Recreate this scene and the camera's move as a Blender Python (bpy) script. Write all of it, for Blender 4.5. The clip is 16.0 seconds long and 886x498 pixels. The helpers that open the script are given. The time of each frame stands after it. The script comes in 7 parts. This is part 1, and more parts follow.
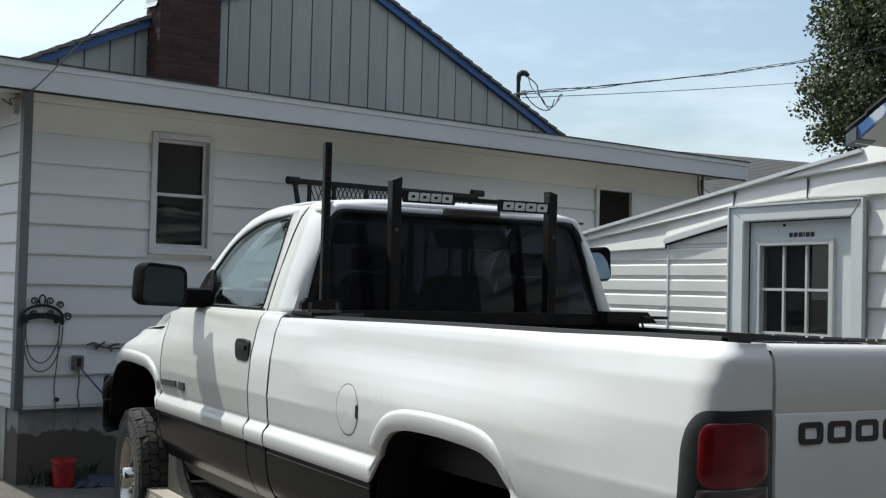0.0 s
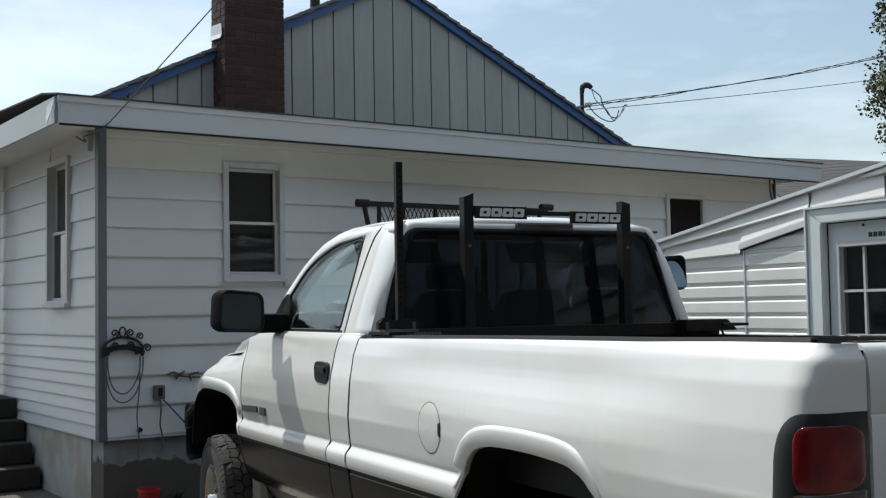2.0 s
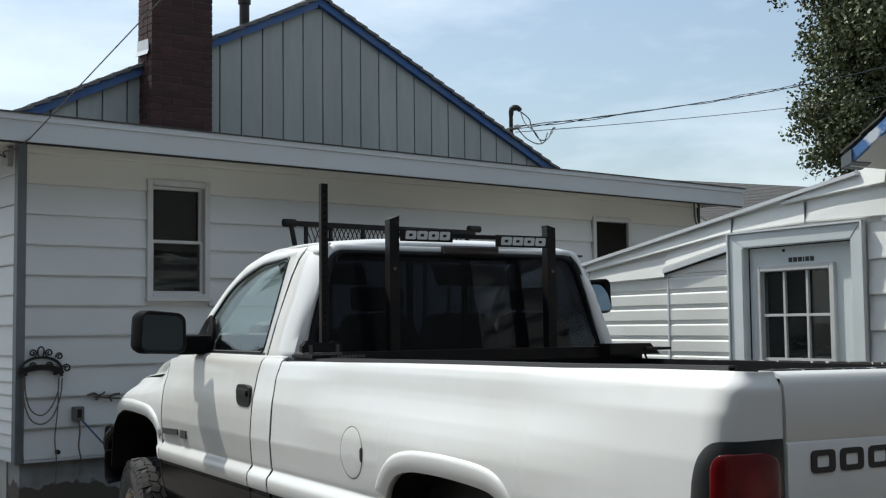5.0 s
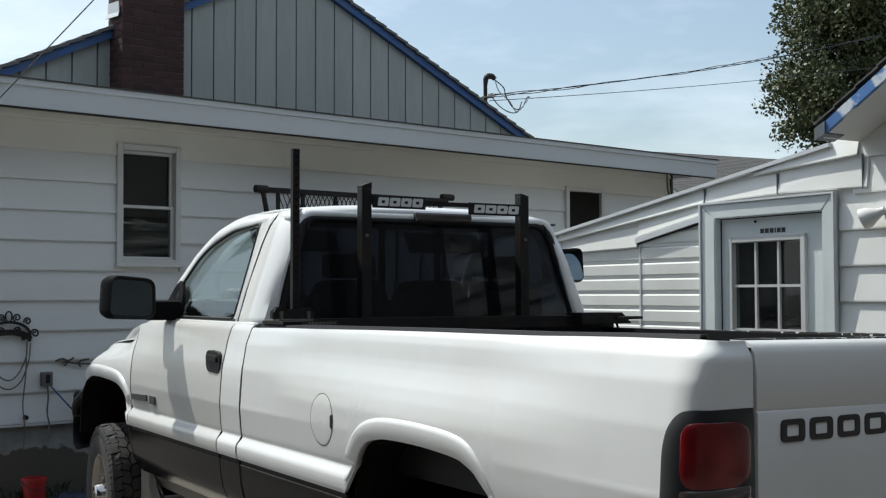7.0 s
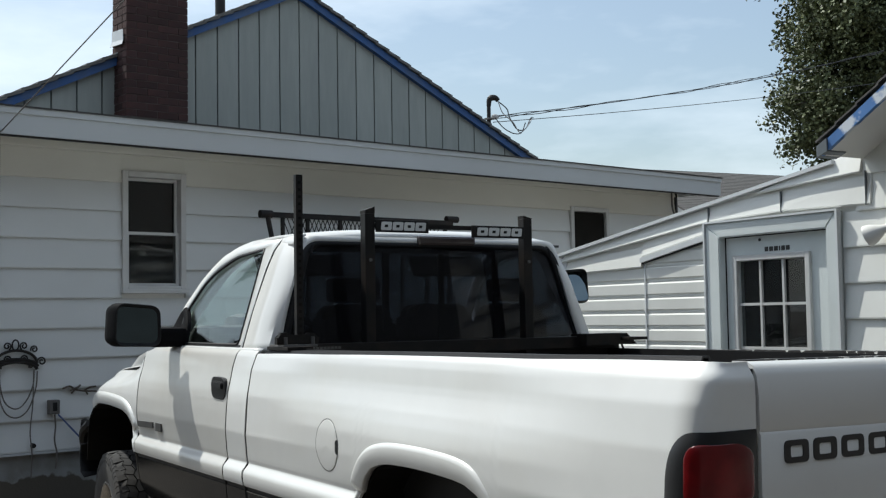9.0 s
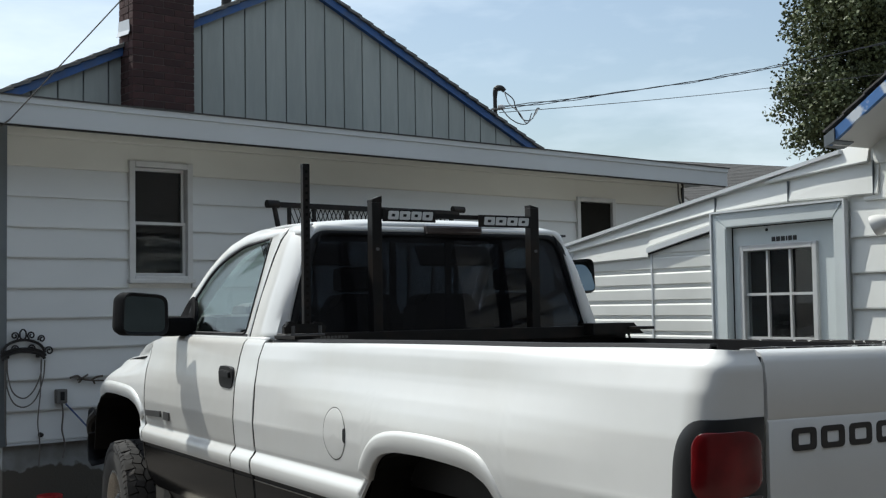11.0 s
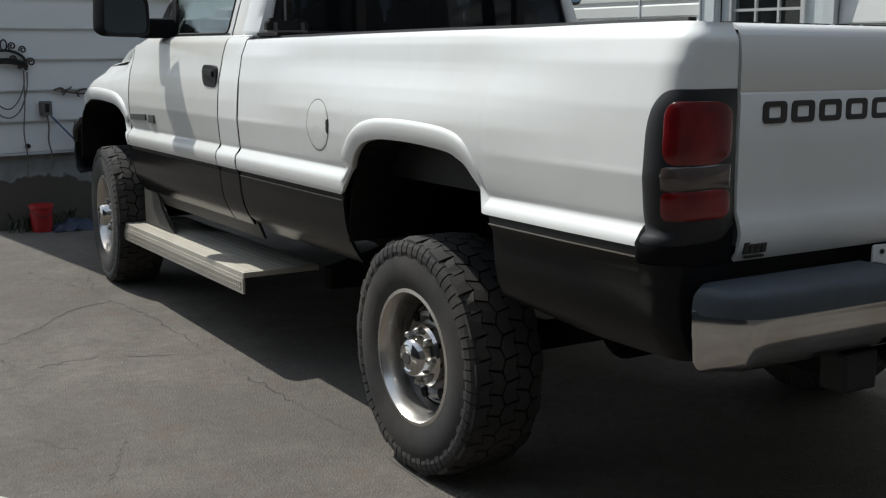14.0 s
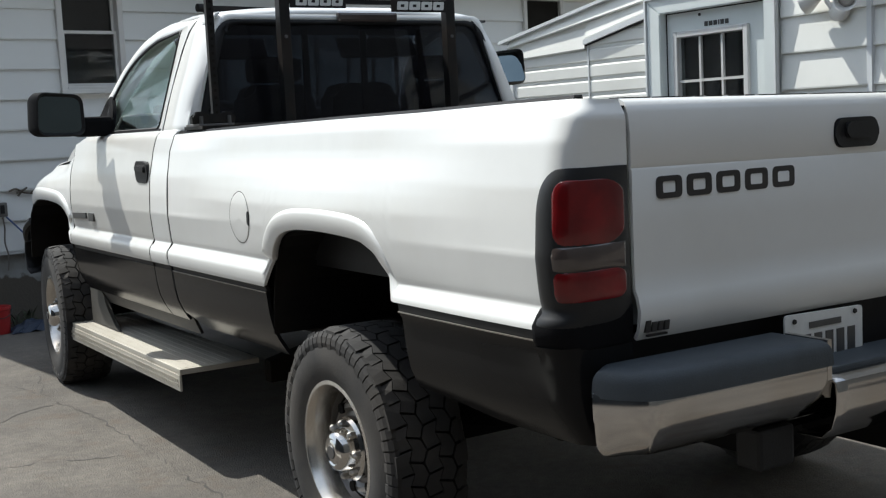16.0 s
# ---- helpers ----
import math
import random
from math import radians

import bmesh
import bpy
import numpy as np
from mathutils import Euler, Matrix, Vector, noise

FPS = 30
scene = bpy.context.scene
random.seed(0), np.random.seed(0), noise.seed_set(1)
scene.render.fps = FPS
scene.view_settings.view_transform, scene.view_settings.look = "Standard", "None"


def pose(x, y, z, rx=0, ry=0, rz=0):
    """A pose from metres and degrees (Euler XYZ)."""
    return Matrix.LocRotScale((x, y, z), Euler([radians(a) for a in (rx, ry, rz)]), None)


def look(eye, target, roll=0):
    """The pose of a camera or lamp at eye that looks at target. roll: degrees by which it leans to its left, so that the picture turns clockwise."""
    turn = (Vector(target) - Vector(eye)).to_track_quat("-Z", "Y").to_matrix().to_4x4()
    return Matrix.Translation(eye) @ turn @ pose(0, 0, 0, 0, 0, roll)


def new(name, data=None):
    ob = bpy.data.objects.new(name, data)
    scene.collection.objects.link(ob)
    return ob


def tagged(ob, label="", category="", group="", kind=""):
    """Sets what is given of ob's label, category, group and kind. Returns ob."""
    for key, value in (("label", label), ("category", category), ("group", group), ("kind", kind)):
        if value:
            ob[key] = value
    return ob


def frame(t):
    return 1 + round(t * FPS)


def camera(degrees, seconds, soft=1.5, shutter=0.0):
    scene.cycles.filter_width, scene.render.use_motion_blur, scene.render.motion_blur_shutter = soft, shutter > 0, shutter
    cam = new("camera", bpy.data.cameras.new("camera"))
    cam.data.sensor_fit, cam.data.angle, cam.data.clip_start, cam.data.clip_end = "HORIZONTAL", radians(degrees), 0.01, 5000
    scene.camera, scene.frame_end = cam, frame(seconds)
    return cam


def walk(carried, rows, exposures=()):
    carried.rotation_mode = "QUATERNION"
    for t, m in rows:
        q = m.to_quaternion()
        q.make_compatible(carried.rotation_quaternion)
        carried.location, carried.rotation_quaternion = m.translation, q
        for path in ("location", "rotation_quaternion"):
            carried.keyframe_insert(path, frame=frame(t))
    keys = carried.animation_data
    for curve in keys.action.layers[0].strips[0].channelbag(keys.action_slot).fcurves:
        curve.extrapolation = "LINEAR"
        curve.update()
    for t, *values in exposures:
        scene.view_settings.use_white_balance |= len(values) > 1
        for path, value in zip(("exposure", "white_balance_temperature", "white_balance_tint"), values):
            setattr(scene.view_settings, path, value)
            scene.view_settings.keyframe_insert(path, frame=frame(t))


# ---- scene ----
cam = camera(41.5, 16.0, soft=1.25)
PATH = [
    (0.0, (-2.787, -3.086, 1.497), (-0.281, 1.237, 1.669), 1.42),
    (0.5, (-2.787, -3.080, 1.496), (-0.409, 1.309, 1.790), 0.55),
    (1.0, (-2.791, -3.077, 1.497), (-0.462, 1.337, 1.799), 0.41),
    (1.5, (-2.804, -3.079, 1.490), (-0.510, 1.353, 1.801), -0.40),
    (2.0, (-2.802, -3.065, 1.486), (-0.554, 1.394, 1.737), -0.97),
    (2.5, (-2.792, -3.057, 1.495), (-0.492, 1.378, 1.697), 1.14),
    (3.0, (-2.786, -3.051, 1.500), (-0.410, 1.341, 1.765), 0.12),
    (3.5, (-2.788, -3.057, 1.502), (-0.357, 1.301, 1.813), 0.31),
    (4.0, (-2.787, -3.063, 1.506), (-0.320, 1.272, 1.848), -0.35),
    (6.5, (-2.765, -3.044, 1.494), (-0.189, 1.234, 1.739), -0.08),
    (7.0, (-2.763, -3.038, 1.496), (-0.150, 1.221, 1.692), -0.13),
    (7.5, (-2.754, -3.041, 1.504), (-0.139, 1.215, 1.703), -0.75),
    (8.0, (-2.758, -3.044, 1.506), (-0.162, 1.222, 1.755), -0.84),
    (8.5, (-2.755, -3.054, 1.506), (-0.166, 1.213, 1.795), -0.94),
    (11.0, (-2.761, -3.052, 1.498), (-0.195, 1.232, 1.746), -0.88),
    (11.5, (-2.744, -3.054, 1.490), (-0.152, 1.217, 1.695), -1.89),
    (12.0, (-2.761, -3.057, 1.456), (-0.157, 1.211, 1.531), -3.00),
    (12.5, (-2.756, -3.065, 1.404), (-0.163, 1.210, 1.374), -2.26),
    (13.0, (-2.767, -3.081, 1.383), (-0.178, 1.192, 1.191), -2.40),
    (13.5, (-2.785, -3.083, 1.343), (-0.234, 1.170, 0.705), -0.03),
    (14.0, (-2.780, -3.107, 1.342), (-0.207, 1.093, 0.483), -0.19),
    (14.5, (-2.777, -3.106, 1.382), (-0.179, 1.136, 0.875), -1.72),
    (15.0, (-2.776, -3.112, 1.379), (-0.181, 1.147, 1.030), -2.61),
    (15.5, (-2.701, -3.119, 1.345), (0.040, 1.044, 0.951), -2.28),
    (16.0, (-2.546, -3.174, 1.350), (0.079, 1.049, 0.825), -2.81),
]
walk(cam, [(t, look(eye, target, roll)) for t, eye, target, roll in PATH],
     exposures=[(0.0, 0.06, 6270, 5), (0.6, 0.01, 6270, 5), (1.4, -0.03, 6270, 5), (11.5, -0.03, 6270, 5), (12.5, -0.06, 6300, 5), (13.5, -0.08, 6300, 5), (14.1, 0.0, 6300, 6), (14.5, 0.32, 6300, 6), (15.4, 0.34, 6300, 6), (16.0, 0.38, 6300, 6)])

# ---- light ----
SUN = Vector((-0.262, 0.66, 1.0)).normalized()
world = bpy.data.worlds.new("world")
scene.world = world
world.use_nodes = True
wn = world.node_tree.nodes
sky = wn.new("ShaderNodeTexSky")
sky.sky_type = 'NISHITA'
sky.sun_disc = False
sky.sun_elevation = math.asin(SUN.z)
sky.sun_rotation = math.atan2(SUN.x, SUN.y)
sky.air_density, sky.dust_density, sky.ozone_density = 1.2, 2.0, 1.5
# thin high cloud over the blue
tc = wn.new("ShaderNodeTexCoord")
cmap = wn.new("ShaderNodeMapping")
cmap.inputs["Scale"].default_value = (1.0, 1.0, 3.2)
cn = wn.new("ShaderNodeTexNoise")
cn.inputs["Scale"].default_value, cn.inputs["Detail"].default_value, cn.inputs["Roughness"].default_value = 2.6, 6.0, 0.55
cr = wn.new("ShaderNodeValToRGB")
cr.color_ramp.elements[0].position, cr.color_ramp.elements[1].position = 0.40, 0.72
cr.color_ramp.elements[0].color, cr.color_ramp.elements[1].color = (0.12, 0.12, 0.12, 1), (0.86, 0.86, 0.86, 1)
cmix = wn.new("ShaderNodeMix")
cmix.data_type = 'RGBA'
cmix.inputs["B"].default_value = (8.9, 9.5, 10.35, 1)
wl = world.node_tree.links
wl.new(tc.outputs["Generated"], cmap.inputs["Vector"])
wl.new(cmap.outputs["Vector"], cn.inputs["Vector"])
wl.new(cn.outputs["Fac"], cr.inputs["Fac"])
wl.new(cr.outputs["Color"], cmix.inputs["Factor"])
wl.new(sky.outputs["Color"], cmix.inputs["A"])
bg = wn["Background"]
wl.new(cmix.outputs["Result"], bg.inputs["Color"])
bg.inputs["Strength"].default_value = 0.126
sun_data = bpy.data.lights.new("sun", 'SUN')
sun_data.energy, sun_data.angle, sun_data.color = 4.8, radians(0.53), (1.0, 0.96, 0.90)
sun = new("sun", sun_data)
sun.matrix_world = look(SUN * 40, (0, 0, 0))


# ---- materials ----
def mat(name, color, rough=0.6, metal=0.0, var=0.12, scale=6.0, bump=0.0, bscale=60.0, second=None, amount=0.4,
        sscale=1.5, coat=0.0, island=0.0, rnd=0.0, spec=0.5, stretch=(1, 1, 1), edges=(0.45, 0.62)):
    """A surface: base colour varied at two scales, optional stain colour, fine relief, variation per piece."""
    m = bpy.data.materials.new(name)
    m.use_nodes = True
    n, l = m.node_tree.nodes, m.node_tree.links
    b = n["Principled BSDF"]
    b.inputs["Roughness"].default_value, b.inputs["Metallic"].default_value = rough, metal
    b.inputs["Coat Weight"].default_value = coat
    b.inputs["Coat Roughness"].default_value = 0.08
    b.inputs["Specular IOR Level"].default_value = spec
    geo = n.new("ShaderNodeTexCoord")
    mp = n.new("ShaderNodeMapping")
    mp.inputs["Scale"].default_value = stretch
    l.new(geo.outputs["Object"], mp.inputs["Vector"])

    def noise_at(s, d=5.0):
        t = n.new("ShaderNodeTexNoise")
        t.inputs["Scale"].default_value, t.inputs["Detail"].default_value = s, d
        l.new(mp.outputs["Vector"], t.inputs["Vector"])
        return t
    fine, broad = noise_at(scale), noise_at(scale * 0.17, 3.0)
    add = n.new("ShaderNodeMath")
    l.new(fine.outputs["Fac"], add.inputs[0])
    l.new(broad.outputs["Fac"], add.inputs[1])
    val = n.new("ShaderNodeMapRange")
    val.inputs["From Min"].default_value, val.inputs["From Max"].default_value = 0.6, 1.4
    val.inputs["To Min"].default_value, val.inputs["To Max"].default_value = 1 - var, 1 + var
    l.new(add.outputs[0], val.inputs["Value"])
    hsv = n.new("ShaderNodeHueSaturation")
    hsv.inputs["Color"].default_value = (*color, 1)
    last = val.outputs["Result"]
    if rnd:
        info = n.new("ShaderNodeObjectInfo")
        rr = n.new("ShaderNodeMapRange")
        rr.inputs["To Min"].default_value, rr.inputs["To Max"].default_value = 1 - rnd, 1 + rnd
        l.new(info.outputs["Random"], rr.inputs["Value"])
        mul = n.new("ShaderNodeMath")
        mul.operation = 'MULTIPLY'
        l.new(last, mul.inputs[0])
        l.new(rr.outputs["Result"], mul.inputs[1])
        last = mul.outputs[0]
    if island:
        gi = n.new("ShaderNodeNewGeometry")
        rr = n.new("ShaderNodeMapRange")
        rr.inputs["To Min"].default_value, rr.inputs["To Max"].default_value = 1 - island, 1 + island
        l.new(gi.outputs["Random Per Island"], rr.inputs["Value"])
        mul = n.new("ShaderNodeMath")
        mul.operation = 'MULTIPLY'
        l.new(last, mul.inputs[0])
        l.new(rr.outputs["Result"], mul.inputs[1])
        last = mul.outputs[0]
    l.new(last, hsv.inputs["Value"])
    col = hsv.outputs["Color"]
    if second:
        st = noise_at(sscale, 8.0)
        ramp = n.new("ShaderNodeValToRGB")
        ramp.color_ramp.elements[0].position, ramp.color_ramp.elements[1].position = edges
        l.new(st.outputs["Fac"], ramp.inputs["Fac"])
        k = n.new("ShaderNodeMath")
        k.operation = 'MULTIPLY'
        k.inputs[1].default_value = amount
        l.new(ramp.outputs["Color"], k.inputs[0])
        mx = n.new("ShaderNodeMix")
        mx.data_type = 'RGBA'
        mx.inputs["B"].default_value = (*second, 1)
        l.new(k.outputs[0], mx.inputs["Factor"])
        l.new(col, mx.inputs["A"])
        col = mx.outputs["Result"]
    l.new(col, b.inputs["Base Color"])
    if bump:
        bt = noise_at(bscale, 4.0)
        bp = n.new("ShaderNodeBump")
        bp.inputs["Strength"].default_value, bp.inputs["Distance"].default_value = bump, 0.01
        l.new(bt.outputs["Fac"], bp.inputs["Height"])
        l.new(bp.outputs["Normal"], b.inputs["Normal"])
    return m


def glass(name, tint=(1, 1, 1), rough=0.0, ior=1.45):
    m = bpy.data.materials.new(name)
    m.use_nodes = True
    b = m.node_tree.nodes["Principled BSDF"]
    b.inputs["Base Color"].default_value = (*tint, 1)
    b.inputs["Roughness"].default_value = rough
    b.inputs["Transmission Weight"].default_value = 1.0
    b.inputs["IOR"].default_value = ior
    return m


def thin_glass(name, tint, gloss):
    """A thin clear sheet: tinted see-through with a constant share of gloss."""
    m = bpy.data.materials.new(name)
    m.use_nodes = True
    n, l = m.node_tree.nodes, m.node_tree.links
    n.remove(n["Principled BSDF"])
    see, shine, mix = n.new("ShaderNodeBsdfTransparent"), n.new("ShaderNodeBsdfGlossy"), n.new("ShaderNodeMixShader")
    see.inputs["Color"].default_value = (*tint, 1)
    shine.inputs["Roughness"].default_value = 0.02
    mix.inputs["Fac"].default_value = gloss
    l.new(see.outputs[0], mix.inputs[1])
    l.new(shine.outputs[0], mix.inputs[2])
    l.new(mix.outputs[0], n["Material Output"].inputs["Surface"])
    return m


def dusty(m, color, share):
    """A thin dull film over a glass: dust, plus lens haze painted into its blacks."""
    n, l = m.node_tree.nodes, m.node_tree.links
    film, mix = n.new("ShaderNodeBsdfDiffuse"), n.new("ShaderNodeMixShader")
    film.inputs["Color"].default_value = (*color, 1)
    mix.inputs["Fac"].default_value = share
    l.new(n["Principled BSDF"].outputs[0], mix.inputs[1])
    l.new(film.outputs[0], mix.inputs[2])
    l.new(mix.outputs[0], n["Material Output"].inputs["Surface"])
    return m


WHITE_PAINT = mat("white_car_paint", (0.745, 0.745, 0.725), 0.28, var=0.03, scale=9, second=(0.55, 0.51, 0.43), amount=0.22, sscale=2.3, coat=0.35, edges=(0.5, 0.75))
DUSTY_PAINT = mat("dusty_white_car_paint", (0.60, 0.59, 0.56), 0.36, var=0.05, scale=7, second=(0.50, 0.46, 0.39), amount=0.30, sscale=1.7, coat=0.25, edges=(0.45, 0.75))
GREY_CLAD = mat("dark_grey_lower_paint", (0.010, 0.010, 0.0105), 0.15, var=0.15, scale=12, second=(0.04, 0.038, 0.036), amount=0.08, sscale=3.0, edges=(0.55, 0.80), spec=0.12)
BLACK_TRIM = mat("black_plastic_trim", (0.014, 0.014, 0.015), 0.55, var=0.2, scale=20, bump=0.12, bscale=220, spec=0.25)
CAP_SCUFF = mat("scuffed_black_cap", (0.014, 0.013, 0.012), 0.6, var=0.2, scale=20, second=(0.65, 0.65, 0.62), amount=0.9, sscale=26, edges=(0.575, 0.605), spec=0.25)
BLACK_STEEL = mat("black_painted_steel", (0.010, 0.0095, 0.0095), 0.5, var=0.25, scale=14, second=(0.05, 0.034, 0.024), amount=0.25, sscale=9, spec=0.22)
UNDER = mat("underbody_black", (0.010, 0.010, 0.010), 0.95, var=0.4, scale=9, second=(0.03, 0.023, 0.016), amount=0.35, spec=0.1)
DISH = mat("dark_wheel_dish", (0.15, 0.145, 0.14), 0.35, 0.8, var=0.3, scale=14)
RUBBER = mat("tyre_rubber", (0.022, 0.021, 0.021), 0.85, var=0.45, scale=9, bump=0.10, bscale=120, second=(0.075, 0.064, 0.052), amount=0.5, sscale=4, edges=(0.42, 0.66))
CHROME = mat("chrome", (0.52, 0.51, 0.50), 0.12, 1.0, var=0.08, scale=10, second=(0.33, 0.28, 0.22), amount=0.3, sscale=5)
RIM_METAL = mat("dusty_bright_rim", (0.62, 0.60, 0.57), 0.26, 0.9, var=0.12, scale=8, second=(0.34, 0.29, 0.23), amount=0.4, sscale=4)
ROCKER = mat("dusty_rocker_paint", (0.020, 0.019, 0.018), 0.5, var=0.25, scale=8, second=(0.065, 0.058, 0.048), amount=0.5, sscale=3)
STEEL = mat("dull_steel", (0.36, 0.35, 0.33), 0.42, 0.9, var=0.2, scale=18, second=(0.25, 0.2, 0.15), amount=0.35)
CHECKER = mat("checker_plate_aluminium", (0.46, 0.43, 0.37), 0.55, 0.25, var=0.18, scale=10, second=(0.27, 0.235, 0.18), amount=0.4, sscale=4, stretch=(1, 0.3, 1))
BUMPER_PAD = mat("bumper_pad_rubber", (0.045, 0.055, 0.065), 0.6, var=0.2, scale=16, bump=0.2, bscale=260)
RED_LENS = mat("red_lamp_lens", (0.145, 0.0035, 0.005), 0.22, var=0.55, scale=16, coat=0.15, second=(0.07, 0.002, 0.003), amount=0.6, sscale=9, edges=(0.42, 0.60))
LAMP_BLACK = mat("lamp_surround_black", (0.016, 0.016, 0.017), 0.42, var=0.15, scale=14, spec=0.3)
SMOKE_LENS = mat("clear_lamp_lens", (0.075, 0.058, 0.052), 0.10, var=0.2, scale=18, coat=0.6)
SHELL_BLACK = mat("mirror_shell_black", (0.008, 0.008, 0.009), 0.7, var=0.2, scale=16, bump=0.15, bscale=240, spec=0.04)
LETTER = mat("letter_black", (0.022, 0.02, 0.02), 0.5, var=0.2, scale=30)
WHITE_MARK = mat("white_marking", (0.72, 0.72, 0.70), 0.6, var=0.08, scale=40)
BADGE = mat("badge_grey", (0.10, 0.10, 0.10), 0.3, 0.5, var=0.2, scale=30)
# The film's share also paints lens haze into the dark rear glass.
TINT = dusty(glass("tinted_glass", (0.04, 0.047, 0.065), ior=1.30), (0.11, 0.11, 0.125), 0.08)
CLEAR = thin_glass("clear_glass", (0.92, 0.985, 0.955), 0.14)
PANE = glass("window_glass", (0.50, 0.53, 0.54), ior=1.36)
MIRROR = mat("mirror_glass", (0.16, 0.20, 0.215), 0.03, 1.0, var=0.02, scale=4)
SEAT = mat("seat_cloth", (0.07, 0.07, 0.075), 0.9, var=0.2, scale=40)
DASH = mat("dash_plastic", (0.022, 0.022, 0.023), 0.7, var=0.2, scale=20)
SIDING = mat("white_aluminium_siding", (0.62, 0.635, 0.635), 0.42, var=0.04, scale=5, second=(0.69, 0.70, 0.69), amount=0.22, sscale=1.1, rnd=0.03, stretch=(0.5, 1, 1))
SHED_SIDING = mat("white_steel_siding", (0.80, 0.80, 0.76), 0.4, var=0.04, scale=6, second=(0.58, 0.58, 0.53), amount=0.25, sscale=1.6, rnd=0.04)
TOP_BOARD = mat("yellowed_aluminium_siding", (0.68, 0.67, 0.615), 0.5, var=0.05, scale=4, second=(0.58, 0.55, 0.48), amount=0.3, sscale=1.5, rnd=0.02, stretch=(0.5, 1, 1))
FASCIA = mat("white_fascia_metal", (0.66, 0.68, 0.69), 0.4, var=0.05, scale=4, second=(0.5, 0.5, 0.48), amount=0.2)
EAVE_METAL = mat("greyed_white_eave_metal", (0.50, 0.525, 0.54), 0.45, var=0.06, scale=4, second=(0.40, 0.40, 0.39), amount=0.3, sscale=2, stretch=(0.4, 1, 1))
SOFFIT = mat("soffit_board", (0.74, 0.73, 0.70), 0.7, var=0.06, scale=5)
CORNER = mat("grey_corner_metal", (0.13, 0.145, 0.155), 0.5, 0.2, var=0.15, scale=9)
FRAME_WHITE = mat("white_window_frame", (0.56, 0.56, 0.55), 0.5, var=0.06, scale=10, second=(0.42, 0.41, 0.38), amount=0.25, sscale=6)
DOOR_PAINT = mat("pale_grey_green_door_paint", (0.66, 0.70, 0.69), 0.5, var=0.05, scale=5, second=(0.45, 0.48, 0.47), amount=0.2)
BOARD_GREY = mat("weathered_grey_board", (0.375, 0.395, 0.365), 0.75, var=0.10, scale=7, rnd=0.06, second=(0.29, 0.315, 0.295), amount=0.35, sscale=2, stretch=(3, 3, 0.5), bump=0.1)
BLUE_TRIM = mat("blue_painted_trim", (0.035, 0.105, 0.29), 0.55, var=0.18, scale=9, second=(0.10, 0.13, 0.17), amount=0.4, sscale=4)
TARP_BLUE = mat("faded_blue_paint", (0.07, 0.18, 0.42), 0.55, var=0.2, scale=8, second=(0.72, 0.74, 0.74), amount=0.85, sscale=7, edges=(0.52, 0.58))
SHINGLE = mat("dark_shingles", (0.10, 0.095, 0.09), 0.9, var=0.3, scale=22, island=0.25, bump=0.3)
SHINGLE_GREY = mat("grey_shingles", (0.17, 0.165, 0.155), 0.9, var=0.25, scale=18, island=0.2, bump=0.3)
ROOF_FELT = mat("flat_roof_felt", (0.06, 0.06, 0.06), 0.9, var=0.3, scale=8)
BRICK = mat("dark_red_brick", (0.062, 0.027, 0.024), 0.9, var=0.25, scale=26, rnd=0.3, bump=0.4, bscale=90, second=(0.03, 0.02, 0.02), amount=0.5, sscale=6)
MORTAR = mat("old_mortar", (0.13, 0.105, 0.095), 0.95, var=0.3, scale=30, bump=0.4)
CONCRETE_SIDE = mat("weathered_plaster", (0.37, 0.37, 0.345), 0.9, var=0.12, scale=7, second=(0.30, 0.26, 0.2), amount=0.7, sscale=3, bump=0.3)
PAVING = mat("pale_concrete", (0.42, 0.40, 0.36), 0.9, var=0.15, scale=8, second=(0.28, 0.26, 0.22), amount=0.5, bump=0.3)
DARK_STEP = mat("dark_step_paint", (0.032, 0.027, 0.023), 0.85, var=0.3, scale=9)
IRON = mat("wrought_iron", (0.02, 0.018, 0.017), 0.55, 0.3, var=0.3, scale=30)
HOSE = mat("grey_cord", (0.12, 0.11, 0.10), 0.7, var=0.2, scale=30)
CORD_BLUE = mat("blue_cord", (0.05, 0.09, 0.22), 0.6, var=0.2, scale=30)
WIRE = mat("black_cable", (0.03, 0.03, 0.035), 0.6, var=0.2, scale=30)
WIRE_PALE = mat("pale_cable", (0.45, 0.45, 0.45), 0.6, var=0.2, scale=30)
RED_PLASTIC = mat("red_plastic", (0.36, 0.016, 0.018), 0.45, var=0.1, scale=12, second=(0.2, 0.02, 0.02), amount=0.3)
BLUE_PLASTIC = mat("blue_plastic", (0.020, 0.032, 0.06), 0.6, var=0.3, scale=9)
GALV = mat("galvanised_box", (0.13, 0.125, 0.12), 0.6, 0.3, var=0.2, scale=16)
LAMP_WHITE = mat("floodlight_white", (0.72, 0.71, 0.68), 0.35, var=0.08, scale=12)
SCREEN = mat("dark_insect_screen", (0.020, 0.019, 0.017), 0.95, var=0.25, scale=6, spec=0.05)
PALE_CLOTH = mat("pale_cloth", (0.42, 0.39, 0.36), 0.95, var=0.2, scale=14)
DUSTY_PLATE = mat("dusty_steel_plate", (0.062, 0.057, 0.049), 0.7, 0.2, var=0.2, scale=9)
UNLIT_ROOM = mat("unlit_room_dark", (0.045, 0.043, 0.04), 0.95, var=0.4, scale=5)
VINE = mat("dry_twig", (0.10, 0.085, 0.07), 0.9, var=0.3, scale=30)
WEED = mat("weed_leaf", (0.035, 0.045, 0.022), 0.8, var=0.3, scale=20, island=0.4)
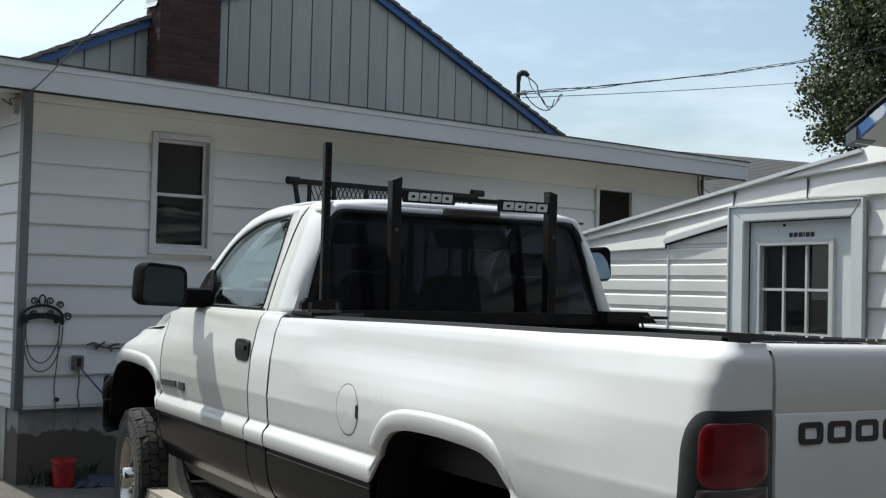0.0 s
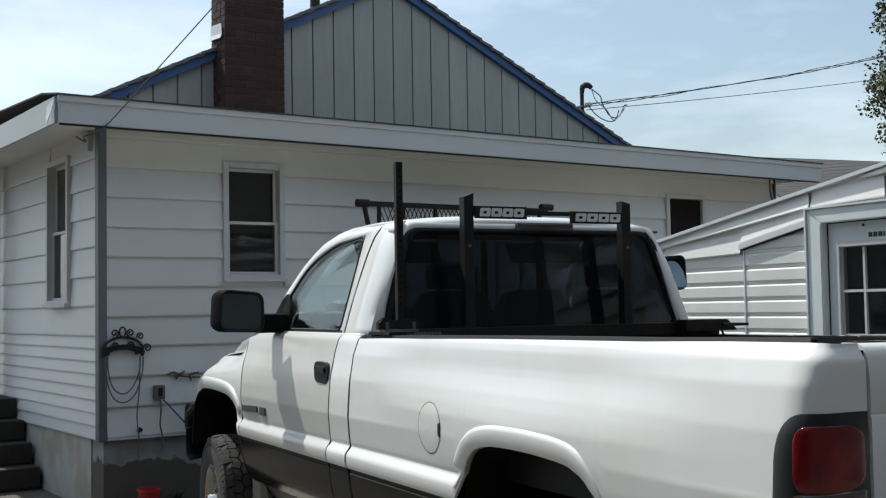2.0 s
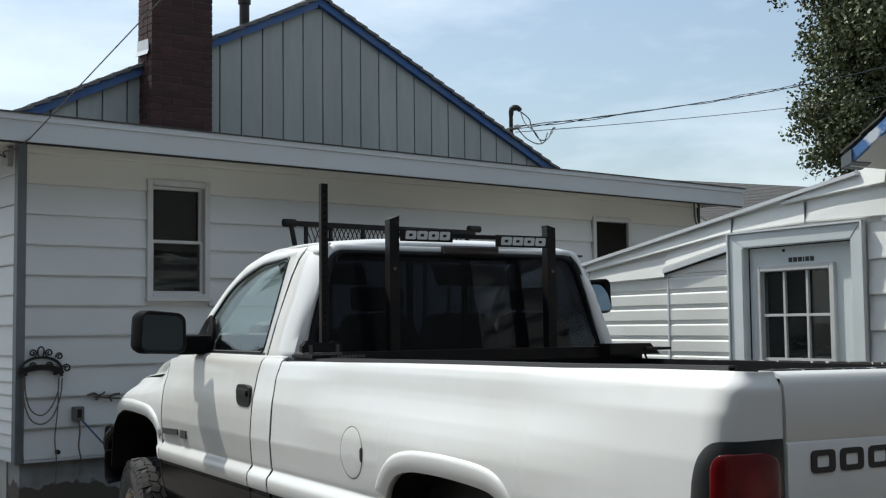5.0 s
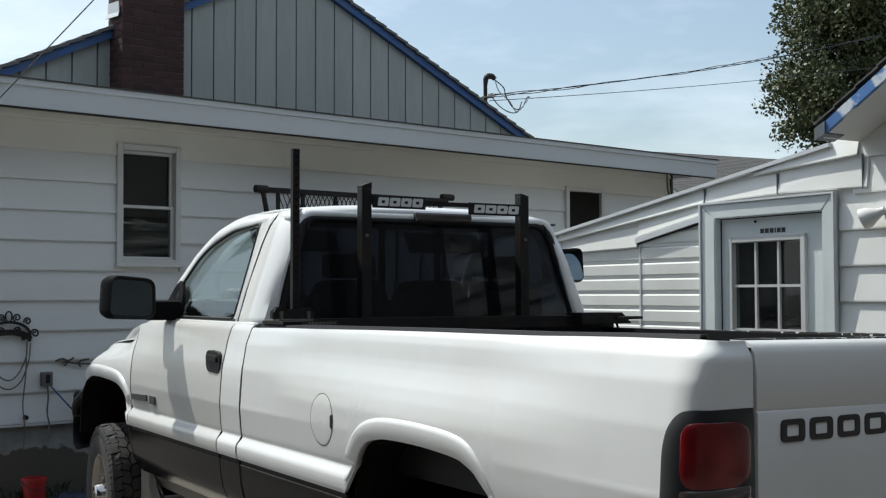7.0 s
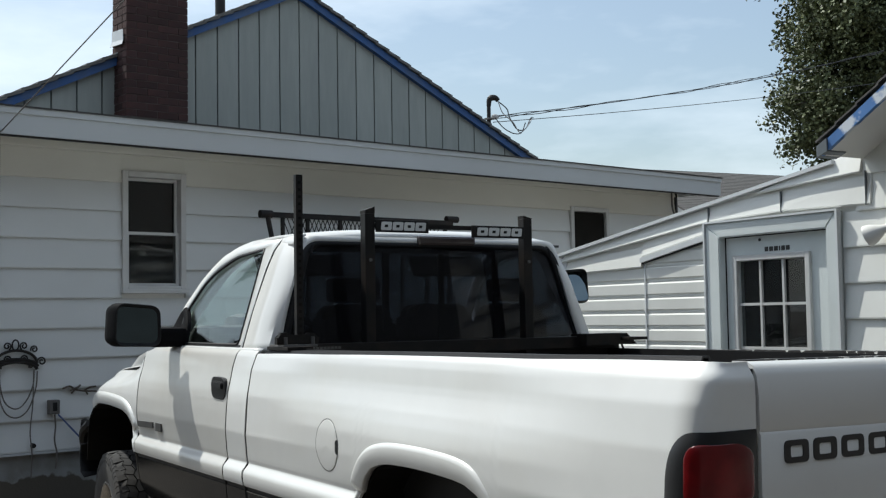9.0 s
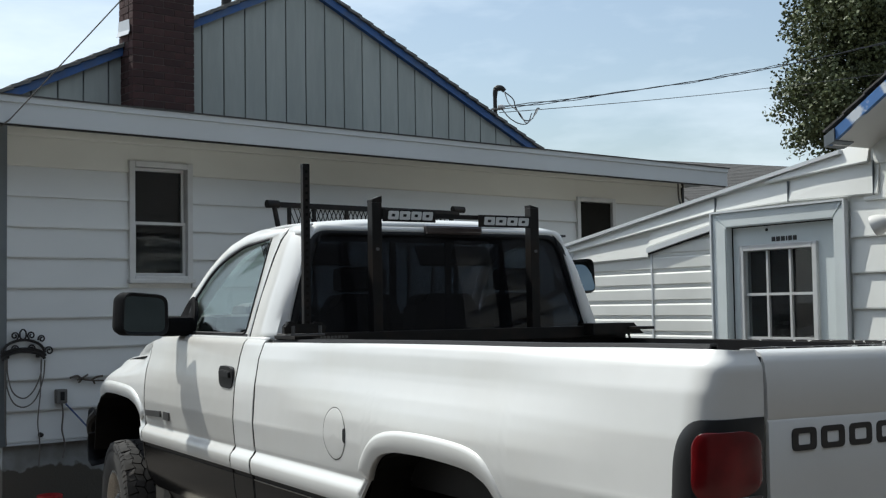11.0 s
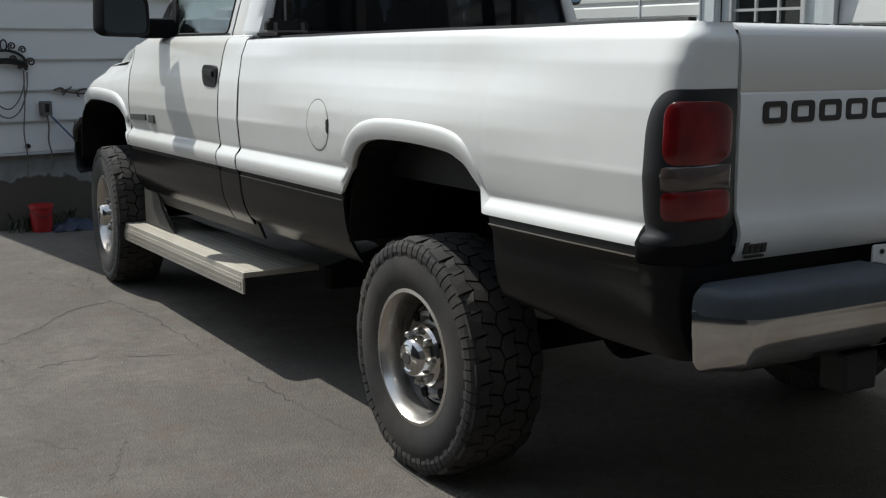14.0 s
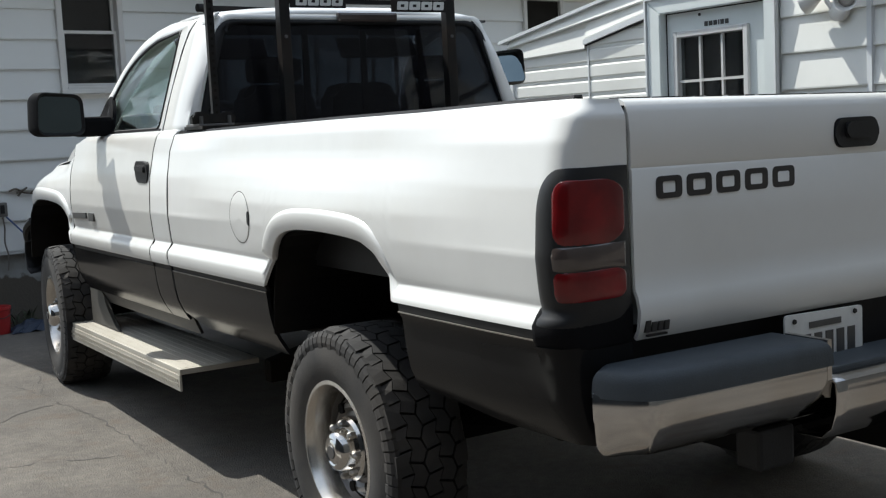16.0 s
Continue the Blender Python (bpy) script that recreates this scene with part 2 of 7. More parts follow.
LEAF = mat("tree_leaf", (0.088, 0.102, 0.045), 0.5, var=0.35, scale=1.2, island=0.45, spec=0.3)
BARK = mat("tree_bark", (0.09, 0.075, 0.06), 0.95, var=0.3, scale=12, bump=0.5, bscale=30)


def foundation_material():
    """Pale paint above, bare dark concrete below a ragged line at about 0.42 m."""
    m = mat("peeling_foundation_paint", (0.235, 0.245, 0.245), 0.9, var=0.22, scale=7, second=(0.13, 0.12, 0.105), amount=0.5, sscale=5, bump=0.35)
    n, l = m.node_tree.nodes, m.node_tree.links
    b = n["Principled BSDF"]
    src = b.inputs["Base Color"].links[0].from_socket
    tcn, sep, nz, mx = n.new("ShaderNodeTexCoord"), n.new("ShaderNodeSeparateXYZ"), n.new("ShaderNodeTexNoise"), n.new("ShaderNodeMix")
    nz.inputs["Scale"].default_value, nz.inputs["Detail"].default_value = 4.5, 7.0
    l.new(tcn.outputs["Object"], sep.inputs[0])
    l.new(tcn.outputs["Object"], nz.inputs["Vector"])
    k = n.new("ShaderNodeMath")
    k.operation = 'MULTIPLY_ADD'
    k.inputs[1].default_value, k.inputs[2].default_value = 0.42, -0.21
    l.new(nz.outputs["Fac"], k.inputs[0])
    add = n.new("ShaderNodeMath")
    l.new(sep.outputs["Z"], add.inputs[0])
    l.new(k.outputs[0], add.inputs[1])
    rng_ = n.new("ShaderNodeMapRange")
    rng_.inputs["From Min"].default_value, rng_.inputs["From Max"].default_value = 0.400, 0.418
    l.new(add.outputs[0], rng_.inputs["Value"])
    mx.data_type = 'RGBA'
    mx.inputs["A"].default_value = (0.080, 0.071, 0.058, 1)
    l.new(rng_.outputs["Result"], mx.inputs["Factor"])
    l.new(src, mx.inputs["B"])
    l.new(mx.outputs["Result"], b.inputs["Base Color"])
    return m


CONCRETE = foundation_material()


def asphalt_material():
    m = mat("worn_asphalt", (0.128, 0.114, 0.098), 0.93, var=0.30, scale=24, bump=0.9, bscale=130, second=(0.075, 0.068, 0.061), amount=0.55, sscale=0.8, edges=(0.42, 0.66))
    n, l = m.node_tree.nodes, m.node_tree.links
    b = n["Principled BSDF"]
    src = b.inputs["Base Color"].links[0].from_socket
    tcn = n.new("ShaderNodeTexCoord")
    spk = n.new("ShaderNodeTexVoronoi")
    spk.inputs["Scale"].default_value = 120
    l.new(tcn.outputs["Object"], spk.inputs["Vector"])
    ramp = n.new("ShaderNodeValToRGB")
    ramp.color_ramp.elements[0].color, ramp.color_ramp.elements[1].color = (1.7, 1.6, 1.5, 1), (0.9, 0.9, 0.9, 1)
    ramp.color_ramp.elements[0].position, ramp.color_ramp.elements[1].position = 0.10, 0.32
    l.new(spk.outputs["Distance"], ramp.inputs["Fac"])
    mul = n.new("ShaderNodeMix")
    mul.data_type, mul.blend_type = 'RGBA', 'MULTIPLY'
    mul.inputs["Factor"].default_value = 1.0
    st = n.new("ShaderNodeTexNoise")
    st.inputs["Scale"].default_value, st.inputs["Detail"].default_value, st.inputs["Roughness"].default_value = 5.5, 9.0, 0.68
    l.new(tcn.outputs["Object"], st.inputs["Vector"])
    sr = n.new("ShaderNodeValToRGB")
    sr.color_ramp.elements[0].position, sr.color_ramp.elements[1].position = 0.54, 0.66
    sr.color_ramp.elements[1].color = (0.6, 0.6, 0.6, 1)
    l.new(st.outputs["Fac"], sr.inputs["Fac"])
    sx = n.new("ShaderNodeMix")
    sx.data_type = 'RGBA'
    sx.inputs["B"].default_value = (0.115, 0.088, 0.066, 1)
    l.new(sr.outputs["Color"], sx.inputs["Factor"])
    l.new(src, sx.inputs["A"])
    l.new(sx.outputs["Result"], mul.inputs["A"])
    l.new(ramp.outputs["Color"], mul.inputs["B"])
    l.new(mul.outputs["Result"], b.inputs["Base Color"])
    return m


ASPHALT = asphalt_material()
CRACK = mat("crack_fill", (0.06, 0.055, 0.05), 0.95, var=0.3, scale=20)


# ---- mesh helpers ----
def mesh_from(name, bm, material, smooth=False):
    me = bpy.data.meshes.new(name)
    bmesh.ops.recalc_face_normals(bm, faces=bm.faces)
    bm.to_mesh(me)
    bm.free()
    me.materials.append(material)
    if smooth:
        me.polygons.foreach_set("use_smooth", [True] * len(me.polygons))
        me.set_sharp_from_angle(angle=radians(38))
    return me


def part(name, bm, material, parent=None, label="", smooth=False):
    ob = new(name, mesh_from(name, bm, material, smooth))
    ob.parent = parent
    if label:
        tagged(ob, label)
    return ob


def thing(name, m, label, category, group="", kind=""):
    ob = new(name)
    ob.matrix_world = m
    ob.empty_display_size = 0.2
    return tagged(ob, label, category, group, kind)


def box(x0, x1, y0, y1, z0, z1, bevel=0.0, bm=None):
    out = bm or bmesh.new()
    vs = [out.verts.new((x, y, z)) for x in (x0, x1) for y in (y0, y1) for z in (z0, z1)]
    fs = [out.faces.new([vs[i] for i in q]) for q in ((0, 1, 3, 2), (4, 6, 7, 5), (0, 4, 5, 1), (2, 3, 7, 6), (0, 2, 6, 4), (1, 5, 7, 3))]
    if bevel:
        es = list({e for f in fs for e in f.edges})
        bmesh.ops.bevel(out, geom=es, offset=bevel, segments=2, affect='EDGES', profile=0.6)
    return out


def grid(rows, closed=False, bm=None):
    """A sheet through rows of points."""
    out = bm or bmesh.new()
    vv = [[out.verts.new(p) for p in r] for r in rows]
    n = len(vv[0])
    for a, b in zip(vv, vv[1:]):
        for i in range(n if closed else n - 1):
            j = (i + 1) % n
            try:
                out.faces.new((a[i], a[j], b[j], b[i]))
            except ValueError:
                pass
    return out


def prism(poly, axis, a, b, bevel=0.0, bm=None, seg=2):
    """A flat outline (two coordinates each) drawn out along an axis from a to b."""
    out = bm or bmesh.new()

    def put(p, v):
        return {0: (v, p[0], p[1]), 1: (p[0], v, p[1]), 2: (p[0], p[1], v)}[axis]
    lo = [out.verts.new(put(p, a)) for p in poly]
    hi = [out.verts.new(put(p, b)) for p in poly]
    fs = [out.faces.new(lo), out.faces.new(hi[::-1])]
    k = len(poly)
    for i in range(k):
        j = (i + 1) % k
        fs.append(out.faces.new((lo[i], lo[j], hi[j], hi[i])))
    if bevel:
        es = list(fs[0].edges) + list(fs[1].edges)
        bmesh.ops.bevel(out, geom=es, offset=bevel, segments=seg, affect='EDGES')
    return out


def tube(points, r, n=8, bm=None, closed=False):
    """A round bar along a line of points."""
    out = bm or bmesh.new()
    pts = [Vector(p) for p in points]
    rings = []
    up = Vector((0.123, 0.31, 0.94)).normalized()
    for i, p in enumerate(pts):
        d = (pts[min(i + 1, len(pts) - 1)] - pts[max(i - 1, 0)]).normalized()
        a = d.cross(up)
        if a.length < 0.05:
            a = d.cross(Vector((1, 0, 0)))
        a.normalize()
        b = d.cross(a)
        rr = r[i] if isinstance(r, (list, tuple)) else r
        rings.append([out.verts.new(p + (a * math.cos(k * 2 * math.pi / n) + b * math.sin(k * 2 * math.pi / n)) * rr) for k in range(n)])
    for s, t in zip(rings, rings[1:]):
        for i in range(n):
            out.faces.new((s[i], s[(i + 1) % n], t[(i + 1) % n], t[i]))
    out.faces.new(rings[0][::-1])
    out.faces.new(rings[-1])
    return out


def lathe(profile, caps=True, n=48, bm=None, centre=(0, 0, 0)):
    """A turned form; profile rows are (along the axle, radius). The axle lies along x."""
    out = bm or bmesh.new()
    c = Vector(centre)
    rings = []
    for a, r in profile:
        rings.append([out.verts.new(c + Vector((a, r * math.cos(t * 2 * math.pi / n), r * math.sin(t * 2 * math.pi / n)))) for t in range(n)])
    for s, t in zip(rings, rings[1:]):
        for i in range(n):
            out.faces.new((s[i], s[(i + 1) % n], t[(i + 1) % n], t[i]))
    if caps:
        out.faces.new(rings[0][::-1])
        out.faces.new(rings[-1])
    return out


def solid(ob, thickness, offset=0.0, crisp=False):
    md = ob.modifiers.new("thickness", 'SOLIDIFY')
    md.thickness, md.offset = thickness, offset
    if crisp:
        sp = ob.modifiers.new("crisp_rim", 'EDGE_SPLIT')
        sp.use_edge_angle, sp.split_angle = True, radians(40)
    return ob


def lerp(table, v):
    """Straight interpolation in rows of (key, value)."""
    if v <= table[0][0]:
        return table[0][1]
    for (a, x), (b, y) in zip(table, table[1:]):
        if v <= b:
            return x + (y - x) * (v - a) / (b - a)
    return table[-1][1]


def smooth_line(points, k=6):
    """Catmull-Rom through points."""
    p = [Vector(q) for q in points]
    p = [p[0] * 2 - p[1]] + p + [p[-1] * 2 - p[-2]]
    out = []
    for i in range(1, len(p) - 2):
        for s in range(k):
            t = s / k
            out.append(0.5 * ((2 * p[i]) + (p[i + 1] - p[i - 1]) * t + (2 * p[i - 1] - 5 * p[i] + 4 * p[i + 1] - p[i + 2]) * t * t
                              + (3 * p[i] - p[i - 1] - 3 * p[i + 1] + p[i + 2]) * t ** 3))
    out.append(p[-2])
    return out


# ---- ground ----
SLOPE = 0.0145


def ground_z(x, y):
    return -0.016 + SLOPE * max(-12.0, min(y, 12.0))


def build_ground():
    bm = bmesh.new()
    ys = [-900, -200, -60, -25, -12, -6, 0, 6, 12, 25, 60, 200, 900]
    grid([[(x, y, ground_z(x, y)) for x in (-900, -200, -50, -15, -5, 0, 5, 15, 50, 200, 900)] for y in ys], bm=bm)
    g = part("ground", bm, ASPHALT)
    tagged(g, "worn grey asphalt driveway with fine cracks", "ground", kind="structure")
    # cracks: narrow dark ribbons sunk into the surface's wear
    rng = random.Random(5)
    lines = [[(-1.06, 3.65), (-1.15, 3.2), (-1.14, 2.89), (-1.08, 2.66), (-1.05, 2.22), (-1.05, 1.84), (-1.04, 1.54), (-1.05, 1.3), (-1.03, 1.1), (-1.02, 0.85), (-1.0, 0.66), (-0.99, 0.45), (-1.02, -0.2)],
             [(-2.6, 1.75), (-2.2, 1.90), (-1.9, 1.85), (-1.77, 1.82), (-1.62, 1.88), (-1.47, 1.87), (-1.35, 1.8), (-1.21, 1.76), (-1.06, 1.70)],
             [(-2.05, 2.05), (-1.74, 2.38), (-1.55, 2.57), (-1.35, 2.82), (-1.16, 2.9)],
             [(-1.70, 0.75), (-1.76, 0.63), (-1.81, 0.51), (-1.86, 0.4)],
             [(-1.96, 0.94), (-1.91, 0.84), (-1.86, 0.75)],
             [(-1.89, 2.2), (-1.86, 1.98), (-1.80, 1.83)],
             [(-1.35, 3.9), (-1.25, 3.5), (-1.15, 3.2)]]
    for ln in lines:
        pts = []
        for a, b in zip(ln, ln[1:]):
            for s in range(8):
                t = s / 8
                pts.append((a[0] + (b[0] - a[0]) * t + rng.uniform(-0.016, 0.016), a[1] + (b[1] - a[1]) * t + rng.uniform(-0.016, 0.016)))
        bm = bmesh.new()
        rows = []
        for i, (x, y) in enumerate(pts):
            w = rng.uniform(0.0012, 0.0062) * (0.30 if noise.noise((x * 4.1, y * 4.1, 0.3)) < -0.05 else 1.0)
            d = (Vector(pts[min(i + 1, len(pts) - 1)]) - Vector(pts[max(i - 1, 0)])).normalized()
            rows.append([(x - d.y * w, y + d.x * w, ground_z(x, y) + 0.0015), (x + d.y * w, y - d.x * w, ground_z(x, y) + 0.0015)])
        grid(rows, bm=bm)
        c = part("crack", bm, CRACK, g)
    return g


build_ground()


# ---- house ----
HOUSE = pose(-1.234, 5.427, 0, 0, 0, 7.87)


def lap_board(u0, u1, z0, h, proud=0.020):
    """One siding course: lower edge stands proud, with a small return under it."""
    bm = bmesh.new()
    poly = [(0.0, z0 + 0.002), (-proud, z0 + 0.002), (-proud - 0.002, z0 + 0.012), (-0.004, z0 + h), (0.0, z0 + h)]
    lo = [bm.verts.new((u0, p[0], p[1])) for p in poly]
    hi = [bm.verts.new((u1, p[0], p[1])) for p in poly]
    bm.faces.new(lo), bm.faces.new(hi[::-1])
    for i in range(5):
        j = (i + 1) % 5
        bm.faces.new((lo[i], lo[j], hi[j], hi[i]))
    return bm


def sash_window(parent, u0, u1, z0, z1, m=None, rail=None, name="window", trim=0.045, room=UNLIT_ROOM, lab="dark sheet standing for the unlit room behind the glass", deep=0.09):
    """A sash window standing a little proud of the wall: trim, sill, two sashes, panes."""
    w = new(name)
    w.parent = parent
    if m is not None:
        w.matrix_local = m
    t = trim
    bm = bmesh.new()
    for a in ((u0, u0 + t, -0.045, 0.10, z0, z1), (u1 - t, u1, -0.045, 0.10, z0, z1), (u0 + t, u1 - t, -0.045, 0.10, z1 - t, z1), (u0 + t, u1 - t, -0.045, 0.10, z0, z0 + t * 0.8)):
        box(*a, bevel=0.006, bm=bm)
    part("window_frame", bm, FRAME_WHITE, w)
    part("window_sill", box(u0 - 0.01, u1 + 0.01, -0.07, -0.02, z0 - 0.02, z0 + 0.012, 0.005), FRAME_WHITE, w)
    i0, i1, j0, j1 = u0 + t, u1 - t, z0 + t * 0.8, z1 - t
    mid = rail if rail is not None else (j0 + j1) / 2
    for k, (a, b, d) in enumerate(((j0, mid + 0.012, 0.0), (mid - 0.012, j1, 0.025))):
        bm = bmesh.new()
        s = 0.022
        for q in ((i0, i0 + s, d, d + 0.025, a, b), (i1 - s, i1, d, d + 0.025, a, b), (i0 + s, i1 - s, d, d + 0.025, a, a + s), (i0 + s, i1 - s, d, d + 0.025, b - s, b)):
            box(*q, bm=bm)
        part("sash", bm, FRAME_WHITE, w)
        pn = part("pane", box(i0 + s, i1 - s, d + 0.010, d + 0.014, a + s, b - s), PANE, w)
        pn.visible_shadow = False
    # Sheet behind the panes: the dark default paints the shade of an unlit room.
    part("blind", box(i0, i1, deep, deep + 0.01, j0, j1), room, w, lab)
    return w


def build_house():
    h = thing("house", HOUSE, "low white house with lap siding and a flat eave", "house")
    W, TOP, BASE = 7.25, 2.84, 0.606
    w1 = (0.915, 1.428, 1.728, 2.620)
    w2 = (5.59, 6.14, 1.80, 2.570)
    # carcass of the front wall, with openings through it
    bm = bmesh.new()
    us = [0.0, w1[0] + 0.02, w1[1] - 0.02, w2[0] + 0.02, w2[1] - 0.02, W]
    for a, b in ((us[0], us[1]), (us[2], us[3]), (us[4], us[5])):
        box(a, b, 0.0, 0.14, BASE, TOP, bm=bm)
    for wn_ in (w1, w2):
        box(wn_[0] + 0.02, wn_[1] - 0.02, 0.0, 0.14, BASE, wn_[2] + 0.02, bm=bm)
        box(wn_[0] + 0.02, wn_[1] - 0.02, 0.0, 0.14, wn_[3] - 0.02, TOP, bm=bm)
    part("wall", bm, SOFFIT, h)
    # end and side walls
    lw = (0.665, 1.235, 1.555, 2.69)
    bm = bmesh.new()
    box(0.0, 0.14, 0.14, lw[0] + 0.02, BASE, TOP, bm=bm)
    box(0.0, 0.14, lw[1] - 0.02, 3.4, BASE, TOP, bm=bm)
    box(0.0, 0.14, lw[0] + 0.02, lw[1] - 0.02, BASE, lw[2] + 0.02, bm=bm)
    box(0.0, 0.14, lw[0] + 0.02, lw[1] - 0.02, lw[3] - 0.02, TOP, bm=bm)
    part("wall", bm, SOFFIT, h)
    part("wall", box(W - 0.14, W, 0.14, 6.0, BASE, TOP), SIDING, h)
    part("foundation", box(0.015, W - 0.01, 0.015, 0.25, -0.3, BASE), CONCRETE, h, "painted foundation with peeling dark patches")
    part("foundation", box(0.005, 0.245, 0.26, 3.4, -0.3, BASE), CONCRETE_SIDE, h, "stained plaster foundation")
    part("drip_strip", box(-0.02, W, -0.03, 0.02, BASE - 0.016, BASE), EAVE_METAL, h)
    # corner post
    bm = box(-0.035, 0.028, -0.032, 0.045, BASE - 0.02, TOP - 0.02, 0.006)
    part("corner_trim", bm, CORNER, h, "grey metal corner strip")
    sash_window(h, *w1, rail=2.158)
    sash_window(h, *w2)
    part("insect_screen", box(w2[0] + 0.05, w2[1] - 0.05, -0.012, -0.008, w2[2] + 0.045, w2[3] - 0.05), SCREEN, h, "dark insect screen")
    # Thin dark strip along the lower edge of the fascia.
    part("drip_gap", prism([(-0.44, 2.731), (7.34, 2.711), (7.34, 2.722), (-0.44, 2.742)], 1, -0.500, -0.478), IRON, h, "thin dark line under the fascia")
    # side window looks along -u; built in a turned frame
    side = Matrix(((0, 1, 0, 0), (-1, 0, 0, 0), (0, 0, 1, 0), (0, 0, 0, 1)))
    # Pale sheet close behind the panes paints the sky they reflect.
    sash_window(h, -lw[1], -lw[0], lw[2], lw[3], m=side, room=PALE_CLOTH, lab="pale sheet standing for sky reflected in the glass", deep=0.052)
    # eave: fascia with drip lip, soffit, flat roof
    E0, E1, F = -0.455, 7.355, -0.50
    zl = 2.925
    bm = bmesh.new()
    poly = [(F - 0.0, zl - 0.182), (F - 0.012, zl - 0.182), (F - 0.012, zl - 0.045), (F - 0.026, zl - 0.040), (F - 0.026, zl), (F + 0.02, zl), (F + 0.02, zl - 0.182)]
    lo = [bm.verts.new((E0, *p)) for p in poly]
    hi = [bm.verts.new((E1, p[0], p[1] - 0.02)) for p in poly]
    bm.faces.new(lo), bm.faces.new(hi[::-1])
    for i in range(len(poly)):
        j = (i + 1) % len(poly)
        bm.faces.new((lo[i], lo[j], hi[j], hi[i]))
    part("fascia", bm, EAVE_METAL, h, "white metal fascia board")
    part("fascia", box(E0 - 0.014, E0 + 0.01, F + 0.03, 4.4, zl - 0.18, zl - 0.004), EAVE_METAL, h, "white metal fascia board")
    part("fascia", box(E1 - 0.01, E1 + 0.014, F + 0.02, 4.4, zl - 0.17, zl - 0.024), EAVE_METAL, h, "white metal fascia board")
    # bent loose end of the fascia
    bm = bmesh.new()
    grid([[(E0 - 0.03, F - 0.03, zl - 0.03), (E0 - 0.035, F + 0.12, zl - 0.06)], [(E0 - 0.05, F - 0.02, zl - 0.12), (E0 - 0.05, F + 0.10, zl - 0.14)], [(E0 - 0.075, F - 0.0, zl - 0.20), (E0 - 0.06, F + 0.04, zl - 0.17)]], bm=bm)
    solid(part("bent_flashing", bm, EAVE_METAL, h), 0.004)
    part("soffit", box(E0 + 0.01, E1 - 0.01, F + 0.02, -0.02, TOP - 0.03, TOP - 0.012), SOFFIT, h, "painted soffit board")
    part("soffit", box(E0 + 0.01, 0.0, 0.0, 4.4, TOP - 0.03, TOP - 0.012), SOFFIT, h, "painted soffit board")
    bm = bmesh.new()
    grid([[(E0 - 0.02, F - 0.035, zl + 0.004), (E1 + 0.02, F - 0.035, zl - 0.016)], [(E0 - 0.02, F + 0.3, zl + 0.055), (E1 + 0.02, F + 0.3, zl + 0.03)], [(E0 - 0.02, 6.0, zl + 0.30), (E1 + 0.02, 6.0, zl + 0.28)]], bm=bm)
    solid(part("flat_roof", bm, ROOF_FELT, h, "dark roofing felt"), 0.012)
    part("gutter_bracket", box(W - 0.05, W - 0.02, -0.03, -0.012, 2.1, 2.8), IRON, h, "dark downpipe")
    part("vent_flap", prism([(0.15, 2.66), (0.28, 2.68), (0.26, 2.80), (0.15, 2.80)], 0, -0.05, -0.005), EAVE_METAL, h)
    # front siding courses, broken at the windows
    n = 10
    ch = 0.2135
    for k in range(n + 1):
        z0 = BASE + k * ch
        hh = min(ch, TOP - 0.03 - z0)
        if hh < 0.03:
            continue
        spans = [(0.028, W)]
        for (a, b, c, d) in (w1, w2):
            if z0 < d - 0.004 and z0 + hh > c + 0.004:
                spans = [s for (p, q) in spans for s in ((p, min(q, a)), (max(p, b), q)) if s[1] - s[0] > 0.02 and not (p >= b or q <= a)] + [(p, q) for (p, q) in spans if p >= b or q <= a]
        top_course = z0 + hh > TOP - 0.20
        for (p, q) in spans:
            part("siding_board", lap_board(p, q, z0, hh, 0.026), TOP_BOARD if top_course else SIDING, h)
        for (a, b, c, d) in (w1, w2):
            if z0 < d - 0.004 < z0 + hh - 0.02:
                part("siding_board", lap_board(a, b, d - 0.012, z0 + hh - d + 0.012, 0.020 * (z0 + hh - d) / hh + 0.006), TOP_BOARD if top_course else SIDING, h)
    # left side: wide courses above, narrow double courses below
    z = BASE - 0.02
    while z < TOP - 0.05:
        hh = 0.092 if z < 1.30 else 0.2135
        hh = min(hh, TOP - 0.03 - z)
        spans = [(-3.4, -0.045)]
        if z < lw[3] and z + hh > lw[2]:
            spans = [(-3.4, -lw[1]), (-lw[0], -0.045)]
        for (p, q) in spans:
            ob = part("siding_board", lap_board(p, q, z, hh, 0.016 if hh < 0.1 else 0.02), SIDING, h)
            ob.matrix_local = side
        z += hh
    return h


house = build_house()


